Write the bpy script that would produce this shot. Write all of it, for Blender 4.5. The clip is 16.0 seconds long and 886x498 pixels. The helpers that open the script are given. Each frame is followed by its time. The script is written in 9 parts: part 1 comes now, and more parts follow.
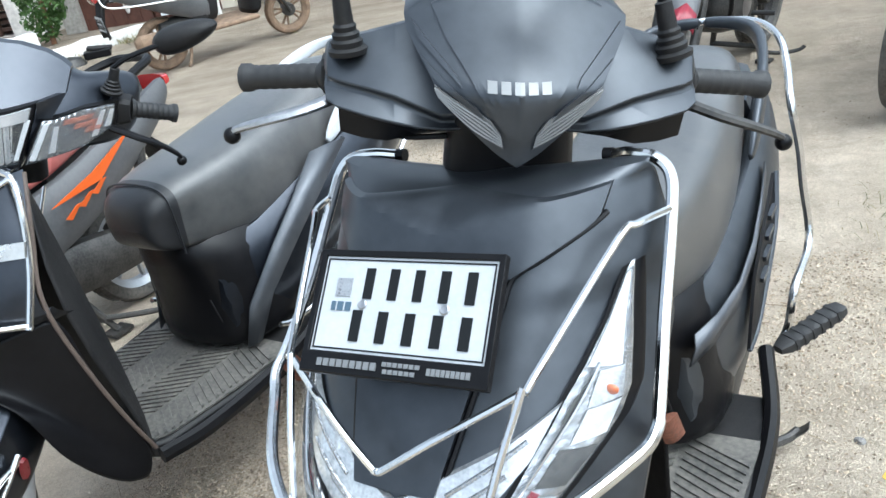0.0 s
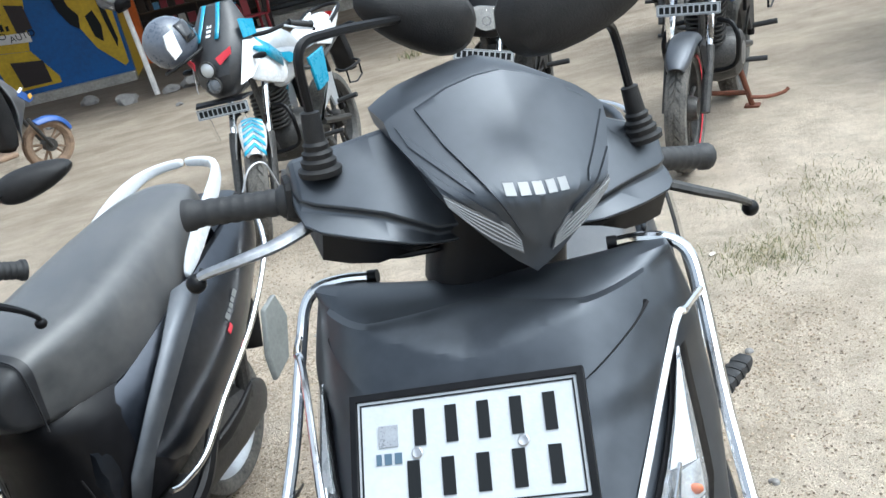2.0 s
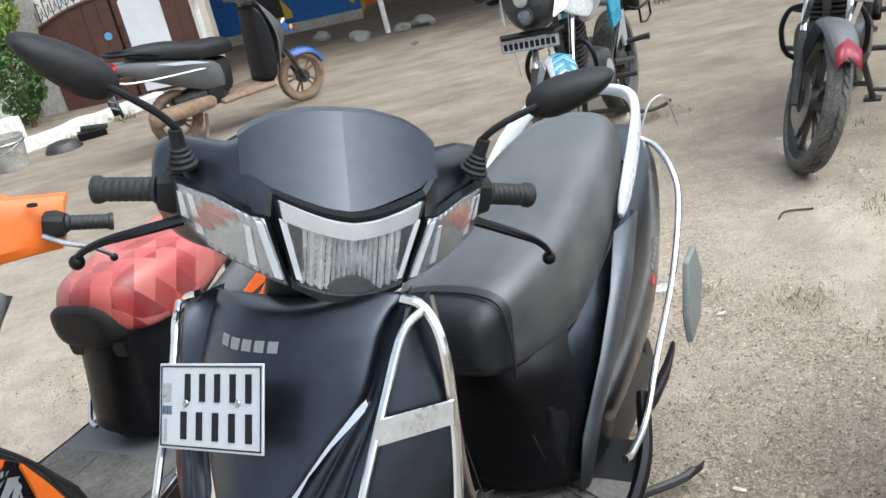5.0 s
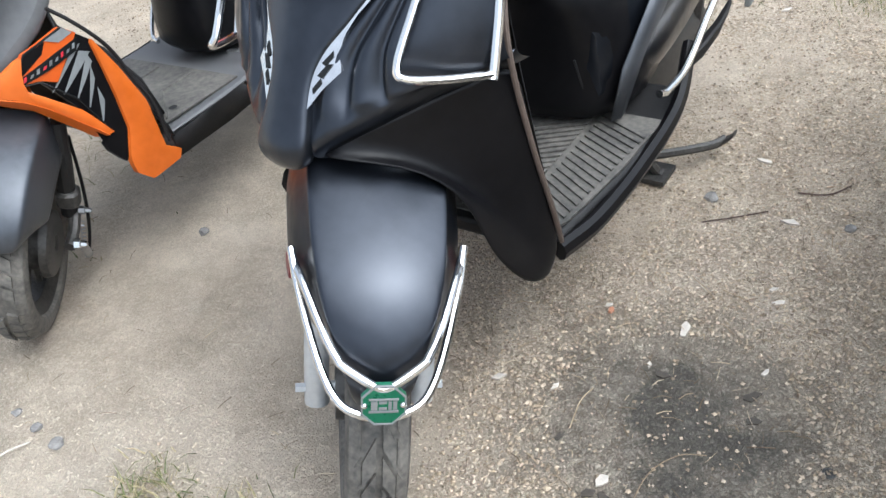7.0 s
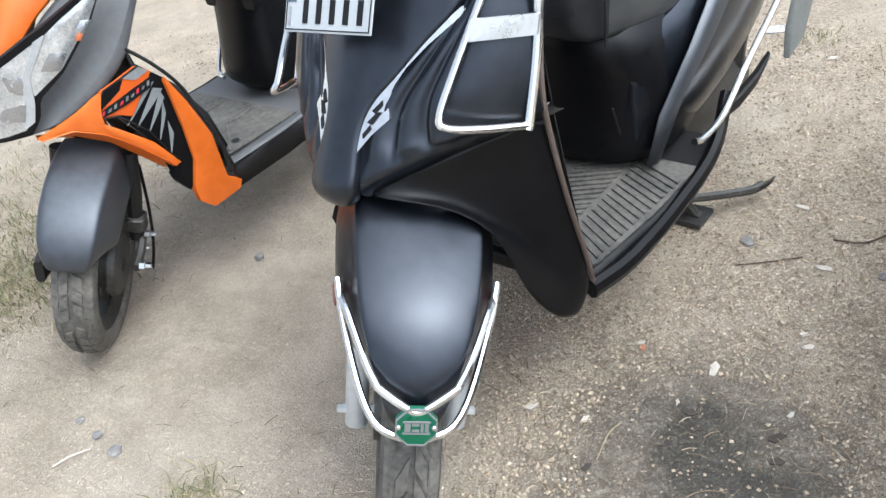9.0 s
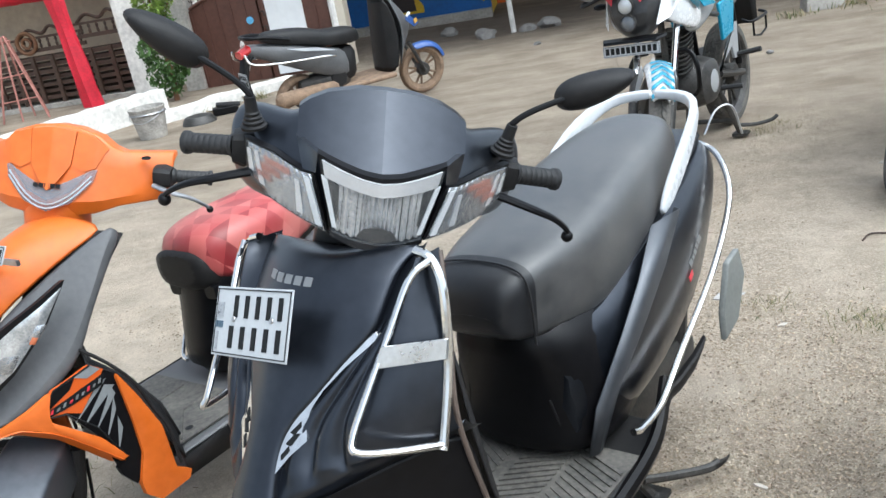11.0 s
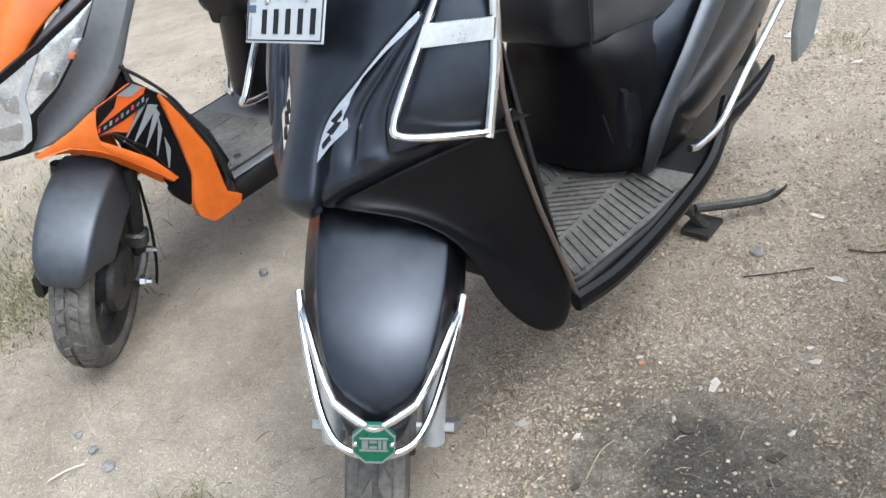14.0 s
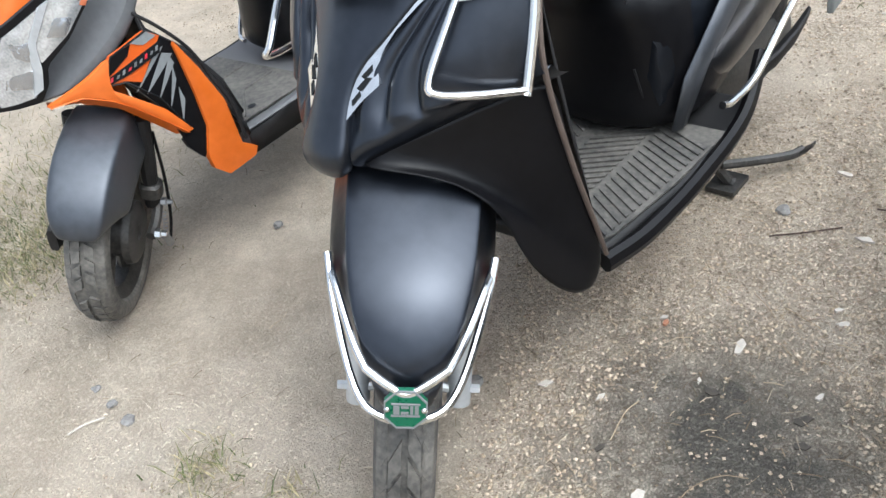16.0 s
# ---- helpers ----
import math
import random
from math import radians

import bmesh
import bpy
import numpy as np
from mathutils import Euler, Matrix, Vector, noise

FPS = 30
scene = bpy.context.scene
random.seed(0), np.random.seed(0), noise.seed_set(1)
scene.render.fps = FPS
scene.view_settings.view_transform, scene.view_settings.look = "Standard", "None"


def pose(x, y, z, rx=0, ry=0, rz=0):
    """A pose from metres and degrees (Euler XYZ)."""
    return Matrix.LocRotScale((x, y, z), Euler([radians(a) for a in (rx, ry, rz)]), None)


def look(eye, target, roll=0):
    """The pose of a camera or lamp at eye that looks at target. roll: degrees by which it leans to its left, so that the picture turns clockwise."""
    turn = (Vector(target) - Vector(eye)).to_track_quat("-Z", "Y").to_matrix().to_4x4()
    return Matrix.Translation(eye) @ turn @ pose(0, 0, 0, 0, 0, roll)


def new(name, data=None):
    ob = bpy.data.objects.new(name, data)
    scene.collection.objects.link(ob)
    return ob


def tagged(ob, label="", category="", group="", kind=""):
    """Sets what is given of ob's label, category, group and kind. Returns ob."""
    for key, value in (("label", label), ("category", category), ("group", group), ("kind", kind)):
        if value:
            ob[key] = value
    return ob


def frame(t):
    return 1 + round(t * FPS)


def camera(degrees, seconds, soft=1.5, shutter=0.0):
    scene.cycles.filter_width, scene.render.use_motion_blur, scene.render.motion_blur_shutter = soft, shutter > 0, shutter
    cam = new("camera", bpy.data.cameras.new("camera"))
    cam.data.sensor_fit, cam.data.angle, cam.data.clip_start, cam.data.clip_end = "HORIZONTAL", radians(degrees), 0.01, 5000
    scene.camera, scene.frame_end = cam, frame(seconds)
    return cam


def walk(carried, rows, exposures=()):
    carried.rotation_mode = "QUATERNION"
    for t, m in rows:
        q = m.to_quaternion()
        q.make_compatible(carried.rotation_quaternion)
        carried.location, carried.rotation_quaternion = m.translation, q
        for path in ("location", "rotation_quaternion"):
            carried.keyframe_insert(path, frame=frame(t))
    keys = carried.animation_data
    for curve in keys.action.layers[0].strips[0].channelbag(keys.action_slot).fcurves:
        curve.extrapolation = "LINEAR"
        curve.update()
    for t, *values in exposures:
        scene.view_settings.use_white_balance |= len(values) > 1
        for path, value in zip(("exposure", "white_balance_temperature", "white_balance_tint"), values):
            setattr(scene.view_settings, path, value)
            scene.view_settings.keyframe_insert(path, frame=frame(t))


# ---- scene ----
cam = camera(56.1, 16.0)
PATH = [
    (0, (0.142, 0.009, 1.345), (-0.051, 1.803, 0.481), -10.4),
    (0.5, (0.084, -0.023, 1.343), (0.044, 1.795, 0.51), -10.8),
    (1, (0.04, 0.0, 1.345), (0.098, 1.831, 0.543), -10.4),
    (1.5, (-0.025, 0.09, 1.353), (0.204, 1.924, 0.588), -12.3),
    (2, (-0.101, 0.131, 1.372), (0.266, 1.953, 0.631), -12.6),
    (2.5, (-0.285, 0.179, 1.377), (0.247, 1.977, 0.681), -11.3),
    (3, (-0.499, 0.312, 1.397), (0.035, 2.097, 0.672), -12.8),
    (3.5, (-0.595, 0.441, 1.436), (-0.289, 2.29, 0.737), -13.5),
    (3.7, (-0.607, 0.482, 1.434), (-0.39, 2.345, 0.74), -14.1),
    (5.8, (-0.706, 0.396, 1.324), (-0.842, 2.155, 0.382), -10.8),
    (6, (-0.708, 0.371, 1.306), (-0.864, 2.093, 0.302), -10.4),
    (6.5, (-0.704, 0.327, 1.262), (-0.901, 1.967, 0.135), -9.6),
    (7, (-0.697, 0.291, 1.218), (-0.943, 1.819, -0.048), -10.1),
    (7.5, (-0.688, 0.264, 1.212), (-0.982, 1.751, -0.093), -10.4),
    (8, (-0.676, 0.251, 1.237), (-1.018, 1.736, -0.058), -10.4),
    (8.5, (-0.674, 0.244, 1.245), (-1.042, 1.74, -0.031), -10.9),
    (9, (-0.663, 0.231, 1.277), (-1.025, 1.793, 0.082), -10.5),
    (9.5, (-0.655, 0.22, 1.291), (-0.998, 1.84, 0.169), -9.6),
    (10, (-0.611, 0.255, 1.356), (-0.929, 2.018, 0.468), -8.6),
    (10.2, (-0.589, 0.275, 1.377), (-0.901, 2.066, 0.544), -8.7),
    (12.3, (-0.51, 0.278, 1.362), (-0.865, 2.132, 0.701), -12.4),
    (12.5, (-0.52, 0.273, 1.341), (-0.902, 2.091, 0.602), -12.4),
    (13, (-0.535, 0.269, 1.309), (-0.976, 2.016, 0.441), -12.2),
    (13.5, (-0.54, 0.267, 1.273), (-1.011, 1.931, 0.268), -12.8),
    (14, (-0.546, 0.269, 1.232), (-1.028, 1.838, 0.088), -13.3),
    (14.5, (-0.542, 0.276, 1.214), (-1.031, 1.785, -0.004), -13.9),
    (15, (-0.539, 0.275, 1.211), (-1.031, 1.758, -0.037), -14.2),
    (15.5, (-0.544, 0.281, 1.222), (-1.036, 1.759, -0.033), -14.1),
    (16, (-0.595, 0.301, 1.239), (-1.085, 1.787, -0.006), -13.5),
]
walk(cam, [(t, look(eye, target, roll)) for t, eye, target, roll in PATH], [(0, 1.22, 5650, 1), (2.5, 1.18, 5780, 2), (3.5, 1.11, 5950, 4), (6.0, 1.02, 5830, 5), (6.5, 1.20, 5780, 5), (7.5, 1.21, 5880, 6), (9.0, 1.25, 5830, 5), (10.0, 1.16, 5780, 4), (12.5, 0.91, 5830, 3), (13.0, 1.07, 5800, 3), (14.0, 1.12, 5800, 5), (16.0, 1.18, 5850, 5)])

# ---- world and light: bright overcast afternoon ----
world = bpy.data.worlds.new("sky")
world.use_nodes = True
scene.world = world
_n = world.node_tree.nodes
_sky = _n.new("ShaderNodeTexSky")
_sky.sky_type = "NISHITA"
_sky.sun_disc = False
_sky.sun_elevation, _sky.sun_rotation = radians(62), radians(118)
_sky.air_density, _sky.dust_density, _sky.ozone_density = 1.0, 5.0, 1.0
_n["Background"].inputs["Strength"].default_value = 0.15
_hs = _n.new("ShaderNodeHueSaturation")  # thin cloud greys the blue
_hs.inputs["Saturation"].default_value = 0.35
world.node_tree.links.new(_sky.outputs[0], _hs.inputs["Color"])
world.node_tree.links.new(_hs.outputs[0], _n["Background"].inputs["Color"])
sun = new("sun", bpy.data.lights.new("sun", "SUN"))
sun.data.energy, sun.data.angle, sun.data.color = 1.0, radians(80), (1.0, 0.98, 0.96)
sun.matrix_world = look((0, 0, 20), (-9.5, 5.0, 0.0))
scene.view_settings.exposure = 1.05

# ---- materials ----


def mat(name, base, rough=0.5, metal=0.0, var=0.0, scale=20.0, bump=0.0, bscale=200.0, coat=0.0, spec=0.5, dust=0.0):
    """A surface with colour variation at two scales, fine relief and a little dust."""
    m = bpy.data.materials.new(name)
    m.use_nodes = True
    t = m.node_tree
    b = t.nodes["Principled BSDF"]
    b.inputs["Roughness"].default_value, b.inputs["Metallic"].default_value = rough, metal
    b.inputs["Coat Weight"].default_value, b.inputs["Specular IOR Level"].default_value = coat, spec
    b.inputs["Coat Roughness"].default_value = 0.08
    b.inputs["Base Color"].default_value = (*base, 1)
    co = t.nodes.new("ShaderNodeTexCoord")
    if var or dust:
        n1, n2 = t.nodes.new("ShaderNodeTexNoise"), t.nodes.new("ShaderNodeTexNoise")
        n1.inputs["Scale"].default_value, n2.inputs["Scale"].default_value = scale, scale * 7
        n1.inputs["Detail"].default_value = n2.inputs["Detail"].default_value = 6
        add = t.nodes.new("ShaderNodeMath")
        add.operation = "ADD"
        ramp = t.nodes.new("ShaderNodeMapRange")
        ramp.inputs["From Min"].default_value, ramp.inputs["From Max"].default_value = 0.7, 1.3
        mix = t.nodes.new("ShaderNodeMix")
        mix.data_type = "RGBA"
        lo = [c * (1 - var) for c in base]
        hi = [min(1, c * (1 + var) + dust * d) for c, d in zip(base, (0.42, 0.36, 0.29))]
        mix.inputs[6].default_value, mix.inputs[7].default_value = (*lo, 1), (*hi, 1)
        for n in (n1, n2):
            t.links.new(co.outputs["Object"], n.inputs["Vector"])
        t.links.new(n1.outputs["Fac"], add.inputs[0])
        t.links.new(n2.outputs["Fac"], add.inputs[1])
        t.links.new(add.outputs[0], ramp.inputs["Value"])
        t.links.new(ramp.outputs[0], mix.inputs[0])
        t.links.new(mix.outputs[2], b.inputs["Base Color"])
        rr = t.nodes.new("ShaderNodeMapRange")
        rr.inputs["To Min"].default_value, rr.inputs["To Max"].default_value = max(0.02, rough - 0.06), min(1, rough + 0.08)
        t.links.new(ramp.outputs[0], rr.inputs["Value"])
        t.links.new(rr.outputs[0], b.inputs["Roughness"])
    if bump:
        n3, bp = t.nodes.new("ShaderNodeTexNoise"), t.nodes.new("ShaderNodeBump")
        n3.inputs["Scale"].default_value, n3.inputs["Detail"].default_value = bscale, 4
        bp.inputs["Strength"].default_value, bp.inputs["Distance"].default_value = bump, 0.002
        t.links.new(co.outputs["Object"], n3.inputs["Vector"])
        t.links.new(n3.outputs["Fac"], bp.inputs["Height"])
        t.links.new(bp.outputs[0], b.inputs["Normal"])
    return m


MATTE = mat("matte_grey_paint", (0.024, 0.029, 0.040), 0.34, 0.9, 0.16, 6, 0.03, 900, coat=0.60, dust=0.003)
MATTE.node_tree.nodes["Principled BSDF"].inputs["Coat Roughness"].default_value = 0.26
MATTE_BLACK = mat("dusty_matte_black_paint", (0.048, 0.055, 0.066), 0.45, 0.8, 0.18, 6, 0.03, 900, coat=0.45, dust=0.014)
MATTE_BLACK.node_tree.nodes["Principled BSDF"].inputs["Coat Roughness"].default_value = 0.32
MATTE_LIGHT = mat("matte_silver_grey_paint", (0.088, 0.095, 0.108), 0.42, 0.7, 0.08, 6, 0.05, 900, dust=0.03)
BLACK = mat("black_plastic", (0.004, 0.004, 0.005), 0.36, 0, 0.2, 8, 0.1, 700, spec=0.20, dust=0.003)
BLACK_ROUGH = mat("textured_black_plastic", (0.010, 0.010, 0.011), 0.55, 0, 0.25, 10, 0.3, 500, spec=0.3, dust=0.015)
RUBBER = mat("tyre_rubber", (0.062, 0.061, 0.058), 0.8, 0, 0.3, 14, 0.3, 400, dust=0.19)
GRIP = mat("grip_rubber", (0.018, 0.018, 0.019), 0.6, 0, 0.2, 30, 0.2, 400)
SEAT = mat("seat_vinyl", (0.050, 0.052, 0.055), 0.40, 0, 0.18, 4, 0.35, 650, coat=0.75, dust=0.07)
SEAT.node_tree.nodes["Principled BSDF"].inputs["Coat Roughness"].default_value = 0.36
MAT_RIB = mat("floor_mat_rubber", (0.060, 0.059, 0.056), 0.7, 0, 0.35, 12, 0.3, 300, dust=0.16)
CHROME = mat("chrome_tube", (0.72, 0.72, 0.72), 0.14, 1.0, 0.08, 9, 0.04, 250)
STEEL = mat("dull_steel", (0.45, 0.45, 0.46), 0.35, 1.0, 0.2, 20, 0.1, 300)
SILVER = mat("silver_paint", (0.50, 0.52, 0.54), 0.4, 0.5, 0.1, 12, 0.05, 600, dust=0.03)
DARK_METAL = mat("dark_metal", (0.05, 0.05, 0.05), 0.5, 0.6, 0.3, 18, 0.2, 200, dust=0.08)
WHITE_PLASTIC = mat("white_plastic", (0.60, 0.62, 0.64), 0.3, 0, 0.06, 10, coat=0.3)
PLATE = mat("white_plate", (0.43, 0.45, 0.47), 0.4, 0, 0.05, 25, 0.1, 300, dust=0.02)
INK = mat("black_ink", (0.008, 0.009, 0.010), 0.5, spec=0.2)
INK_BLUE = mat("dark_blue_ink", (0.06, 0.10, 0.14), 0.4)
FOIL = mat("grey_hologram_foil", (0.35, 0.36, 0.38), 0.3, 0.5, 0.2, 80)
EMBLEM = mat("pale_emblem", (0.20, 0.205, 0.21), 0.4, 0.3)
REFLECTOR = mat("lamp_reflector", (0.66, 0.68, 0.70), 0.14, 0.6, 0.15, 45, 1.0, 110)
ORANGE = mat("gloss_orange_paint", (0.60, 0.120, 0.007), 0.42, 0, 0.10, 5, coat=0.12, dust=0.03)
ORANGE_GRAPHIC = mat("orange_graphic", (0.60, 0.10, 0.012), 0.35, 0, 0.05, 8)
AMBER = mat("amber_lens", (0.50, 0.15, 0.07), 0.2, 0, 0.1, 30)
RED_LENS = mat("red_lens", (0.42, 0.015, 0.015), 0.15, 0, 0.1, 30, coat=0.5)
RED = mat("red_graphic", (0.55, 0.03, 0.05), 0.35, 0, 0.08, 20)
RED_DEEP = mat("dark_red_graphic", (0.22, 0.015, 0.03), 0.4, 0, 0.1, 20)
GREEN = mat("green_badge_paint", (0.0, 0.10, 0.048), 0.3, 0.2, 0.08, 60, coat=0.3)
CYAN = mat("cyan_graphic", (0.02, 0.27, 0.42), 0.3, 0, 0.06, 12, coat=0.3)
BLUE = mat("blue_paint", (0.02, 0.07, 0.25), 0.35, 0, 0.1, 12, dust=0.03)
WHITE = mat("white_gloss_paint", (0.75, 0.76, 0.77), 0.25, 0, 0.05, 10, coat=0.4, dust=0.03)
MUD = mat("mud_caked_metal", (0.22, 0.15, 0.10), 0.9, 0, 0.4, 20, 0.5, 120)
RUST = mat("rusty_steel", (0.16, 0.06, 0.035), 0.8, 0.2, 0.4, 25, 0.4, 150)
MIRROR = mat("mirror_glass", (0.85, 0.86, 0.88), 0.02, 1.0)


def glass(name, tint=(0.25, 0.27, 0.29), rough=0.03, opacity=0.12):
    """A clear plastic lens: mostly see-through, with gloss."""
    m = bpy.data.materials.new(name)
    m.use_nodes = True
    t = m.node_tree
    b = t.nodes["Principled BSDF"]
    b.inputs["Base Color"].default_value = (*tint, 1)
    b.inputs["Roughness"].default_value, b.inputs["IOR"].default_value = rough, 1.45
    b.inputs["Alpha"].default_value = opacity
    return m


LENS = glass("clear_lens")
LENS_SMOKE = glass("smoked_lens", (0.25, 0.27, 0.3), 0.08, 0.55)
LAMP_BRIGHT = mat("bright_lamp_bowl", (0.66, 0.67, 0.69), 0.15, 0.45, 0.08, 45, 0.7, 110)
LAMP_CLEAR = mat("clear_lamp_interior", (0.60, 0.615, 0.63), 0.16, 0.65, 0.32, 30, 0.15, 90)
LAMP_BACK = mat("lamp_bowl_grey", (0.42, 0.43, 0.45), 0.2, 0.8, 0.15, 45, 0.8, 120)
AMBER_GLASS = glass("amber_glass", (0.55, 0.19, 0.12), 0.15, 0.5)
SMOKED = mat("smoked_strip", (0.17, 0.175, 0.185), 0.2, 0.3, 0.1, 30)
VISOR = mat("dark_visor", (0.02, 0.02, 0.022), 0.08, 0, 0, coat=0.5)

# ---- mesh helpers ----
V = Vector


def thing(name, m, label, category, group="", kind=""):
    """An empty at the base of a thing; its parts hang under it."""
    ob = new(name)
    ob.empty_display_size = 0.1
    ob.matrix_world = m
    return tagged(ob, label, category, group, kind)


def part(name, bm, material, parent=None, label="", sharp=35, thick=0.0, sub=0, m=None, bevel=0.0):
    """Links a bmesh as one mesh object under its parent. m: a turn given to the geometry first."""
    if m is not None:
        bm.transform(m)
    bmesh.ops.recalc_face_normals(bm, faces=bm.faces)
    me = bpy.data.meshes.new(name)
    bm.to_mesh(me)
    bm.free()
    me.materials.append(material)
    for p in me.polygons:
        p.use_smooth = True
    me.set_sharp_from_angle(angle=radians(sharp))
    ob = new(name, me)
    if thick:
        md = ob.modifiers.new("thick", "SOLIDIFY")
        md.thickness, md.offset = thick, -1
    if bevel:
        md = ob.modifiers.new("bevel", "BEVEL")
        md.width, md.segments, md.limit_method, md.angle_limit = bevel, 2, "ANGLE", radians(40)
    if sub:
        md = ob.modifiers.new("sub", "SUBSURF")
        md.levels = md.render_levels = sub
        md.boundary_smooth = "PRESERVE_CORNERS"
    if parent is not None:
        ob.parent = parent
    if label:
        ob["label"] = label
    return ob


def loft(rings, closed=True, caps=True, bm=None):
    """Skins rings of equally many points."""
    bm = bm or bmesh.new()
    vs = [[bm.verts.new(p) for p in r] for r in rings]
    n = len(rings[0])
    for a, b in zip(vs, vs[1:]):
        for i in range(n if closed else n - 1):
            j = (i + 1) % n
            bm.faces.new((a[i], a[j], b[j], b[i]))
    if caps and closed:
        bm.faces.new(vs[0][::-1])
        bm.faces.new(vs[-1])
    return bm


def smooth_path(pts, step=6, closed=False):
    """A Catmull-Rom curve through points."""
    pts = [V(p) for p in pts]
    out = []
    n = len(pts)
    for i in range(n if closed else n - 1):
        p0 = pts[(i - 1) % n] if closed or i else pts[0] * 2 - pts[1]
        p1, p2 = pts[i], pts[(i + 1) % n]
        p3 = pts[(i + 2) % n] if closed or i + 2 < n else pts[-1] * 2 - pts[-2]
        for k in range(step):
            t = k / step
            out.append(0.5 * ((2 * p1) + (p2 - p0) * t + (2 * p0 - 5 * p1 + 4 * p2 - p3) * t * t + (3 * p1 - p0 - 3 * p2 + p3) * t**3))
    if not closed:
        out.append(pts[-1])
    return out


def tube(pts, r, n=8, smooth=5, bm=None, closed=False, flat=1.0, radii=None):
    """A round bar along points; flat squeezes it across its second direction; radii: one radius a point."""
    path = smooth_path(pts, smooth, closed) if smooth > 1 else [V(p) for p in pts]
    m = len(path)
    rings = []
    up = V((0, 0, 1))
    t0 = (path[1] - path[0]).normalized()
    if abs(t0.dot(up)) > 0.9:
        up = V((1, 0, 0))
    side = t0.cross(up).normalized()
    for i, p in enumerate(path):
        a = path[i - 1] if i or closed else p
        b = path[(i + 1) % m] if i + 1 < m or closed else p
        t = (b - a).normalized()
        side = (side - t * side.dot(t)).normalized()
        nor = t.cross(side)
        rr = r if radii is None else float(np.interp(i / max(1, m - 1), np.linspace(0, 1, len(radii)), radii))
        rings.append([p + side * math.cos(k * 2 * math.pi / n) * rr + nor * math.sin(k * 2 * math.pi / n) * rr * flat for k in range(n)])
    if closed:
        rings.append(rings[0])
        return loft(rings, True, False, bm)
    return loft(rings, True, True, bm)


def box(x0, x1, y0, y1, z0, z1, bm=None):
    bm = bm or bmesh.new()
    q = [bm.verts.new((x, y, z)) for z in (z0, z1) for x, y in ((x0, y0), (x1, y0), (x1, y1), (x0, y1))]
    for f in ((3, 2, 1, 0), (4, 5, 6, 7), (0, 1, 5, 4), (1, 2, 6, 5), (2, 3, 7, 6), (3, 0, 4, 7)):
        bm.faces.new([q[i] for i in f])
    return bm


def prism(outline, a, b, bm=None):
    """Pulls a flat outline of 3D points from offset a to offset b (vectors)."""
    a, b = V(a), V(b)
    return loft([[V(p) + a for p in outline], [V(p) + b for p in outline]], True, True, bm)


def revolve(profile, n=32, axis="x", bm=None, closed=False):
    """Turns (distance along the axis, radius) pairs round an axis through the origin."""
    rings = []
    for k in range(n):
        c, s = math.cos(2 * math.pi * k / n), math.sin(2 * math.pi * k / n)
        rings.append([{"x": (h, r * c, r * s), "y": (r * c, h, r * s), "z": (r * c, r * s, h)}[axis] for h, r in profile])
    rings.append(rings[0])
    bm = loft(rings, closed, False, bm)
    bmesh.ops.remove_doubles(bm, verts=bm.verts, dist=1e-6)
    return bm


def sell(c, u, v, ru, rv, n=16, p=2.6):
    """A rounded-box ring round c in the plane of u and v."""
    c, u, v = V(c), V(u), V(v)
    out = []
    for k in range(n):
        a = 2 * math.pi * k / n
        ca, sa = math.cos(a), math.sin(a)
        out.append(c + u * ru * math.copysign(abs(ca) ** (2 / p), ca) + v * rv * math.copysign(abs(sa) ** (2 / p), sa))
    return out


def strip(line, half, profile, bm=None, x0=0.0):
    """A shell along a line of (y, z) in the middle plane. profile: (part of the half width, depth) from the middle outwards."""
    rings = []
    pts = [V((x0, y, z)) for y, z in line]
    for i, p in enumerate(pts):
        t = (pts[min(i + 1, len(pts) - 1)] - pts[max(i - 1, 0)]).normalized()
        nor = V((0, t.z, -t.y))
        prof = profile[i] if isinstance(profile[0], list) else profile
        w = half[i]
        right = [p + V((f * w, 0, 0)) + nor * d for f, d in prof]
        left = [p + V((-f * w, 0, 0)) + nor * d for f, d in prof[:0:-1]]
        rings.append(left + right)
    return loft(rings, False, False, bm)


def about(p, axis, deg):
    """A turn about an axis through p."""
    p = V(p)
    return Matrix.Translation(p) @ Matrix.Rotation(radians(deg), 4, V(axis)) @ Matrix.Translation(-p)


def bars(parent, origin, u, v, items, material, name="marking", thick=0.0012):
    """Plain raised bars on a flat face: items are (u0, v0, u1, v1) along the face's two directions."""
    u, v, o = V(u).normalized(), V(v).normalized(), V(origin)
    w = u.cross(v)
    bm = bmesh.new()
    for a, b, c, d in items:
        prism([o + u * a + v * b, o + u * c + v * b, o + u * c + v * d, o + u * a + v * d], w * -0.0005, w * thick, bm)
    return part(name, bm, material, parent)

# ---- ground ----


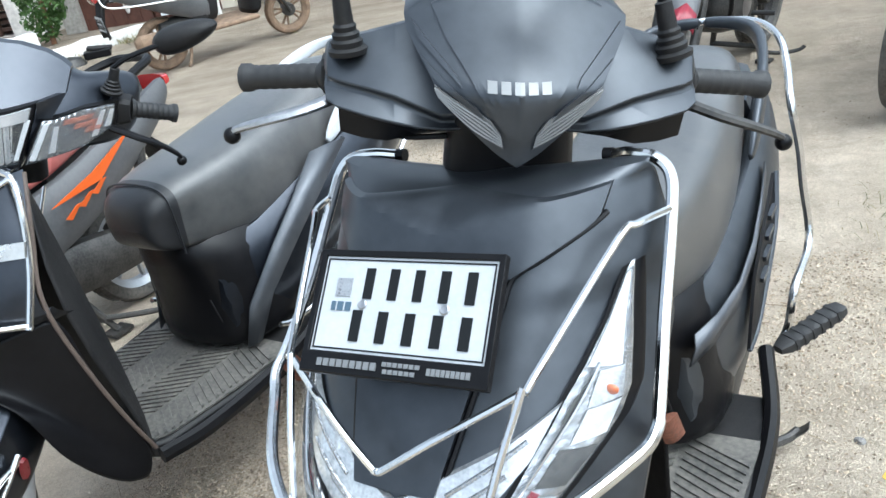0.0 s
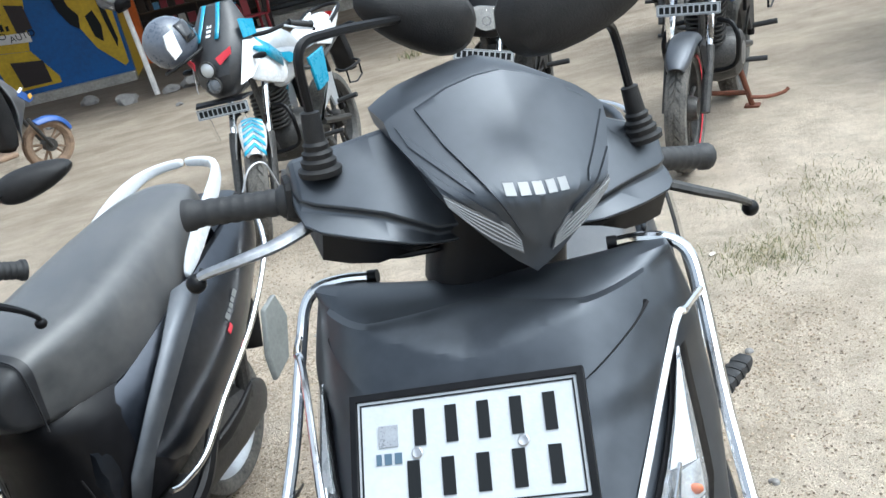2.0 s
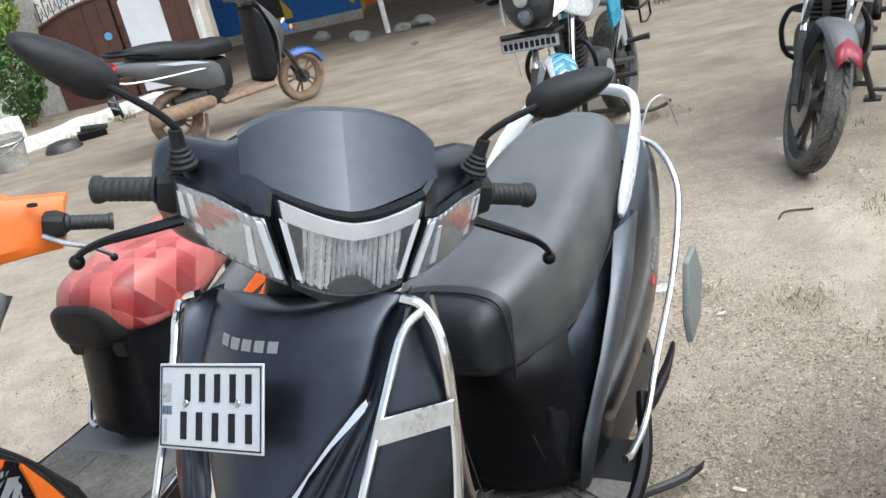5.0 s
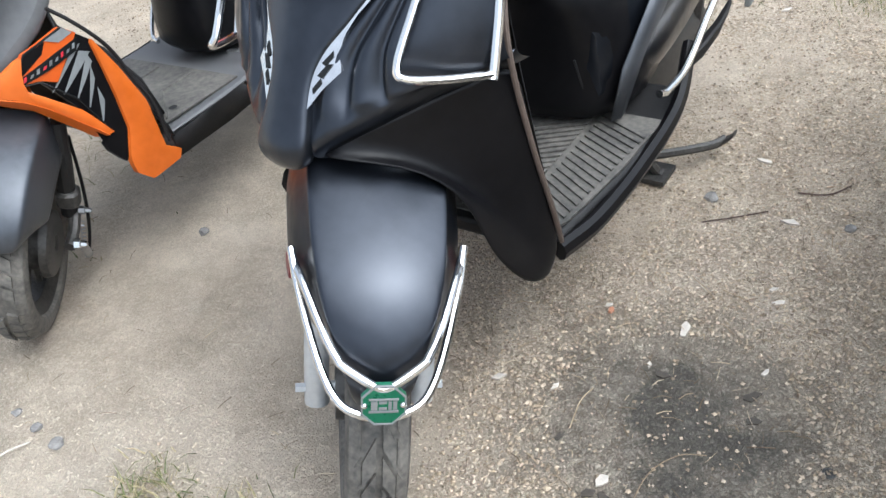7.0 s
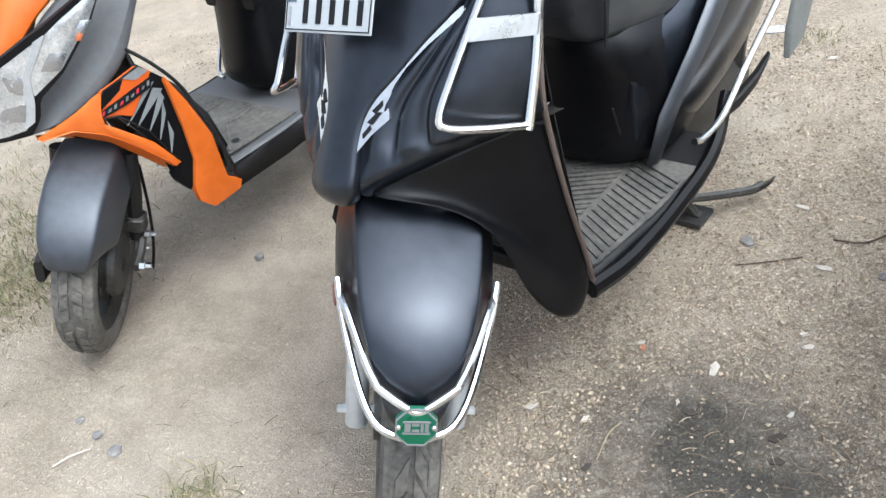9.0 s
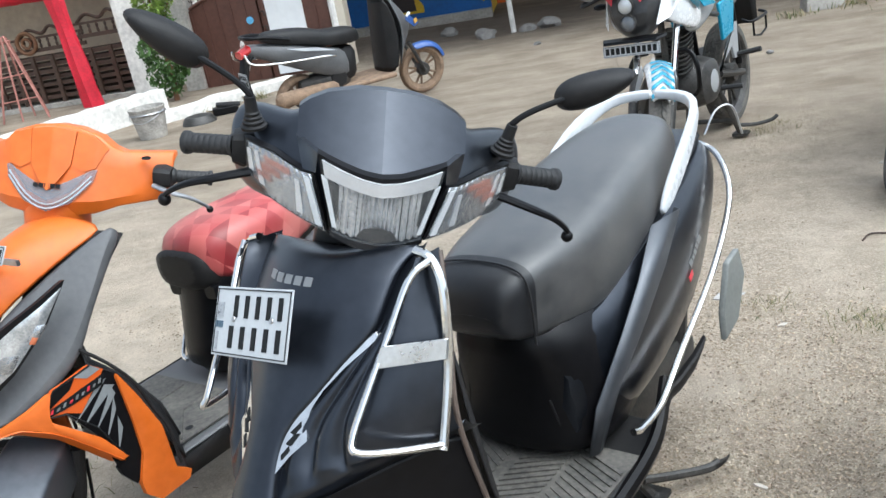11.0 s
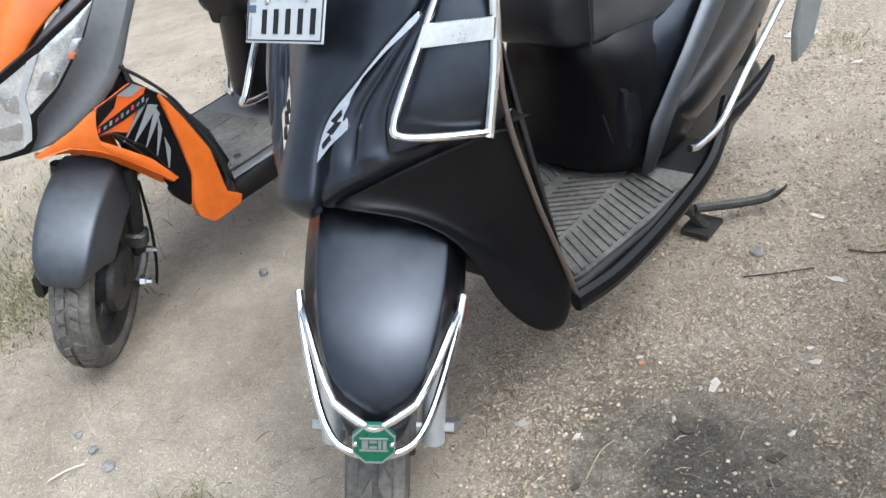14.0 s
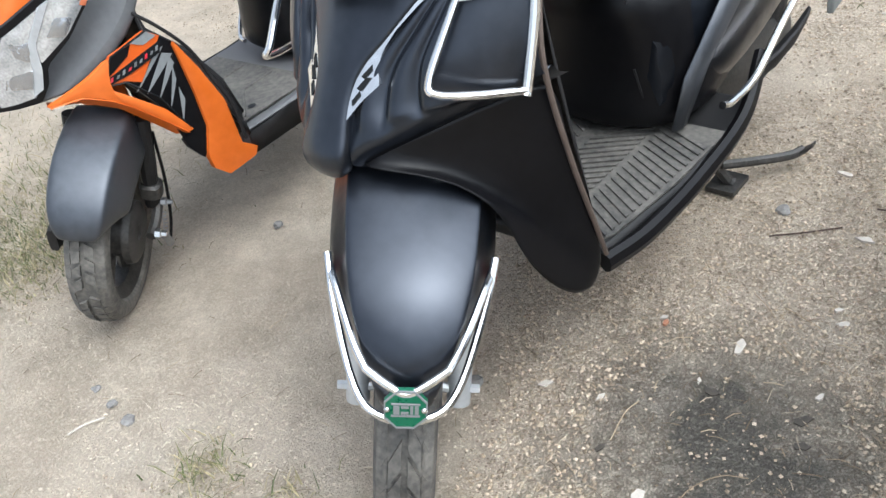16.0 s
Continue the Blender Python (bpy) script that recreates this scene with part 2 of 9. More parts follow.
def ground_material():
    m = bpy.data.materials.new("sandy_gravel")
    m.use_nodes = True
    t = m.node_tree
    L, N = t.links, t.nodes
    b = N["Principled BSDF"]
    b.inputs["Roughness"].default_value = 0.95
    b.inputs["Specular IOR Level"].default_value = 0.2
    co = N.new("ShaderNodeTexCoord")

    def noise_node(scale, detail=6, rough=0.6):
        n = N.new("ShaderNodeTexNoise")
        n.inputs["Scale"].default_value, n.inputs["Detail"].default_value, n.inputs["Roughness"].default_value = scale, detail, rough
        L.new(co.outputs["Object"], n.inputs["Vector"])
        return n.outputs["Fac"]

    def ramp(f, lo, hi, a=0.0, c=1.0):
        r = N.new("ShaderNodeMapRange")
        for k, v in zip(("From Min", "From Max", "To Min", "To Max"), (lo, hi, a, c)):
            r.inputs[k].default_value = v
        L.new(f, r.inputs["Value"])
        return r.outputs[0]

    def mix(f, a, c, mode="MIX"):
        x = N.new("ShaderNodeMix")
        x.data_type, x.blend_type = "RGBA", mode
        for s, v in ((0, f), (6, a), (7, c)):
            if isinstance(v, (tuple, float)):
                x.inputs[s].default_value = (*v, 1) if isinstance(v, tuple) else v
            else:
                L.new(v, x.inputs[s])
        return x.outputs[2]

    sand = mix(ramp(noise_node(1.1), 0.35, 0.65), (0.78, 0.668, 0.535), (0.68, 0.580, 0.455))
    sand = mix(ramp(noise_node(4.5), 0.42, 0.66), sand, (0.50, 0.425, 0.330))
    vor = N.new("ShaderNodeTexVoronoi")
    vor.inputs["Scale"].default_value = 150
    # grains are bent out of their regular cells
    bend = N.new("ShaderNodeTexNoise")
    bend.inputs["Scale"].default_value, bend.inputs["Detail"].default_value = 60, 3
    L.new(co.outputs["Object"], bend.inputs["Vector"])
    warp = N.new("ShaderNodeVectorMath")
    warp.operation = "MULTIPLY_ADD"
    warp.inputs[1].default_value = (0.02, 0.02, 0.02)
    L.new(bend.outputs["Color"], warp.inputs[0])
    L.new(co.outputs["Object"], warp.inputs[2])
    L.new(warp.outputs[0], vor.inputs["Vector"])
    gap = N.new("ShaderNodeTexVoronoi")
    gap.feature = "DISTANCE_TO_EDGE"
    gap.inputs["Scale"].default_value = 150
    L.new(warp.outputs[0], gap.inputs["Vector"])
    grit = N.new("ShaderNodeSeparateColor")
    L.new(vor.outputs["Color"], grit.inputs[0])
    amount = ramp(noise_node(2.3), 0.36, 0.60, 0.30, 0.92)
    xyz = N.new("ShaderNodeSeparateXYZ")
    L.new(co.outputs["Object"], xyz.inputs[0])
    side = N.new("ShaderNodeMath")
    side.operation = "MULTIPLY_ADD"
    side.inputs[1].default_value = 1.6
    L.new(noise_node(1.7), side.inputs[0])
    L.new(xyz.outputs[0], side.inputs[2])
    coarse = N.new("ShaderNodeMath")
    coarse.operation = "MULTIPLY"
    L.new(amount, coarse.inputs[0])
    L.new(ramp(side.outputs[0], -0.5, 0.15, 0.36, 1.0), coarse.inputs[1])
    # the gravel thins out again towards the other side of the yard
    thin = N.new("ShaderNodeMath")
    thin.operation = "MULTIPLY"
    L.new(coarse.outputs[0], thin.inputs[0])
    L.new(ramp(xyz.outputs[0], 0.15, 0.75, 1.0, 0.30), thin.inputs[1])
    amount = thin.outputs[0]
    speck = mix(grit.outputs[0], (0.38, 0.310, 0.235), (0.86, 0.745, 0.600))
    # dark gaps put the shade between grains into the colour
    speck = mix(ramp(gap.outputs["Distance"], 0.0, 0.075, 0.62, 0.0), speck, (0.15, 0.118, 0.090))
    sand = mix(amount, sand, speck)
    # trodden patches; farther back browner soil, with the shade there put into its colour
    sand = mix(ramp(noise_node(13, 8, 0.7), 0.46, 0.74, 0.0, 0.42), sand, (0.40, 0.325, 0.245))
    sand = mix(ramp(noise_node(5.5, 7, 0.65), 0.52, 0.70, 0.0, 0.60), sand, (0.80, 0.70, 0.575))
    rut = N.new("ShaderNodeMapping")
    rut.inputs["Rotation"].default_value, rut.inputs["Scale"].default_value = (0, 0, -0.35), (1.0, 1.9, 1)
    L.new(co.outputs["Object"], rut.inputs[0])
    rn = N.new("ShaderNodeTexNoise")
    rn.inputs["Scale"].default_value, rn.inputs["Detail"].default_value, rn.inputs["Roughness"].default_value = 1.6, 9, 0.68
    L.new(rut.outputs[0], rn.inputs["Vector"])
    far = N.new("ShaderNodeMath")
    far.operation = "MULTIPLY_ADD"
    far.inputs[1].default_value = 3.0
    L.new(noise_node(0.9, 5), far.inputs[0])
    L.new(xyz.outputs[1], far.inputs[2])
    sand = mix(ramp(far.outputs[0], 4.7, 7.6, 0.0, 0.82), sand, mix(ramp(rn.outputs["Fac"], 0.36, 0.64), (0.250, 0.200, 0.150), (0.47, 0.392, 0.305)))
    vor2 = N.new("ShaderNodeTexVoronoi")
    vor2.inputs["Scale"].default_value = 380
    L.new(co.outputs["Object"], vor2.inputs["Vector"])
    g2 = N.new("ShaderNodeSeparateColor")
    L.new(vor2.outputs["Color"], g2.inputs[0])
    sand = mix(ramp(g2.outputs[1], 0.0, 1.0, 0.0, 0.26), sand, (0.17, 0.14, 0.11))
    # a damp oil stain in front of the scooters
    at = N.new("ShaderNodeVectorMath")
    at.operation = "SUBTRACT"
    at.inputs[1].default_value = (-0.49, 1.22, 0)
    L.new(co.outputs["Object"], at.inputs[0])
    ln = N.new("ShaderNodeVectorMath")
    ln.operation = "LENGTH"
    L.new(at.outputs[0], ln.inputs[0])
    wob = N.new("ShaderNodeMath")
    wob.operation = "MULTIPLY_ADD"
    wob.inputs[1].default_value, wob.inputs[2].default_value = 0.62, -0.31
    L.new(noise_node(7, 8, 0.7), wob.inputs[0])
    sm = N.new("ShaderNodeMath")
    sm.operation = "ADD"
    L.new(ln.outputs["Value"], sm.inputs[0])
    L.new(wob.outputs[0], sm.inputs[1])
    sand = mix(ramp(sm.outputs[0], 0.06, 0.36, 0.82, 0.0), sand, (0.070, 0.070, 0.066))
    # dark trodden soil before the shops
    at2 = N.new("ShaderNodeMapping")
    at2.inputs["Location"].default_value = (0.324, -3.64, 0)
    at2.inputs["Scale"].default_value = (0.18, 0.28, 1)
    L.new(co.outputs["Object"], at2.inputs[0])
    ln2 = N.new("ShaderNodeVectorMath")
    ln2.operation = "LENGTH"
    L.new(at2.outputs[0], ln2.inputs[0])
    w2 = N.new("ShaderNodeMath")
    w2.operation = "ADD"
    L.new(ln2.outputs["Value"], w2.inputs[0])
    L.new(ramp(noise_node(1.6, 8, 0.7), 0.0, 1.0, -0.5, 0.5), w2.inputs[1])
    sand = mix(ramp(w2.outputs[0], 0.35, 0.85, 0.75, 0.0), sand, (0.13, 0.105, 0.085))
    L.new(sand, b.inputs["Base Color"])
    bp = N.new("ShaderNodeBump")
    bp.inputs["Strength"].default_value, bp.inputs["Distance"].default_value = 1.0, 0.008
    h = N.new("ShaderNodeMath")
    h.operation = "MULTIPLY_ADD"
    h.inputs[1].default_value = 0.9
    L.new(ramp(gap.outputs["Distance"], 0.0, 0.15, 0.0, 0.7), h.inputs[0])
    L.new(noise_node(110, 8, 0.75), h.inputs[2])
    L.new(h.outputs[0], bp.inputs["Height"])
    clod = N.new("ShaderNodeBump")
    clod.inputs["Strength"].default_value, clod.inputs["Distance"].default_value = 0.7, 0.035
    L.new(noise_node(9, 6, 0.6), clod.inputs["Height"])
    L.new(clod.outputs[0], bp.inputs["Normal"])
    L.new(bp.outputs[0], b.inputs["Normal"])
    return m


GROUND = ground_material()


def swell(x, y):
    """The height of the uneven ground."""
    near = 0.012 * noise.noise(V((x * 0.9, y * 0.9, 0))) + 0.006 * noise.noise(V((x * 4, y * 4, 3)))
    return near - 0.004


def make_ground():
    xs = np.concatenate([[-400, -120, -50, -25], np.linspace(-14, -3.2, 28), np.linspace(-3, 3, 121), np.linspace(3.2, 14, 28), [25, 50, 120, 400]])
    ys = np.concatenate([[-400, -120, -40, -15, -6, -3], np.linspace(-1.5, 0.4, 12), np.linspace(0.5, 4.5, 81), np.linspace(4.7, 18, 45), [25, 50, 120, 400]])
    verts = [(x, y, swell(x, y) if abs(x) < 30 and abs(y) < 30 else 0.0) for y in ys for x in xs]
    w = len(xs)
    faces = [(j * w + i, j * w + i + 1, (j + 1) * w + i + 1, (j + 1) * w + i) for j in range(len(ys) - 1) for i in range(w - 1)]
    me = bpy.data.meshes.new("ground")
    me.from_pydata(verts, [], faces)
    for p in me.polygons:
        p.use_smooth = True
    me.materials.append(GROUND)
    return tagged(new("ground", me), "dry sandy gravel yard with tyre marks and a dark oil stain", "ground", kind="structure")


ground = make_ground()

# ---- scooters: shared pieces. x to the rider's left, y to the rear, z up; the front tyre stands at the origin ----
AX_P, AX_D = V((0, 0.44, 1.0)), V((0, 0.5, 1.0)).normalized()


def steer_of(deg):
    return about(AX_P, AX_D, deg)


def mirror_rows(rows):
    """Full rows from half rows that run from the middle outwards."""
    return [[V((-p[0], p[1], p[2])) for p in r[:0:-1]] + [V(p) for p in r] for r in rows]


def tyre(parent, centre, R, w, m=None, blocks=34, name="tyre", skew=0.10, mat_=None, fill=0.70):
    """A tyre with slanted tread blocks on both shoulders."""
    bm = revolve([(-w * 0.30, R - w * 0.62), (-w * 0.46, R - w * 0.50), (-w * 0.50, R - w * 0.32), (-w * 0.44, R - w * 0.14), (-w * 0.28, R - w * 0.045), (-w * 0.05, R - 0.004),
                  (w * 0.05, R - 0.004), (w * 0.28, R - w * 0.045), (w * 0.44, R - w * 0.14), (w * 0.50, R - w * 0.32), (w * 0.46, R - w * 0.50), (w * 0.30, R - w * 0.62)], 56)
    step = 2 * math.pi / blocks
    tread = bmesh.new()

    def rad(x):
        return R - w * 0.62 * (abs(x) / (w * 0.5)) ** 2.6 * 0.42

    for side in (-1, 1):
        for k in range(blocks):
            a0 = k * step + (0 if side > 0 else step / 2)
            for x0, x1, sh in ((0.05, 0.25, 0.0), (0.27, 0.45, skew * 0.8)):
                if (k + (x0 > 0.2)) % 5 == 4:
                    continue
                quad = [(x0, a0 + sh), (x1, a0 + sh + skew), (x1, a0 + sh + skew + step * fill), (x0, a0 + sh + step * fill)]
                rings = []
                for lift in (-0.005, 0.0040):
                    rings.append([V((side * x * w, (rad(x * w) + lift) * math.cos(a), (rad(x * w) + lift) * math.sin(a))) for x, a in quad])
                loft(rings, True, True, tread)
    mm = Matrix.Translation(centre)
    mm = (m @ mm) if m is not None else mm
    tagged(part("tread", tread, mat_ or RUBBER, parent, m=mm), kind="stuff")
    return part(name, bm, mat_ or RUBBER, parent, m=mm)


def rim(parent, centre, R, w, material, m=None, spokes=5, name="rim"):
    """A cast rim with spokes and a hub."""
    bm = revolve([(-w * 0.36, R), (-w * 0.40, R + 0.008), (-w * 0.32, R - 0.004), (-w * 0.18, R - 0.022), (w * 0.18, R - 0.022), (w * 0.32, R - 0.004), (w * 0.40, R + 0.008), (w * 0.36, R)], 40)
    revolve([(-0.05, 0.0), (-0.05, 0.028), (-0.03, 0.045), (0.03, 0.045), (0.05, 0.028), (0.05, 0.0)], 20, bm=bm)
    for k in range(spokes):
        for d in (-0.09, 0.09):
            a, c = 2 * math.pi * k / spokes + d, 2 * math.pi * k / spokes + d * 2.2
            tube([(0, 0.04 * math.cos(a), 0.04 * math.sin(a)), (0, (R - 0.015) * math.cos(c), (R - 0.015) * math.sin(c))], 0.011, 6, 1, bm)
    mm = Matrix.Translation(centre)
    return part(name, bm, material, parent, m=(m @ mm) if m is not None else mm)


def wheel(parent, centre, R, w, rim_mat, m=None, name="front_wheel", spokes=5, tyre_mat=None, blocks=34, fill=0.70, skew=0.10):
    """A wheel: hub carrier with its tyre and rim."""
    mm = Matrix.Translation(centre)
    hub = part(name, revolve([(-0.055, 0.0), (-0.055, 0.055), (-0.02, 0.06), (0.02, 0.06), (0.055, 0.05), (0.055, 0)], 24), DARK_METAL, parent, m=(m @ mm) if m is not None else mm)
    tyre(hub, centre, R, w, m, blocks, skew=skew, mat_=tyre_mat, fill=fill)
    rim(hub, centre, R - w * 0.60, w, rim_mat, m, spokes)
    return hub


def grip(parent, a, b, m, r=0.017):
    """A rubber grip with rings and an end cap, from a (inner) to b (outer)."""
    a, b = V(a), V(b)
    d = b - a
    pts, rad = [], []
    n = 26
    for i in range(n + 1):
        t = i / n
        pts.append(a + d * t)
        rad.append(r * (1.0 if i % 3 else 0.92) if 2 < i < n - 2 else r * (1.16 if i > 1 else 1.24))
    g = part("grip", tube(pts, r, 12, 1, radii=rad), GRIP, parent, m=m)
    return g


def lever(parent, pts, m, material, r=0.0075):
    """A brake lever with a ball end."""
    bm = tube(pts, r, 8, 5, radii=[r * 1.3, r * 1.2, r, r * 0.85, r * 0.8], flat=0.75)
    ball = bmesh.new()
    bmesh.ops.create_uvsphere(ball, u_segments=12, v_segments=8, radius=r * 1.45)
    ball.transform(Matrix.Translation(pts[-1]))
    lv = part("brake_lever", bm, material, parent, m=m)
    part("ball_end", ball, BLACK, lv, m=m)
    return lv


def mirror_arm(parent, base, bend, head, m, size=(0.075, 0.038), turn=0.0, tilt=0.0, tall=1.0):
    """A rear-view mirror: ribbed rubber boot, stem, shell and glass."""
    base, bend, head = V(base), V(bend), V(head)
    bm = bmesh.new()
    up0 = (bend - base).normalized()
    prof = [(0, 0.026), (0.008, 0.027), (0.012, 0.021), (0.02, 0.022), (0.024, 0.018), (0.031, 0.019), (0.035, 0.015), (0.042, 0.016), (0.046, 0.013), (0.06, 0.0125), (0.085, 0.0115), (0.087, 0.006)]
    revolve([(h * tall, r * (0.5 + 0.5 * tall)) for h, r in prof], 18, "z", bm)
    q = V((0, 0, 1)).rotation_difference(up0).to_matrix().to_4x4()
    bm.transform(Matrix.Translation(base) @ q)
    mir = part("mirror_boot", bm, BLACK_ROUGH, parent, m=m, label="ribbed black rubber mirror boot")
    part("mirror_stem", tube([base + up0 * 0.08 * tall, bend, bend.lerp(head, 0.25) + up0 * 0.012 * tall, head], 0.0055, 8, 6), BLACK, mir, m=m)
    shell = bmesh.new()
    rings = []
    for f, dy, s in ((0, -0.030, 0.15), (1, -0.027, 0.55), (2, -0.017, 0.86), (3, 0.0, 1.0), (4, 0.007, 0.985), (5, 0.008, 0.93)):
        ring = []
        for k in range(24):
            a = 2 * math.pi * k / 24
            ca, sa = math.cos(a), math.sin(a)
            px = size[0] * s * math.copysign(abs(ca) ** 0.9, ca)
            pz = size[1] * s * math.copysign(abs(sa) ** 0.9, sa) * (1 - 0.30 * ca)
            ring.append((px, dy, pz))
        rings.append(ring)
    loft(rings, True, True, shell)
    hm = Matrix.Translation(head) @ Matrix.Rotation(radians(turn), 4, "Z") @ Matrix.Rotation(radians(tilt), 4, "Y")
    shell.transform(hm)
    sh = part("mirror_shell", shell, BLACK_ROUGH, mir, m=m)
    gl = loft([[(size[0] * 0.9 * math.cos(2 * math.pi * k / 20), 0.009, size[1] * 0.88 * math.sin(2 * math.pi * k / 20) * (1 - 0.30 * math.cos(2 * math.pi * k / 20))) for k in range(20)],
               [(size[0] * 0.88 * math.cos(2 * math.pi * k / 20), 0.0105, size[1] * 0.86 * math.sin(2 * math.pi * k / 20) * (1 - 0.30 * math.cos(2 * math.pi * k / 20))) for k in range(20)]])
    gl.transform(hm)
    part("mirror_glass", gl, MIRROR, mir, m=m)
    return mir


def patch(outline, depth, off, thick=0.006, rings=4):
    """A piece with an outline of (x, z), laid off by off in front of the surface y = depth(x, z)."""
    cx, cz = sum(p[0] for p in outline) / len(outline), sum(p[1] for p in outline) / len(outline)
    levels = []
    levels.append([V((x, depth(x, z) - off + thick, z)) for x, z in outline])
    for k in range(rings):
        s = 1 - k / rings
        levels.append([V((cx + (x - cx) * s, depth(cx + (x - cx) * s, cz + (z - cz) * s) - off, cz + (z - cz) * s)) for x, z in outline])
    bm = loft(levels, True, False)
    c = bm.verts.new((cx, depth(cx, cz) - off, cz))
    bm.verts.ensure_lookup_table()
    n = len(outline)
    last = [bm.verts[rings * n + i] for i in range(n)]
    for i in range(n):
        bm.faces.new((last[i], last[(i + 1) % n], c))
    return bm


def dense(outline, step=0.012):
    """More points along an outline."""
    out = []
    for a, b in zip(outline, outline[1:] + outline[:1]):
        a, b = V(a), V(b)
        k = max(1, int((b - a).length / step))
        out += [tuple(a.lerp(b, i / k)) for i in range(k)]
    return out


def along(line, k):
    """k points evenly spaced along a polyline."""
    pts = [V(p) for p in line]
    d = [0.0]
    for a, b in zip(pts, pts[1:]):
        d.append(d[-1] + (b - a).length)
    out = []
    for i in range(k):
        f = d[-1] * i / (k - 1)
        j = min(len(pts) - 2, max(0, int(np.searchsorted(d, f)) - 1))
        out.append(pts[j].lerp(pts[j + 1], (f - d[j]) / max(1e-9, d[j + 1] - d[j])))
    return out


def sheet(upper, lower, depth, off, thick=0.006, n=8, k=24, bulge=0.0):
    """A skin between two edges of (x, z) laid off in front of y = depth(x, z), its rim turned back by thick."""
    a, b = along(upper, k), along(lower, k)
    bm = bmesh.new()
    grid = []
    for j in range(n + 1):
        f = j / n
        row = []
        for i in range(k):
            p = a[i].lerp(b[i], f)
            g = i / (k - 1)
            row.append(bm.verts.new((p.x, depth(p.x, p.y) - off - bulge * 16 * f * (1 - f) * g * (1 - g), p.y)))
        grid.append(row)
    for r0, r1 in zip(grid, grid[1:]):
        for i in range(k - 1):
            bm.faces.new((r0[i], r0[i + 1], r1[i + 1], r1[i]))
    edge = grid[0] + [r[-1] for r in grid[1:]] + grid[-1][-2::-1] + [r[0] for r in grid[-2:0:-1]]
    back = [bm.verts.new(v.co + V((0, thick, 0))) for v in edge]
    for i in range(len(edge)):
        j = (i + 1) % len(edge)
        bm.faces.new((edge[i], edge[j], back[j], back[i]))
    return bm


def side_sheet(upper, lower, half, off, s, thick=0.006, n=6, k=20, bulge=0.0):
    """A skin between two edges of (y, z) on the flank x = half(y); s picks the side."""
    bm = sheet(upper, lower, lambda y, z: -half(y), off, thick, n, k, bulge)
    bm.transform(Matrix(((0, -s, 0, 0), (1, 0, 0, 0), (0, 0, 1, 0), (0, 0, 0, 1))))
    return bm


def mirrored(line):
    """A whole edge from its half, which runs from the side to the middle (x = 0 last)."""
    return [(-x, z) for x, z in line] + [(x, z) for x, z in line[-2::-1]]


def plate_on(parent, centre, u, v, w, h, rows, frame_mat=None, name="number_plate", border=INK, strip_h=0.0):
    """A number plate: sheet, border and plain bars where its characters stand."""
    c, u, v = V(centre), V(u).normalized(), V(v)
    v = (v - u * v.dot(u)).normalized()
    n = u.cross(v)

    def rect(a, b, c0, d0, lo, hi, bm=None):
        return prism([c + u * a + v * b, c + u * c0 + v * b, c + u * c0 + v * d0, c + u * a + v * d0], n * lo, n * hi, bm)

    pl = part(name, rect(-w / 2, -h / 2, w / 2, h / 2, -0.001, 0.0015), PLATE, parent, label="white number plate with dark characters", bevel=0.0008)
    bm = bmesh.new()
    e = 0.0016
    for a, b, c0, d0 in ((-w / 2 + 0.003, -h / 2 + 0.003, w / 2 - 0.003, -h / 2 + 0.003 + e), (-w / 2 + 0.003, h / 2 - 0.003 - e, w / 2 - 0.003, h / 2 - 0.003),
                         (-w / 2 + 0.003, -h / 2 + 0.003 + e, -w / 2 + 0.003 + e, h / 2 - 0.003 - e), (w / 2 - 0.003 - e, -h / 2 + 0.003 + e, w / 2 - 0.003, h / 2 - 0.003 - e)):
        rect(a, b, c0, d0, 0.0015, 0.0025, bm)
    part("plate_border", bm, border, pl)
    for a, b, c0, d0 in rows:
        part("plate_bar", rect(a * w - w / 2, b * h - h / 2, c0 * w - w / 2, d0 * h - h / 2, 0.0015, 0.003), INK, pl)
    if frame_mat:
        o = 0.007

        def loop(e, lo, hi):
            return [c + u * x + v * y + n * hi for x, y in ((-w / 2 - e, -h / 2 - e - (strip_h if e else 0)), (w / 2 + e, -h / 2 - e - (strip_h if e else 0)), (w / 2 + e, h / 2 + e), (-w / 2 - e, h / 2 + e))]

        bm = loft([loop(0, 0, -0.0015), loop(0, 0, 0.005), loop(o, 0, 0.005), loop(o, 0, -0.006)], True, False)
        bm.verts.ensure_lookup_table()
        bm.faces.new([bm.verts[12 + i] for i in range(4)])
        part("plate_holder", bm, frame_mat, pl, label="black plastic plate holder", bevel=0.0015)
    return pl, c, u, v, n


TWO_ROWS = [(0.265 + i * 0.145, 0.56, 0.265 + i * 0.145 + 0.052, 0.88) for i in range(5)] + [(0.225 + i * 0.155, 0.12, 0.225 + i * 0.155 + 0.056, 0.44) for i in range(5)]


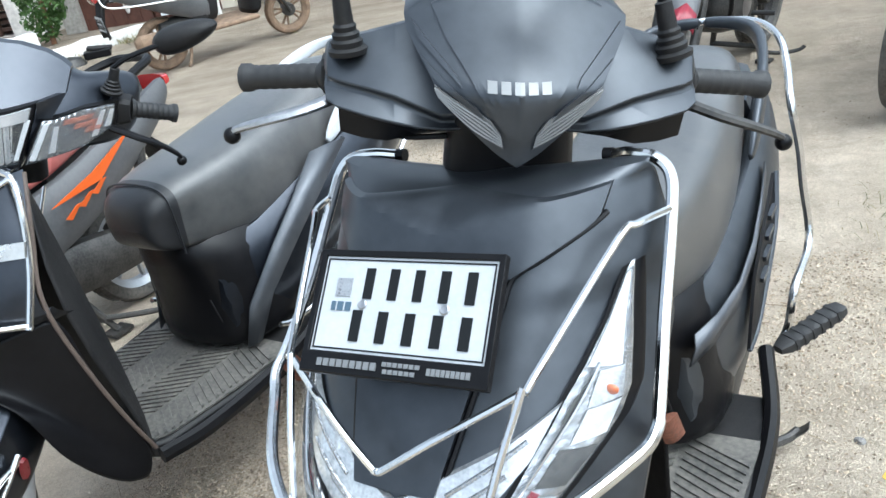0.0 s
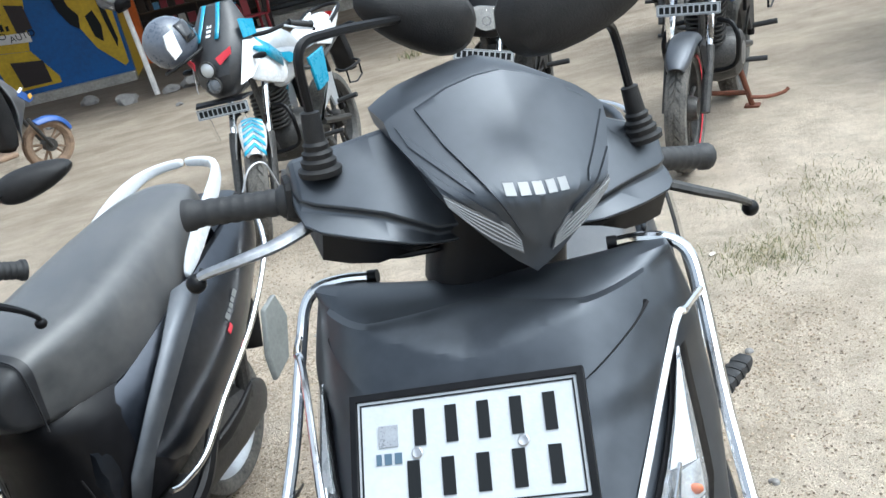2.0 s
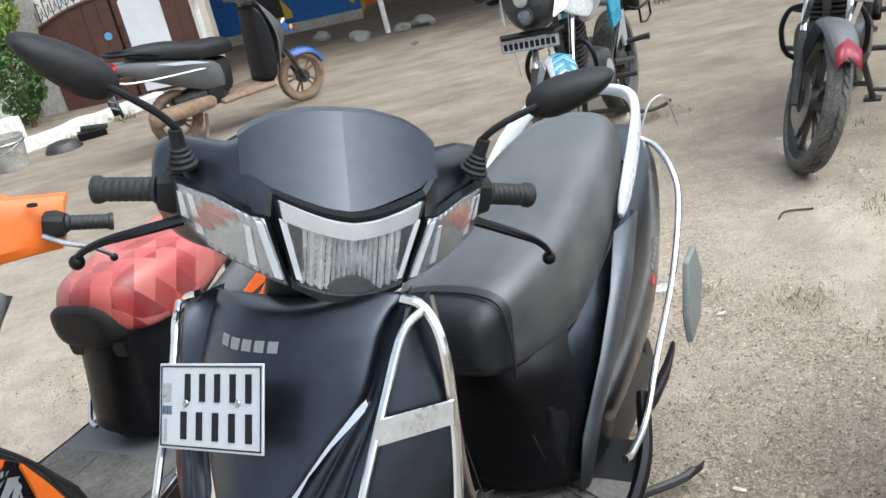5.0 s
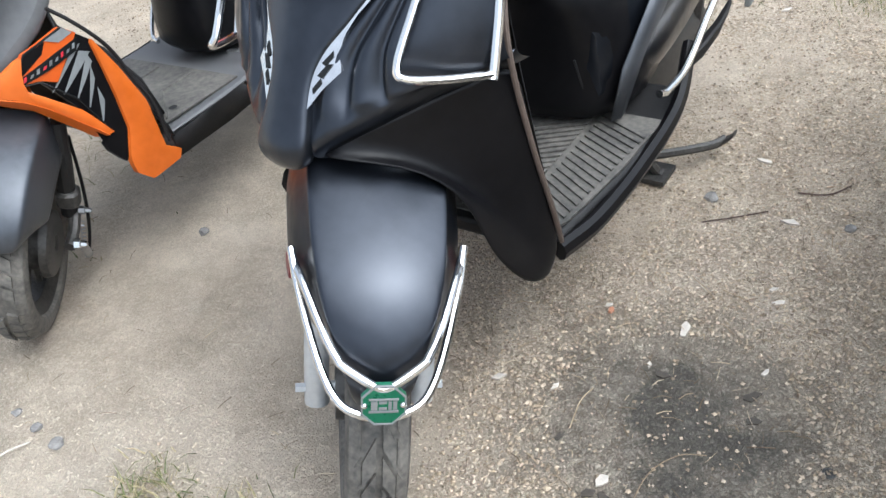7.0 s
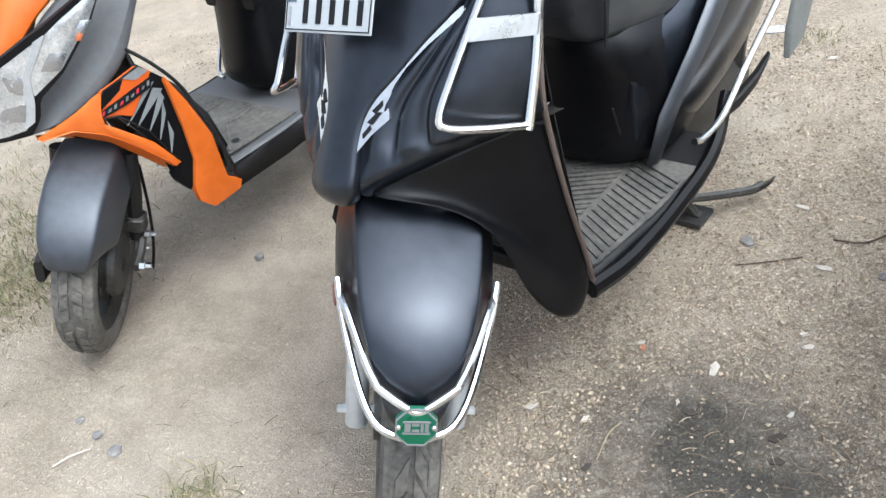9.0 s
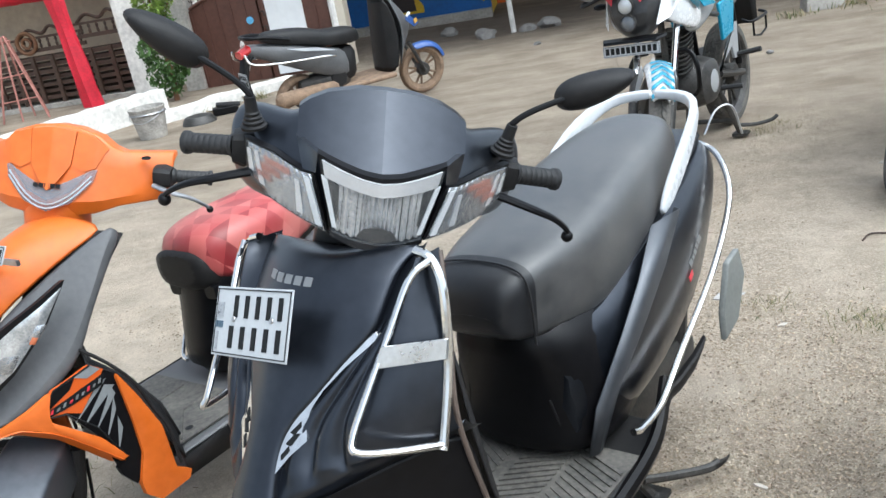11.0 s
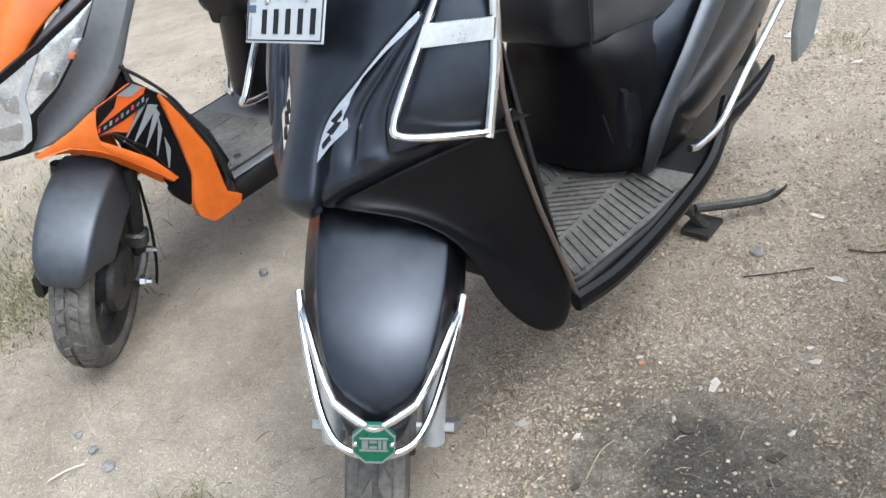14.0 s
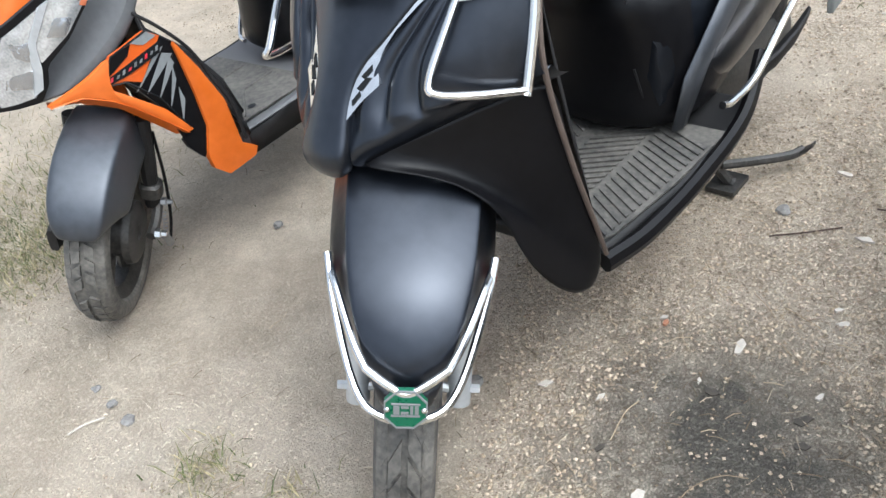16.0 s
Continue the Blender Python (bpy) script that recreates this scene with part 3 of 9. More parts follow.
def centre_stand(parent, y=0.98, x=0.13):
    """A centre stand on its two feet, with the kick arm to the side."""
    bm = bmesh.new()
    for s in (-1, 1):
        tube([(s * 0.07, y - 0.04, 0.2), (s * x, y + 0.02, 0.035), (s * (x + 0.02), y + 0.03, 0.012)], 0.013, 8, 4, bm)
        box(s * x - 0.03, s * x + 0.04, y - 0.01, y + 0.07, 0.001, 0.014, bm)
    tube([(-x, y + 0.01, 0.06), (x, y + 0.01, 0.06)], 0.012, 8, 1, bm)
    tube([(x, y + 0.01, 0.07), (x + 0.05, y + 0.08, 0.05), (x + 0.10, y + 0.15, 0.035), (x + 0.122, y + 0.18, 0.04)], 0.011, 8, 5, bm)
    loft([sell((x + 0.11 + 0.012 * k, y + 0.175, 0.036 + 0.003 * k * k), (0, 1, 0), (0, 0, 1), 0.014, 0.006, 8, 3) for k in range(4)], bm=bm)
    return part("centre_stand", bm, DARK_METAL, parent)


def seat_shape(parent, rows, material, name="seat", sub=1):
    """A seat from sections (y, z low, z top, half width low, half width top)."""
    rings = []
    for y, z0, z1, w0, w1 in rows:
        zm = (z0 + z1) / 2
        half = [(0, z1), (w1 * 0.55, z1 - 0.004), (w1 * 0.9, z1 - 0.018), (w1 * 1.03, z1 - 0.045), (w0 * 1.0, zm - 0.01), (w0 * 0.97, z0 + 0.012), (w0 * 0.9, z0), (0, z0)]
        ring = [V((x, y, z)) for x, z in half] + [V((-x, y, z)) for x, z in half[-2:0:-1]]
        rings.append(ring)
    return part(name, loft(rings), material, parent, sub=sub, sharp=50)


def rear_end(parent, z_up=0.0, R=0.215):
    """Rear wheel, engine case, silencer and mudguard."""
    wheel(parent, (0, 1.26, R), R, 0.095, SILVER, name="rear_wheel", blocks=30)
    bm = bmesh.new()
    loft([sell((0.10, y, 0.27 + dz), (1, 0, 0), (0, 0, 1), rx, rz, 12) for y, dz, rx, rz in ((0.80, 0.02, 0.03, 0.05), (0.86, 0.01, 0.055, 0.09), (1.0, 0.0, 0.06, 0.095), (1.2, -0.02, 0.05, 0.08), (1.33, -0.03, 0.04, 0.06), (1.38, -0.03, 0.02, 0.03))], bm=bm)
    loft([sell((-0.13, y, 0.30), (1, 0, 0), (0, 0, 1), r, r, 12) for y, r in ((0.98, 0.02), (1.0, 0.05), (1.1, 0.058), (1.5, 0.062), (1.54, 0.04), (1.545, 0.02))], bm=bm)
    tube([(-0.06, 0.80, 0.20), (-0.12, 0.9, 0.22), (-0.13, 1.0, 0.3)], 0.016, 8, 5, bm)
    for s in (-1, 1):
        tube([(s * 0.12, 1.27, 0.26), (s * 0.12, 1.36, 0.56)], 0.022, 10, 1, bm)
    part("engine_unit", bm, DARK_METAL, parent)
    part("rear_mudguard", strip([(1.50, 0.30), (1.53, 0.40), (1.50, 0.50), (1.42, 0.58)], [0.06, 0.065, 0.07, 0.07], [(0, 0), (0.6, 0.0), (1, 0.02)]), BLACK_ROUGH, parent, thick=0.004)

# ---- matte grey scooter with the handlebar headlight and the white grab rail ----


def scooter_grey(m, steer):
    S = thing("scooter", m, "matte dark grey scooter with chrome guards and white grab rail", "scooter", "parked scooters")
    T = steer_of(steer)
    TW = steer_of(steer - 2) @ Matrix.Translation((-0.004, 0, 0)) @ about((0, 0, 0.64), (0, 1, 0), -4.0)
    wheel(S, (0, 0, 0.228), 0.228, 0.092, SILVER, TW, blocks=26, fill=0.78, skew=0.16)
    # fork and drum
    bm = bmesh.new()
    for s in (-1, 1):
        tube([(s * 0.084, -0.012, 0.200), (s * 0.084, 0.03, 0.30), (s * 0.080, 0.10, 0.45)], 0.020, 12, 3, bm)
        tube([(s * 0.078, -0.004, 0.225), (s * 0.045, 0.0, 0.228)], 0.009, 8, 1, bm)
        tube([(s * 0.10, -0.004, 0.228), (s * 0.118, -0.004, 0.228)], 0.008, 6, 1, bm)
    part("fork", bm, SILVER, S, m=TW, label="silver painted fork legs")
    # fender
    line = [(-0.179, 0.408), (-0.178, 0.428), (-0.172, 0.452), (-0.158, 0.485), (-0.125, 0.524), (-0.085, 0.552), (-0.02, 0.577), (0.05, 0.597), (0.12, 0.615), (0.17, 0.622)]
    half = [0.044, 0.054, 0.062, 0.076, 0.095, 0.110, 0.123, 0.128, 0.130, 0.130]
    prof = [(0, 0.0), (0.2, 0.0008), (0.42, 0.003), (0.64, 0.008), (0.715, 0.0105), (0.74, 0.0120), (0.752, 0.0145), (0.775, 0.026), (0.93, 0.066), (1.0, 0.13)]
    fender = part("front_fender", strip(line, half, prof), MATTE, S, m=TW, thick=0.003, sub=1, sharp=60)
    # bumper bars round the fender
    for nm, pts in (("upper_guard", [(-0.126, -0.012, 0.525), (-0.110, -0.06, 0.525), (-0.082, -0.128, 0.505), (-0.064, -0.158, 0.492), (-0.056, -0.166, 0.487), (-0.02, -0.184, 0.474), (0, -0.188, 0.468), (0.02, -0.184, 0.474), (0.056, -0.166, 0.487), (0.064, -0.158, 0.492), (0.082, -0.128, 0.505), (0.110, -0.06, 0.525), (0.126, -0.012, 0.525)]),
                    ("lower_guard", [(-0.129, -0.005, 0.540), (-0.116, -0.060, 0.505), (-0.088, -0.138, 0.455), (-0.062, -0.180, 0.432), (-0.03, -0.196, 0.424), (0, -0.199, 0.423), (0.03, -0.196, 0.424), (0.062, -0.180, 0.432), (0.088, -0.138, 0.455), (0.116, -0.060, 0.505), (0.129, -0.005, 0.540)])):
        part(nm, tube([(x * 0.91, y, z) for x, y, z in pts], 0.0058, 10, 5), CHROME, fender, m=TW, label="chrome bar")
    # octagonal badge
    o = V((0, -0.196, 0.450))
    u, v = V((1, 0, 0)), V((0, 0.36, 0.93)).normalized()
    ring = [o + u * 0.031 * math.cos(radians(22.5 + 45 * k)) + v * 0.031 * math.sin(radians(22.5 + 45 * k)) for k in range(8)]
    bd = part("badge", prism(ring, (0, -0.004, 0), (0, 0.003, 0)), GREEN, S, "green octagonal metal badge with bolts", m=TW, bevel=0.001)
    bm = bmesh.new()
    for k in range(8):
        a, b = ring[k], ring[(k + 1) % 8]
        ia, ib = o + (a - o) * 0.93, o + (b - o) * 0.93
        prism([a, b, ib, ia], (0, -0.0052, 0), (0, -0.003, 0), bm)
    part("badge_rim", bm, EMBLEM, bd, m=TW)
    bm = bmesh.new()
    w = V((0, -1, 0))
    for a, b, c, d in ((-0.016, -0.006, -0.008, 0.006), (-0.006, -0.006, 0.004, -0.003), (-0.006, 0.003, 0.004, 0.006), (0.006, -0.006, 0.010, 0.006), (0.012, -0.006, 0.017, 0.006), (-0.019, -0.010, 0.019, -0.008), (-0.019, 0.008, 0.019, 0.010)):
        prism([o + u * a + v * b, o + u * c + v * b, o + u * c + v * d, o + u * a + v * d], w * 0.004, w * 0.0056, bm)
    part("badge_marking", bm, EMBLEM, bd, m=TW)
    for s in (-1, 1):
        bo = bmesh.new()
        bmesh.ops.create_uvsphere(bo, u_segments=10, v_segments=6, radius=0.0045)
        bo.transform(Matrix.Translation(o + u * 0.0245 * s + w * 0.004))
        part("badge_bolt", bo, CHROME, bd, m=TW)
    # red reflectors at the guard's ends
    for s in (-1, 1):
        part("reflector", loft([sell((s * 0.117, 0.004, 0.498), (0.25 * s, 1, 0), (0, 0, 1), 0.011, 0.024, 12, 3), sell((s * 0.123, 0.003, 0.498), (0.25 * s, 1, 0), (0, 0, 1), 0.009, 0.021, 12, 3)]), mat_dull_red, S, m=TW)
    # nose panel: a proud creased shell from the top of the apron down to the chin
    def spine(z):
        return float(np.interp(z, (0.600, 0.615, 0.630, 0.650, 0.700, 0.755, 0.815, 0.875, 0.922, 0.948), (0.062, 0.046, 0.036, 0.038, 0.076, 0.120, 0.165, 0.208, 0.255, 0.300)))

    def front(x, z):
        crease = float(np.interp(z, (0.70, 0.78, 0.82, 0.863, 0.90, 0.937), (0.010, 0.017, 0.023, 0.035, 0.048, 0.065)))
        return spine(z) + 1.3 * x * x + 0.22 * max(0.0, abs(x) - crease)

    nose_edge = ((0.160, 0.946), (0.140, 0.927), (0.137, 0.900), (0.135, 0.876), (0.131, 0.853), (0.119, 0.839), (0.100, 0.820), (0.082, 0.798), (0.064, 0.775), (0.045, 0.755), (0.034, 0.734), (0.031, 0.711), (0.034, 0.683), (0.039, 0.655), (0.039, 0.635), (0.031, 0.619), (0.016, 0.611))
    nose_edge = [tuple(p) for p in along(nose_edge, 34)]
    rows = [[(0, 0.345, 0.934), (0.04, 0.345, 0.936), (0.08, 0.344, 0.940), (0.12, 0.343, 0.945), (0.15, 0.342, 0.950), (0.156, 0.342, 0.951), (0.158, 0.342, 0.946), (0.158, 0.345, 0.930)]]
    for ex, ez in nose_edge:
        rows.append([(ex * f, front(ex * f, ez) + (0.0012 if f > 0.95 else 0), ez) for f in (0, 0.22, 0.45, 0.68, 0.88, 0.98)] + [(ex + 0.0022, front(ex, ez) + 0.005, ez), (ex + 0.002, front(ex, ez) + 0.020, ez)])
    part("nose_panel", loft(mirror_rows(rows), False, False), MATTE, S, thick=0.003, sub=1, sharp=50)
    # flanks beside it, with three soft folds under the chrome wing, down to a rolled ridge
    zs = (0.946, 0.925, 0.900, 0.876, 0.853, 0.828, 0.800, 0.778, 0.755, 0.738, 0.720, 0.705, 0.690, 0.676, 0.662, 0.650, 0.638)
    for s in (-1, 1):
        rows = []
        for z in zs:
            ex = float(np.interp(-z, [-p[1] for p in nose_edge], [p[0] for p in nose_edge]))
            xl, yl = (float(np.interp(-z, (-0.946, -0.90, -0.853, -0.80, -0.755, -0.72, -0.69, -0.66, -0.638), q)) for q in ((0.184, 0.178, 0.168, 0.158, 0.152, 0.156, 0.162, 0.166, 0.168), (0.306, 0.268, 0.234, 0.196, 0.168, 0.160, 0.160, 0.170, 0.178)))
            xo, yo = (float(np.interp(-z, (-0.946, -0.90, -0.853, -0.80, -0.755, -0.72, -0.69, -0.638), q)) for q in ((0.194, 0.208, 0.220, 0.229, 0.234, 0.238, 0.241, 0.243), (0.350, 0.332, 0.303, 0.277, 0.262, 0.258, 0.262, 0.276)))
            y0 = front(ex, z) + 0.015
            row = []
            for k in range(49):
                f = k / 48
                if f < 0.7:
                    g = f / 0.7
                    x, y = ex + (xl - ex) * g, y0 + (yl - y0) * (0.55 * g + 0.45 * g * g)
                    y -= 0.015 * min(1, 6 * g, 4 * (1 - g)) * (abs(math.sin(3 * math.pi * (g - 0.04))) ** 0.8 - 0.35) * float(np.interp(z, (0.655, 0.69, 0.80, 0.86), (0.0, 1.0, 0.9, 0.0)))
                else:
                    g = (f - 0.7) / 0.3
                    x, y = xl + (xo - xl) * g, yl + (yo - yl) * g - 0.012 * math.sin(math.pi * g)
                drop = 0.075 * max(0.0, f - 0.02) ** 0.8 * float(np.interp(z, (0.638, 0.70), (1, 0)))
                row.append(V((s * x, y, z + drop)))
            rows.append(row)
        roll = [[p + V((0, dy, dz)) for p in rows[-1]] for dy, dz in ((0.004, -0.010), (0.014, -0.020), (0.034, -0.030))]
        part("flank_panel", loft(rows + roll, False, False), MATTE, S, sub=1, sharp=75)
        # lower apron, black for its downturned shade, sweeps back round wheel to floor
        low = [[p + V((0, 0.016, -0.014)) for p in rows[-1][:45:4]]]
        low[0][-1] = rows[-1][-1] + V((0, 0.014, -0.016))
        for f, xe, ye, ze, xs_, ys_, z_s in ((0.30, 0.243, 0.285, 0.60, 0.076, 0.073, 0.624), (0.55, 0.246, 0.308, 0.48, 0.140, 0.120, 0.605), (0.80, 0.244, 0.335, 0.37, 0.180, 0.148, 0.570), (1.0, 0.238, 0.352, 0.315, 0.206, 0.168, 0.525)):
            row = []
            for k in range(12):
                g = k / 11
                dip = math.sin(math.pi * g) * 0.020 * f
                tuck = 0.0 if s > 0 else 0.095 * (1 - g)
                row.append(V((s * (xs_ + (xe - xs_) * g - tuck * 0.5), ys_ + (ye - ys_) * g + dip * 0.8 + tuck, z_s + (ze - z_s) * g - 0.10 * f * math.sin(math.pi * g) * g)))
            low.append(row)
        low.append([V((s * (0.216 + 0.010 * k / 11), 0.182 + 0.151 * k / 11, 0.450 - 0.188 * math.sin(0.5 * math.pi * k / 11) ** 0.8)) for k in range(12)])
        # BLACK puts the shade on the body paint into the colour
        part("lower_apron", loft(low, False, False), BLACK, S, "near-black lower apron", thick=0.004, sub=1, sharp=60)
    # inner leg shield and its trim
    inner = [[(0, 0.40, 0.90), (0.11, 0.39, 0.91), (0.185, 0.352, 0.935)], [(0, 0.42, 0.80), (0.14, 0.40, 0.80), (0.226, 0.285, 0.78)], [(0, 0.43, 0.60), (0.16, 0.41, 0.60), (0.241, 0.294, 0.57)], [(0, 0.43, 0.36), (0.16, 0.42, 0.36), (0.236, 0.362, 0.33)], [(0, 0.42, 0.30), (0.14, 0.41, 0.29), (0.22, 0.335, 0.262)]]
    part("leg_shield", loft(mirror_rows(inner), False, False), BLACK_ROUGH, S, thick=-0.004, sub=1)
    for s in (-1, 1):
        part("edge_trim", tube([(s * 0.194, 0.35, 0.94), (s * 0.221, 0.305, 0.84), (s * 0.237, 0.266, 0.72), (s * 0.243, 0.288, 0.56), (s * 0.247, 0.322, 0.42), (s * 0.238, 0.358, 0.32)], 0.0045, 8, 6), mat_trim, S, label="brown edge trim")
    # chrome wings, ribs, guards on both sides
    for s in (-1, 1):
        up = [(0.137, 0.853), (0.116, 0.836), (0.093, 0.815), (0.074, 0.790), (0.053, 0.767), (0.037, 0.744), (0.032, 0.720), (0.033, 0.690)]
        lo = [(0.142, 0.847), (0.135, 0.839), (0.104, 0.813), (0.080, 0.787), (0.068, 0.766), (0.066, 0.747), (0.074, 0.730), (0.053, 0.712), (0.034, 0.688)]
        wing = part("chrome_wing", sheet([(s * x, z) for x, z in up], [(s * x, z) for x, z in lo], front, -0.002, 0.012, 4, 30, 0.0), CHROME, S, "polished chrome accent with a dark mark", sharp=40)
        for q in ([(0.046, 0.740), (0.058, 0.752), (0.060, 0.746), (0.052, 0.737)], [(0.043, 0.727), (0.053, 0.738), (0.061, 0.738), (0.051, 0.724)], [(0.040, 0.714), (0.048, 0.724), (0.051, 0.719), (0.042, 0.708)]):
            part("wing_mark", sheet([(s * x, z) for x, z in (q[0], q[1])], [(s * x, z) for x, z in (q[3], q[2])], front, 0.0, 0.003, 2, 4), INK, wing)
        part("leg_guard", tube([(s * 0.172, 0.322, 0.950), (s * 0.200, 0.320, 0.940), (s * 0.224, 0.305, 0.90), (s * 0.232, 0.275, 0.80), (s * 0.235, 0.232, 0.705), (s * 0.236, 0.222, 0.69)], 0.0072, 10, 6), CHROME, S, "chrome guard tube")
        part("guard_loop", tube([(s * 0.205, 0.312, 0.942), (s * 0.188, 0.282, 0.925), (s * 0.176, 0.232, 0.865), (s * 0.166, 0.165, 0.79), (s * 0.162, 0.130, 0.748), (s * 0.172, 0.124, 0.733), (s * 0.20, 0.165, 0.715), (s * 0.236, 0.225, 0.697)], 0.0055, 10, 6), CHROME, S, "chrome guard tube")
        part("guard_band", prism([(s * 0.176, 0.212, 0.852), (s * 0.237, 0.282, 0.838), (s * 0.237, 0.272, 0.812), (s * 0.172, 0.196, 0.826)], (0, -0.004, 0), (0, 0.0, 0)), mat_band, S, "flat steel band")
    part("guard_screw", loft([sell((-0.03, 0.05, 0.640), (1, 0, 0), (0, 0, 1), 0.005, 0.006, 8, 2), sell((-0.03, 0.045, 0.640), (1, 0, 0), (0, 0, 1), 0.004, 0.005, 8, 2)]), CHROME, S)
    # emblem bars in place of the maker's name
    for k in range(5):
        x0 = -0.086 + k * 0.0225
        part("emblem_bar", sheet([(x0, 0.9225), (x0 + 0.016, 0.9225)], [(x0 + 0.002, 0.9125), (x0 + 0.018, 0.9125)], front, 0.0042, 0.002, 2, 4), EMBLEM, S, "pale raised emblem bar")
    pl, c, u, v, n = plate_on(S, (-0.021, 0.153, 0.890), (1, -0.02, 0.08), (0, 0.50, 0.87), 0.180, 0.104, TWO_ROWS)
    bars(pl, c + n * 0.0018, u, v, [(-0.084, 0.006, -0.068, 0.028)], FOIL, "hologram")
    bars(pl, c + n * 0.0018, u, v, [(-0.085, -0.010, -0.081, 0.0), (-0.079, -0.010, -0.074, 0.0), (-0.072, -0.010, -0.067, 0.0)], INK_BLUE, "country_mark")
    bars(pl, c + n * 0.0018, u, v, [(-0.080, -0.044, -0.076, -0.016)], FOIL, "serial_mark")
    for dx, dy in ((-0.040, 0.004), (0.050, 0.006)):
        q = V((0, 0, 1)).rotation_difference(n).to_matrix().to_4x4()
        part("plate_screw", revolve([(0, 0.0), (0.0015, 0.0035), (0, 0.0045)], 10, "z"), STEEL, pl, m=Matrix.Translation(c + u * dx + v * dy + n * 0.003) @ q)
    # handlebar cowl
    TC = T @ Matrix.Translation((0.005, 0, 0)) @ about((0, 0.4, 1.03), (0, 1, 0), -0.8)

    def lamp_face(x, z):
        return 0.296 + 3.5 * x * x + 0.10 * (z - 1.03)

    def shell(x, z):
        return lamp_face(x, z) + 1.2 * max(0.0, z - 1.045)

    stations = [(-0.250, 1.010, 1.055), (-0.243, 0.985, 1.078), (-0.225, 0.966, 1.090), (-0.20, 0.964, 1.097), (-0.165, 0.972, 1.101), (-0.148, 0.976, 1.104), (-0.132, 0.978, 1.112), (-0.09, 0.974, 1.138), (-0.045, 0.970, 1.152), (0, 0.969, 1.156)]
    stations += [(-x, a, b) for x, a, b in stations[-2::-1]]
    rings = []
    for x, z0, z1 in stations:
        face = [V((x, shell(x, z) + 0.012 + d, z)) for z, d in ((z0, 0.014), (z0 + 0.01, 0.004), (z0 + (z1 - z0) * 0.35, 0.0), (z0 + (z1 - z0) * 0.6, 0.0), (z0 + (z1 - z0) * 0.85, 0.0), (z1 - 0.006, 0.002), (z1, 0.012))]
        back = [V((x * 0.97, min(0.60, shell(x, z1) + 0.09), z1 - 0.012)), V((x * 0.95, 0.53, (z0 + z1) / 2)), V((x * 0.95, lamp_face(x, z0) + 0.10, z0 + 0.006))]
        rings.append(face + back)
    cowl = part("handlebar_cowl", loft(rings), MATTE, S, m=TC, sub=1, sharp=60)
    top = mirrored([(0.134, 1.122), (0.118, 1.134), (0.09, 1.148), (0.045, 1.160), (0, 1.164)])
    brow = mirrored([(0.132, 1.086), (0.102, 1.081), (0.066, 1.076), (0.032, 1.071), (0, 1.069)])

    def hood(x, z):
        return shell(x, z) - 3.5 * x * x + 0.20 * abs(x) + 2.0 * x * x

    part("visor", sheet(top, brow, hood, 0.006, 0.022, 10, 41), MATTE, cowl, m=TC, sharp=12)
    for s in (-1, 1):
        part("brow_facet", sheet([(s * 0.097, 1.090), (s * 0.133, 1.087)], [(s * 0.098, 1.060), (s * 0.118, 1.056)], lambda x, z: lamp_face(x, z) + (shell(x, z) - lamp_face(x, z)) * min(1, max(0, (abs(x) - 0.096) / 0.034)), 0.0045, 0.02, 4, 6), MATTE, cowl, m=TC)

    def lamp_rim(g, e):
        return mirrored([(0.097 * g, 1.091 - e), (0.062 * g, 1.083 - e), (0.030 * g, 1.076 - e), (0, 1.073 - e)]), mirrored([(0.070 * g, 0.980 + e), (0.036 * g, 0.973 + e), (0, 0.971 + e)])

    part("lamp_gasket", sheet(*lamp_rim(1.0, 0.0), lamp_face, 0.004, 0.02, 6, 31), BLACK, cowl, m=TC)
    part("lamp_chin", sheet(mirrored([(0.070, 0.986), (0.036, 0.979), (0, 0.977)]), mirrored([(0.070, 0.974), (0.036, 0.964), (0, 0.961)]), lamp_face, 0.007, 0.03, 3, 21), MATTE, cowl, m=TC)

    def fluted(x, z):
        return lamp_face(x, z) + 0.0040 * math.cos(x * 2 * math.pi / (0.011 if abs(x) > 0.026 else 0.0065)) + 0.004 * max(0, 1 - abs(abs(x) - 0.028) / 0.004)

    lamp = part("headlight", sheet(*lamp_rim(0.93, 0.007), fluted, 0.0075, 0.004, 10, 120), LAMP_CLEAR, cowl, m=TC, label="clear headlight with a bright light band", sharp=80)
    part("light_band", sheet(mirrored([(0.089, 1.085), (0.058, 1.077), (0.028, 1.070), (0, 1.067)]), mirrored([(0.084, 1.062), (0.050, 1.055), (0.022, 1.050), (0, 1.047)]), lamp_face, 0.012, 0.006, 3, 31), LAMP_BRIGHT, lamp, m=TC)
    for s in (-1, 1):
        part("light_strip", sheet([(s * 0.089, 1.062), (s * 0.067, 0.990)], [(s * 0.080, 1.060), (s * 0.060, 0.990)], lamp_face, 0.012, 0.006, 2, 12), WHITE_PLASTIC, lamp, m=TC)
        part("dark_corner", sheet([(s * 0.079, 1.062), (s * 0.062, 1.000)], [(s * 0.062, 1.054), (s * 0.058, 1.004)], lamp_face, 0.0112, 0.003, 2, 8), DARK_METAL, lamp, m=TC)
    part("lamp_hood", sheet(mirrored([(0.030, 0.985), (0.022, 0.995), (0.010, 1.000), (0, 1.001)]), mirrored([(0.030, 0.983), (0.015, 0.980), (0, 0.979)]), lamp_face, 0.0125, 0.004, 3, 15), DARK_METAL, lamp, m=TC)
    part("headlight_lens", sheet(*lamp_rim(0.95, 0.005), lamp_face, 0.016, 0.006, 6, 31, 0.004), LENS, lamp, m=TC).visible_shadow = False
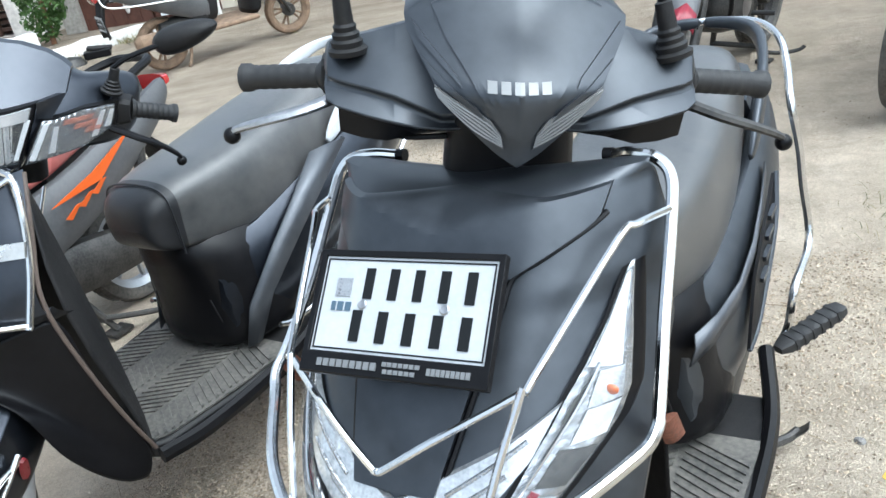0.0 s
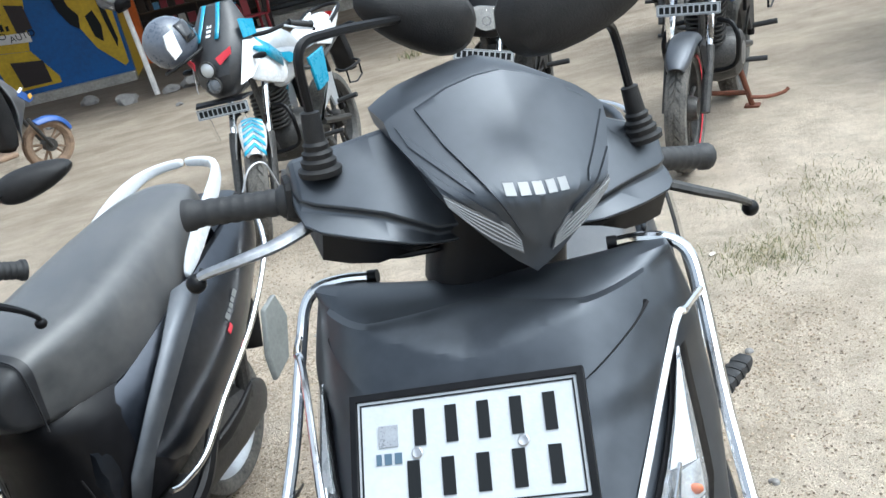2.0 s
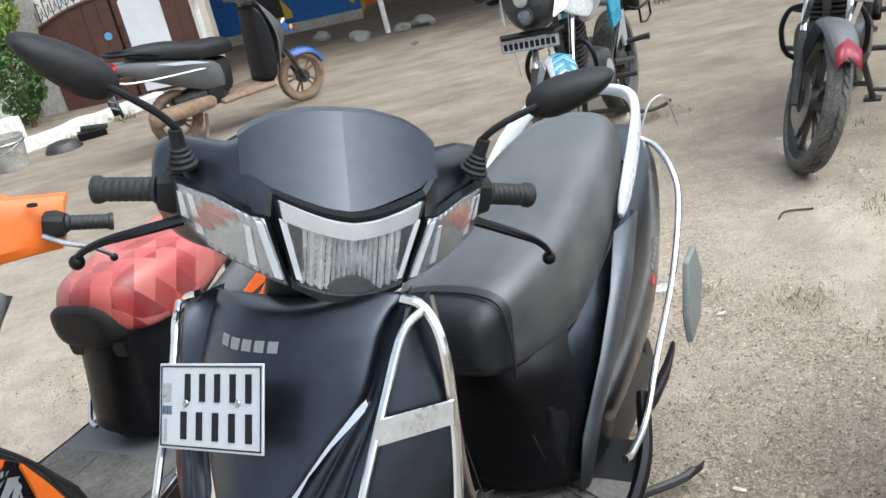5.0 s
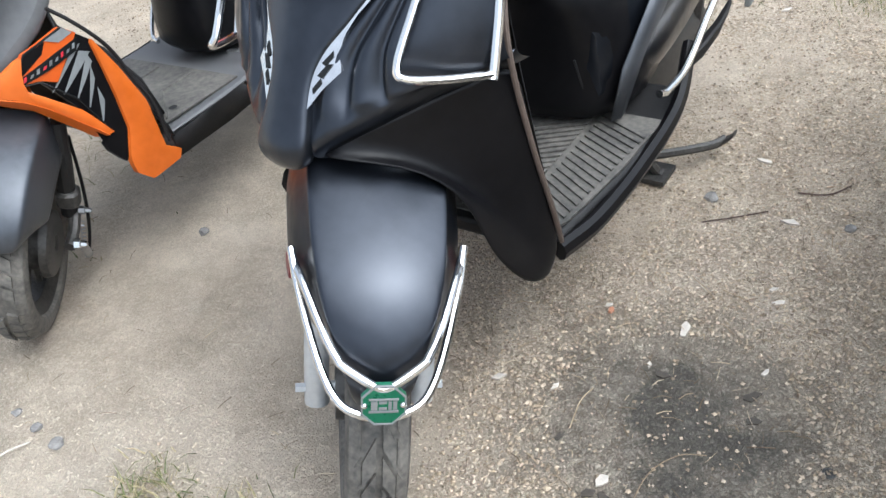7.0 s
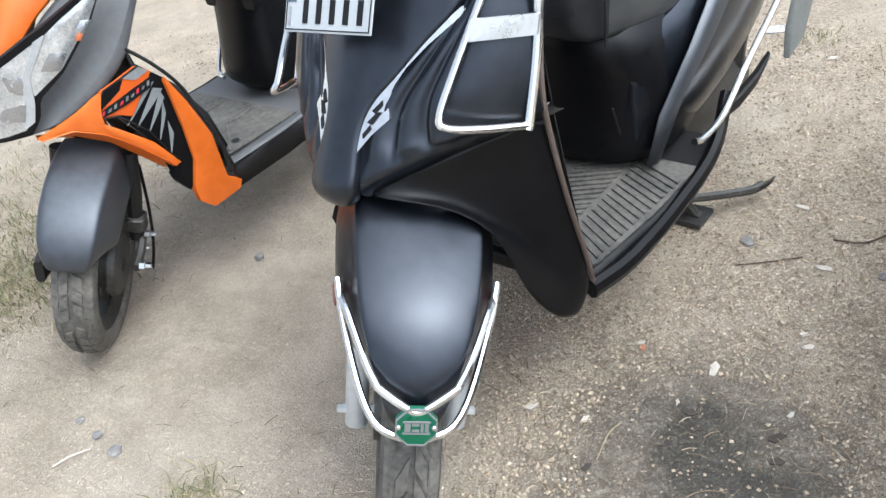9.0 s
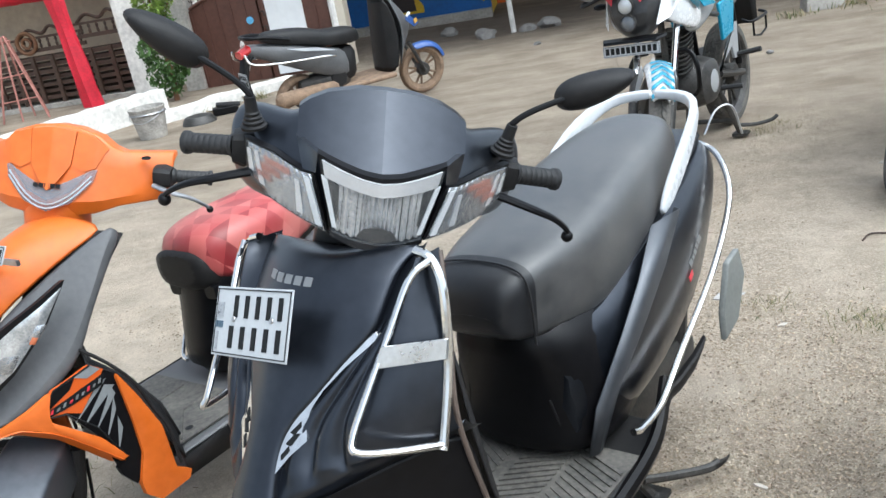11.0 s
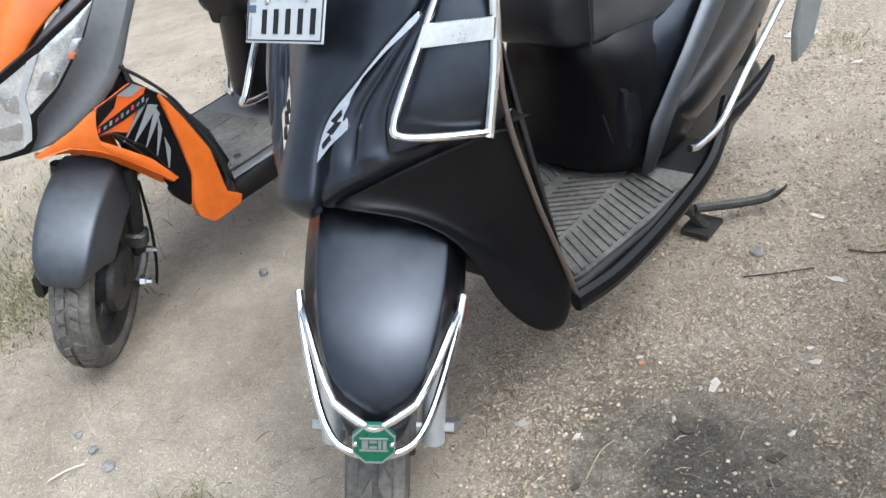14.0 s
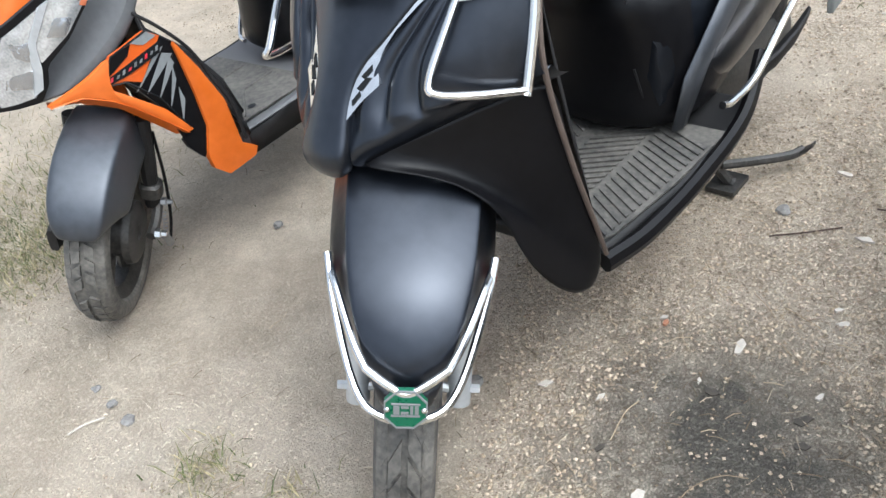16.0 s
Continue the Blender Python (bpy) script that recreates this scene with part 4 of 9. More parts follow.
    for s in (-1, 1):
        def ind(e, up_, lo_):
            cx, cz = 0.148, 1.024
            return [[(s * (cx + (x - cx) * e), cz + (z - cz) * e) for x, z in q] for q in (up_, lo_)]

        up_, lo_ = [(0.104, 1.056), (0.120, 1.054), (0.165, 1.062), (0.214, 1.056)], [(0.076, 0.978), (0.108, 0.983), (0.168, 0.991), (0.208, 1.012)]
        part("indicator_rim", sheet(*ind(1.06, up_, lo_), lamp_face, 0.001, 0.02, 4, 17), BLACK, cowl, m=TC)

        def facets(x, z):
            return lamp_face(x, z) + 0.0012 * math.sin((abs(x) + z * 0.5) * 2 * math.pi / 0.010)

        il = part("indicator", sheet(*ind(0.97, up_, lo_), facets, 0.0045, 0.004, 8, 64), LAMP_BACK, cowl, m=TC, label="clear indicator with an amber bulb", sharp=80)
        for k in range(3):
            f = k * 0.0125
            part("amber_bulb", sheet([(s * (0.140 + f * 1.2), 1.050 - f), (s * (0.182 + f * 0.5), 1.050 - f)], [(s * (0.136 + f * 1.2), 1.041 - f), (s * (0.178 + f * 0.5), 1.041 - f)], facets, 0.0072, 0.003, 3, 10, 0.002), AMBER_GLASS, il, m=TC)
        for a_, b_ in (((0.192, 1.050), (0.176, 1.004)), ((0.122, 1.040), (0.112, 0.992)), ((0.205, 1.046), (0.196, 1.016))):
            part("lamp_facet", sheet([(s * a_[0], a_[1]), (s * b_[0], b_[1])], [(s * (a_[0] + 0.007), a_[1]), (s * (b_[0] + 0.010), b_[1])], lamp_face, 0.0068, 0.003, 2, 8), LAMP_BRIGHT, il, m=TC)
        part("light_strip", sheet([(s * 0.107, 1.050), (s * 0.082, 0.984)], [(s * 0.116, 1.050), (s * 0.092, 0.984)], lamp_face, 0.008, 0.004, 2, 12), WHITE_PLASTIC, il, m=TC)
        part("indicator_lens", sheet(*ind(1.0, up_, lo_), lamp_face, 0.010, 0.008, 5, 17, 0.003), LENS, il, m=TC).visible_shadow = False
        # controls
        part("switch_block", loft([sell((s * x, 0.495, 1.03), (0, 1, 0), (0, 0, 1), r, r, 12, 3) for x, r in ((0.19, 0.03), (0.215, 0.033), (0.238, 0.026))]), BLACK_ROUGH, S, m=TC)
        grip(S, (s * 0.235, 0.50, 1.028), (s * 0.322, 0.53, 1.014), TC, 0.0175)
        lever(S, [(s * 0.205, 0.44, 1.008), (s * 0.26, 0.427, 0.996), (s * 0.305, 0.435, 0.978), (s * 0.335, 0.448, 0.955), (s * 0.341, 0.452, 0.940)], TC, BLACK)
        mirror_arm(S, (s * 0.204, 0.472, 1.072), (s * 0.214, 0.468, 1.128), (s * 0.345, 0.492, 1.196), TC, (0.070, 0.027), turn=s * -6, tilt=s * -28 if s > 0 else 28 + 180, tall=0.62)
    part("steering_neck", loft([sell((0, 0.425, 0.90), (1, 0, 0), (0, 1, 0), 0.09, 0.05, 16), sell((0, 0.44, 0.96), (1, 0, 0), (0, 1, 0), 0.085, 0.05, 16)]), BLACK, S, m=T)
    body_grey(S)
    return S


def body_grey(S, rail_mat=None, facet=True, decal=True, panel=None, seat_mat=None, extras=True):
    """Floor, tunnel, seat, side panels and rear of a family scooter."""
    rail_mat, panel, seat_mat = rail_mat or WHITE_PLASTIC, panel or MATTE, seat_mat or SEAT
    part("floor_board", loft([[V((x, y, z)) for x, z in ((-w, zl), (w, zl), (w, zh), (-w, zh))] for y, w, zl, zh in ((0.36, 0.20, 0.28, 0.31), (0.40, 0.222, 0.255, 0.305), (0.60, 0.245, 0.25, 0.302), (0.80, 0.25, 0.26, 0.305), (0.90, 0.23, 0.29, 0.32))]), BLACK_ROUGH, S, bevel=0.008)
    bm = loft([[V((x, y, 0.306)) for x in (-w, w)] + [V((x, y, 0.310)) for x in (w, -w)] for y, w in ((0.385, 0.195), (0.42, 0.216), (0.60, 0.238), (0.78, 0.244))])
    fm = part("floor_mat", bm, MAT_RIB, S, "worn ribbed grey rubber mat")
    for s in (-1, 1):
        for k in range(19):
            y = 0.400 + k * 0.0200
            for xa, xb, rise in ((0.125, 0.200 + k * 0.0020, -0.052), (0.014, 0.112, 0.060)):
                a, b = V((s * xa, y, 0.3105)), V((s * xb, y + rise, 0.3105))
                for p, q in ((a, b), (b, a)):
                    if p.y < 0.395 < q.y:
                        p.x, p.y = q.x + (p.x - q.x) * (q.y - 0.395) / (q.y - p.y), 0.395
                    if p.y > 0.776 > q.y:
                        p.x, p.y = q.x + (p.x - q.x) * (0.776 - q.y) / (p.y - q.y), 0.776
                if max(a.y, b.y) < 0.397 or min(a.y, b.y) > 0.770:
                    continue
                d = V((0.0, 0.0040, 0))
                part("mat_rib", prism([a - d, b - d, b + d, a + d], (0, 0, -0.001), (0, 0, 0.0035)), MAT_RIB, fm)
    for s in (-1, 1):
        part("side_skirt", tube([(s * 0.225, 0.37, 0.285), (s * 0.245, 0.48, 0.28), (s * 0.252, 0.66, 0.285), (s * 0.25, 0.84, 0.31), (s * 0.22, 0.98, 0.37)], 0.015, 8, 6, flat=1.3), BLACK, S)
    # tunnel under the seat
    rings = []
    for z, y0, w in ((0.31, 0.675, 0.190), (0.36, 0.680, 0.184), (0.46, 0.686, 0.178), (0.56, 0.672, 0.166), (0.64, 0.650, 0.130)):
        rings.append([(-w, 1.05, z), (-w, 0.82, z), (-w * 0.96, 0.76, z), (-w * 0.72, y0 + 0.022, z), (-w * 0.35, y0 + 0.004, z), (0, y0, z), (w * 0.35, y0 + 0.004, z), (w * 0.72, y0 + 0.022, z), (w * 0.96, 0.76, z), (w, 0.82, z), (w, 1.05, z)])
    part("under_seat_cover", loft(rings), BLACK, S, sub=1, sharp=60)
    for s in (-1, 1):
        part("cover_groove", tube([(s * 0.118, 0.709, 0.37), (s * 0.10, 0.700, 0.46)], 0.003, 6, 1), BLACK_ROUGH, S)
    seat = seat_shape(S, [(0.614, 0.672, 0.705, 0.050, 0.05), (0.622, 0.640, 0.738, 0.076, 0.078), (0.645, 0.614, 0.760, 0.092, 0.098), (0.69, 0.600, 0.774, 0.106, 0.114), (0.76, 0.592, 0.786, 0.130, 0.133), (0.90, 0.575, 0.800, 0.164, 0.148), (1.05, 0.595, 0.828, 0.166, 0.142),
                   (1.20, 0.645, 0.852, 0.150, 0.132), (1.34, 0.70, 0.868, 0.130, 0.120), (1.42, 0.73, 0.866, 0.11, 0.10), (1.445, 0.75, 0.848, 0.08, 0.07)], seat_mat)
    # black nose panel with its piped seam
    if seat_mat is SEAT:
        seat.data.materials.append(SEAT_NOSE)
        for p in seat.data.polygons:
            p.material_index = 1 if p.center.y < 0.668 else 0
        part("seat_piping", tube([(x, 0.672 + 0.03 * max(0, 0.72 - z), z) for x, z in ((-0.107, 0.600), (-0.1115, 0.66), (-0.112, 0.722), (-0.099, 0.752), (-0.06, 0.7665), (0, 0.7705), (0.06, 0.7665), (0.099, 0.752), (0.112, 0.722), (0.1115, 0.66), (0.107, 0.600))], 0.0026, 6, 6), SEAT_NOSE, seat)
    # side panels
    for s in (-1, 1):
        rings = []
        for y, zb, zc, zt, w in ((0.705, 0.315, 0.43, 0.57, 0.148), (0.77, 0.315, 0.46, 0.60, 0.166), (0.86, 0.312, 0.49, 0.605, 0.192), (1.0, 0.330, 0.53, 0.655, 0.208), (1.15, 0.368, 0.565, 0.69, 0.212), (1.30, 0.43, 0.61, 0.72, 0.205), (1.45, 0.545, 0.66, 0.735, 0.178), (1.56, 0.60, 0.685, 0.75, 0.145), (1.62, 0.64, 0.70, 0.745, 0.11)):
            rings.append([V((s * w * 0.60, y, zt)), V((s * w * 0.80, y, zt - 0.004)), V((s * w * 0.93, y, zc + (zt - zc) * 0.55)), V((s * w, y, zc)), V((s * w * 0.985, y, zc - (zc - zb) * 0.45)), V((s * w * 0.90, y, zb)), V((s * w * 0.5, y, zb))])
        part("side_panel", loft(rings), panel, S, sub=1, sharp=50)
        # lighter grey paint, with the facet's sky reflection also put into its colour
        if facet:
            lo = ((0.160, 0.712, 0.33), (0.172, 0.745, 0.43), (0.190, 0.85, 0.54), (0.190, 0.955, 0.62), (0.176, 1.07, 0.70))
            hi = ((0.172, 0.752, 0.33), (0.188, 0.815, 0.43), (0.206, 0.945, 0.54), (0.207, 1.06, 0.615), (0.19, 1.20, 0.69))
            band = [[V((s * (a_[0] + 0.006), a_[1], a_[2])), V((s * ((a_[0] + b_[0]) / 2 + 0.012), (a_[1] + b_[1]) / 2, a_[2])), V((s * (b_[0] + 0.005), b_[1], b_[2])), V((s * (b_[0] - 0.012), b_[1] + 0.006, b_[2]))] for a_, b_ in zip(lo, hi)]
            part("panel_facet", loft(band, False, False), MATTE_LIGHT, S, "lighter grey panel band", thick=0.003)
        if decal:
            bars(S, (s * 0.2085, 1.20, 0.545), (0, s * 0.85, 0.52), (s * -0.15, -0.45, 0.85), [(0.0, 0, 0.016, 0.016), (0.02, 0.002, 0.03, 0.013), (0.034, 0.001, 0.046, 0.014), (0.05, 0.003, 0.062, 0.014), (0.066, 0.002, 0.086, 0.015)], EMBLEM, "decal")
        if decal:
            part("decal_mark", prism([(s * 0.209, 1.185, 0.515), (s * 0.209, 1.205, 0.527), (s * 0.209, 1.20, 0.540), (s * 0.209, 1.18, 0.528)], (0, 0, 0), (s * 0.002, 0, 0)), RED, S)
        if extras:
            part("side_guard", tube([(s * 0.10, 1.575, 0.735), (s * 0.15, 1.555, 0.715), (s * 0.200, 1.49, 0.672), (s * 0.224, 1.42, 0.615), (s * 0.238, 1.25, 0.515), (s * 0.243, 1.03, 0.425), (s * 0.246, 0.90, 0.368), (s * 0.246, 0.80, 0.366), (s * 0.243, 0.765, 0.376)], 0.0075, 10, 6), CHROME, S, "chrome side guard")
        # grab rail
        rails = [((0.168, 1.155, 0.690), 0.006, 0.006), ((0.172, 1.19, 0.722), 0.010, 0.026), ((0.170, 1.30, 0.785), 0.011, 0.030), ((0.156, 1.42, 0.838), 0.011, 0.024), ((0.130, 1.495, 0.864), 0.012, 0.017), ((0.09, 1.53, 0.874), 0.012, 0.014), ((0.04, 1.542, 0.878), 0.012, 0.013), ((0, 1.545, 0.879), 0.012, 0.013)]
        pts = [V((s * c[0], c[1], c[2])) for c, a, b in rails]
        rings = []
        for k, (c, a, b) in enumerate(rails):
            t_ = (pts[min(k + 1, 7)] - pts[max(k - 1, 0)]).normalized()
            u_ = V((0, 0, 1)).cross(t_).normalized()
            rings.append(sell(pts[k], u_, t_.cross(u_), a, b, 14, 3.4))
        part("grab_rail", loft(rings), rail_mat, S, "plastic grab rail", sub=1, sharp=60)
    part("tail_light", loft([sell((0, 1.60, 0.70), (1, 0, 0), (0, 0, 1), 0.09, 0.035, 16, 3), sell((0, 1.645, 0.70), (1, 0, 0), (0, 0, 1), 0.075, 0.028, 16, 3)]), RED_LENS, S)
    part("tail_cover", loft([sell((0, y, z), (1, 0, 0), (0, 0, 1), w, h, 16, 3) for y, z, w, h in ((1.38, 0.72, 0.13, 0.04), (1.50, 0.745, 0.12, 0.03), (1.61, 0.745, 0.09, 0.02))]), panel, S)
    # foot guard plate and peg on the left
    if extras:
        part("sari_guard", prism([(0.255, 1.27, 0.53), (0.260, 1.33, 0.545), (0.264, 1.35, 0.47), (0.260, 1.30, 0.37), (0.256, 1.22, 0.35), (0.252, 1.225, 0.42)], (0, 0, 0), (0.014, 0.004, 0)), mat_ash, S, "grey plastic guard plate", bevel=0.004)
        part("foot_peg", loft([sell(c, (0.75, -0.65, 0), (0.2, 0, 0.98), a, b, 10, 3) for c, a, b in (((0.215, 0.96, 0.330), 0.012, 0.018), ((0.232, 1.02, 0.345), 0.015, 0.022), ((0.244, 1.08, 0.366), 0.014, 0.020), ((0.248, 1.13, 0.388), 0.010, 0.014), ((0.248, 1.142, 0.394), 0.008, 0.009))]), BLACK_ROUGH, S, "folded black pillion peg")
        part("tail_wire", tube([(0.10, 1.62, 0.745), (0.12, 1.66, 0.80), (0.15, 1.70, 0.80), (0.17, 1.71, 0.72)], 0.003, 6, 6), STEEL, S)
    rear_end(S)
    centre_stand(S)


mat_dull_red = mat("dull_red_reflector", (0.16, 0.012, 0.016), 0.3, 0, 0.1, 30)
SEAT_NOSE = mat("black_seat_vinyl", (0.016, 0.017, 0.020), 0.36, 0, 0.15, 5, 0.3, 650, dust=0.01)
mat_band = mat("bright_steel_band", (0.62, 0.63, 0.64), 0.3, 0.9, 0.1, 20, 0.1, 300)
mat_trim = mat("brown_trim", (0.10, 0.075, 0.062), 0.5, 0.1, 0.2, 20)
mat_ash = mat("ash_grey_plastic", (0.16, 0.17, 0.165), 0.5, 0, 0.15, 15, dust=0.04)
scooter_grey(pose(-1.05, 1.173, 0, 0, -1.5, -30.5), 46)

# ---- matte black scooter with the sharp visor and the plate on its apron ----


def scooter_black(m, steer):
    S = thing("scooter", m, "matte black scooter with chrome crash guard and pointed visor", "scooter", "parked scooters")
    T = steer_of(steer)
    TW = T @ Matrix.Translation((0.042, 0, 0))
    TB = T @ Matrix.Translation((0.013, 0, 0.018)) @ about((0, 0.4, 1.03), (0, 1, 0), -2.0)
    wheel(S, (0, 0, 0.228), 0.228, 0.092, BLACK, TW, blocks=32)
    line = [(-0.20, 0.35), (-0.20, 0.39), (-0.17, 0.46), (-0.10, 0.53), (0.0, 0.57), (0.10, 0.58)]
    part("front_fender", strip(line, [0.045, 0.06, 0.075, 0.085, 0.085, 0.085], [(0, 0), (0.5, 0.004), (0.75, 0.012), (1.0, 0.06)]), BLACK, S, m=TW, thick=0.003, sub=1)
    bm = bmesh.new()
    for s in (-1, 1):
        tube([(s * 0.072, -0.012, 0.205), (s * 0.072, 0.10, 0.45)], 0.017, 10, 1, bm)
    part("fork", bm, DARK_METAL, S, m=TW)
    def apron(x, z):
        mid = float(np.interp(z, (0.600, 0.640, 0.700, 0.754, 0.808, 0.865, 0.922, 0.966, 0.990), (0.070, 0.058, 0.056, 0.092, 0.138, 0.188, 0.236, 0.270, 0.290)))
        return mid + 1.2 * x * x + 6.0 * max(0.0, abs(x) - 0.1) ** 2 + 2.2 * max(0.0, z - (0.964 + 0.20 * abs(x)))

    panel_z = [0.988, 0.975, 0.962, 0.955, 0.945, 0.934, 0.923, 0.90, 0.86, 0.82, 0.78, 0.75]
    panel_x = [0.177, 0.174, 0.171, 0.160, 0.138, 0.114, 0.092, 0.086, 0.077, 0.068, 0.058, 0.050]
    part("centre_panel", sheet([(-x, z) for x, z in zip(panel_x, panel_z)], list(zip(panel_x, panel_z)), apron, 0.011, 0.014, 36, 60), MATTE_BLACK, S, "raised creased apron panel", sharp=25)
    for s in (-1, 1):
        part("panel_gap", tube([(s * (x + 0.004), apron(x + 0.004, z) - 0.002, z) for x, z in zip(panel_x[2:], panel_z[2:])], 0.0035, 6, 2), BLACK, S)
    zs = [0.985 - 0.009 * k for k in range(40)]
    rows = [[(x, 0.405 + 0.6 * x * x, 0.985 + 0.05 * x) for x in (0, 0.03, 0.06, 0.085, 0.105, 0.125, 0.14, 0.155, 0.168, 0.18, 0.192, 0.203)], [(x, 0.345 + 0.9 * x * x, 0.990 + 0.05 * x) for x in (0, 0.03, 0.06, 0.085, 0.105, 0.125, 0.14, 0.155, 0.168, 0.182, 0.196, 0.208)]]
    for z in zs:
        xe = float(np.interp(z, (0.63, 0.75, 0.85, 0.93, 0.985), (0.222, 0.232, 0.236, 0.226, 0.210)))
        rows.append([(f * xe, apron(f * xe, z), z - 0.02 * f * f * (z < 0.9)) for f in (0, 0.13, 0.26, 0.36, 0.44, 0.52, 0.60, 0.68, 0.76, 0.84, 0.92, 1.0)])
    part("front_cover", loft(mirror_rows(rows), False, False), MATTE_BLACK, S, thick=0.004, sub=1, sharp=45)
    low = [[(0, 0.066, 0.630), (0.07, 0.076, 0.628), (0.14, 0.110, 0.622), (0.222, 0.205, 0.610)], [(0, 0.10, 0.61), (0.08, 0.13, 0.57), (0.155, 0.225, 0.45), (0.228, 0.315, 0.40)], [(0, 0.18, 0.60), (0.08, 0.21, 0.53), (0.15, 0.275, 0.28), (0.215, 0.335, 0.265)]]
    part("lower_apron", loft(mirror_rows(low), False, False), BLACK, S, "near-black lower apron", thick=0.004, sub=2, sharp=60)
    inner = [[(0, 0.41, 0.97), (0.11, 0.405, 0.98), (0.195, 0.402, 0.99)], [(0, 0.43, 0.80), (0.14, 0.41, 0.80), (0.236, 0.318, 0.82)], [(0, 0.43, 0.60), (0.16, 0.41, 0.60), (0.233, 0.278, 0.60)], [(0, 0.43, 0.36), (0.16, 0.42, 0.36), (0.224, 0.335, 0.32)], [(0, 0.42, 0.29), (0.14, 0.41, 0.28), (0.213, 0.34, 0.265)]]
    part("leg_shield", loft(mirror_rows(inner), False, False), BLACK_ROUGH, S, thick=-0.004, sub=1)
    for s in (-1, 1):
        # tall corner lamps that run from the flank down into the nose
        outer = [(s * x, z) for x, z in ((0.201, 0.907), (0.203, 0.877), (0.207, 0.837), (0.210, 0.798), (0.205, 0.779), (0.187, 0.759), (0.172, 0.742), (0.150, 0.722), (0.120, 0.700), (0.090, 0.684))]
        inner_ = [(s * x, z) for x, z in ((0.198, 0.907), (0.187, 0.867), (0.174, 0.837), (0.162, 0.816), (0.151, 0.793), (0.142, 0.779), (0.128, 0.752), (0.112, 0.728), (0.090, 0.706), (0.062, 0.692))]
        part("lamp_surround", sheet([(x + s * 0.007, z - 0.003 + 0.010 * (k == 0)) for k, (x, z) in enumerate(outer)], [(x - s * 0.004, z + 0.003 + 0.007 * (k == 0)) for k, (x, z) in enumerate(inner_)], apron, -0.002, 0.012, 4, 30), BLACK, S)

        def bowl(x, z):
            return apron(x, z) + 0.0012 * math.sin(z * 2 * math.pi / 0.011)

        lp = part("headlight", sheet(outer, inner_, bowl, 0.003, 0.006, 6, 60), LAMP_BACK, S, label="clear corner headlight with amber bulb", sharp=80)
        part("light_guide", sheet([(s * 0.200, 0.900), (s * 0.200, 0.862), (s * 0.202, 0.822)], [(s * 0.197, 0.900), (s * 0.187, 0.862), (s * 0.176, 0.834)], apron, 0.006, 0.003, 3, 14), WHITE_PLASTIC, lp)
        for up_, lo_, mt in (([(0.205, 0.820), (0.206, 0.795)], [(0.186, 0.826), (0.180, 0.800)], LAMP_CLEAR), ([(0.205, 0.793), (0.197, 0.772)], [(0.180, 0.798), (0.170, 0.776)], LAMP_BRIGHT), ([(0.178, 0.820), (0.168, 0.798)], [(0.168, 0.812), (0.160, 0.795)], DARK_METAL), ([(0.192, 0.765), (0.170, 0.745)], [(0.162, 0.775), (0.146, 0.752)], DARK_METAL), ([(0.164, 0.738), (0.132, 0.712)], [(0.152, 0.742), (0.118, 0.714)], LAMP_CLEAR)):
            part("lamp_facet", sheet([(s * x, z) for x, z in up_], [(s * x, z) for x, z in lo_], apron, 0.0065, 0.002, 3, 6), mt, lp)
        bulb = bmesh.new()
        bmesh.ops.create_uvsphere(bulb, u_segments=10, v_segments=8, radius=0.006)
        bulb.transform(Matrix.Translation((s * 0.197, apron(0.197, 0.806) - 0.008, 0.806)) @ Matrix.Diagonal((1.3, 0.7, 1.0, 1)))
        part("amber_bulb", bulb, AMBER, lp)
        part("chrome_divider", tube([(s * x, apron(x, z) - 0.012, z) for x, z in ((0.186, 0.835), (0.172, 0.806), (0.155, 0.780), (0.128, 0.742), (0.105, 0.715))], 0.0022, 6, 5), CHROME, lp)
        part("red_marker", sheet([(s * 0.150, 0.745), (s * 0.125, 0.715)], [(s * 0.143, 0.750), (s * 0.118, 0.720)], apron, 0.006, 0.002, 2, 6), RED_DEEP, lp)
        lens = part("headlight_lens", sheet(outer, inner_, apron, 0.016, 0.016, 6, 30, 0.004), LENS, lp)
        lens.visible_shadow = False
        # chrome band that reaches across the nose
        band = part("nose_lamp", sheet([(s * x, z) for x, z in ((0.158, 0.812), (0.115, 0.790), (0.038, 0.757), (0.0, 0.738))], [(s * x, z) for x, z in ((0.140, 0.776), (0.105, 0.740), (0.052, 0.708), (0.0, 0.694))], apron, 0.008, 0.010, 5, 28), LAMP_CLEAR, S, "bright lamp band across the nose")
        for q in ([(0.135, 0.792), (0.062, 0.752)], [(0.120, 0.768), (0.050, 0.730)], [(0.085, 0.745), (0.030, 0.716)]):
            part("lamp_ridge", tube([(s * x, apron(x, z) - 0.008, z) for x, z in along(q, 5)], 0.0028, 6, 1), LAMP_BACK, band)
        part("apron_seam", tube([(s * x, apron(x, z) - 0.006, z) for x, z in along([(0.062, 0.835), (0.056, 0.800), (0.046, 0.768)], 6)], 0.0022, 6, 1), BLACK, S)
    # crash guard
    for s in (-1, 1):
        part("crash_guard", tube([(s * 0.150, 0.440, 0.986), (s * 0.178, 0.425, 0.994), (s * 0.208, 0.415, 0.992), (s * 0.226, 0.405, 0.975), (s * 0.232, 0.375, 0.940), (s * 0.238, 0.300, 0.860), (s * 0.246, 0.235, 0.800), (s * 0.248, 0.205, 0.780), (s * 0.232, 0.175, 0.765), (s * 0.17, 0.085, 0.745), (s * 0.085, 0.01, 0.73)], 0.0072, 10, 5), CHROME, S, "thick chrome crash guard tube")
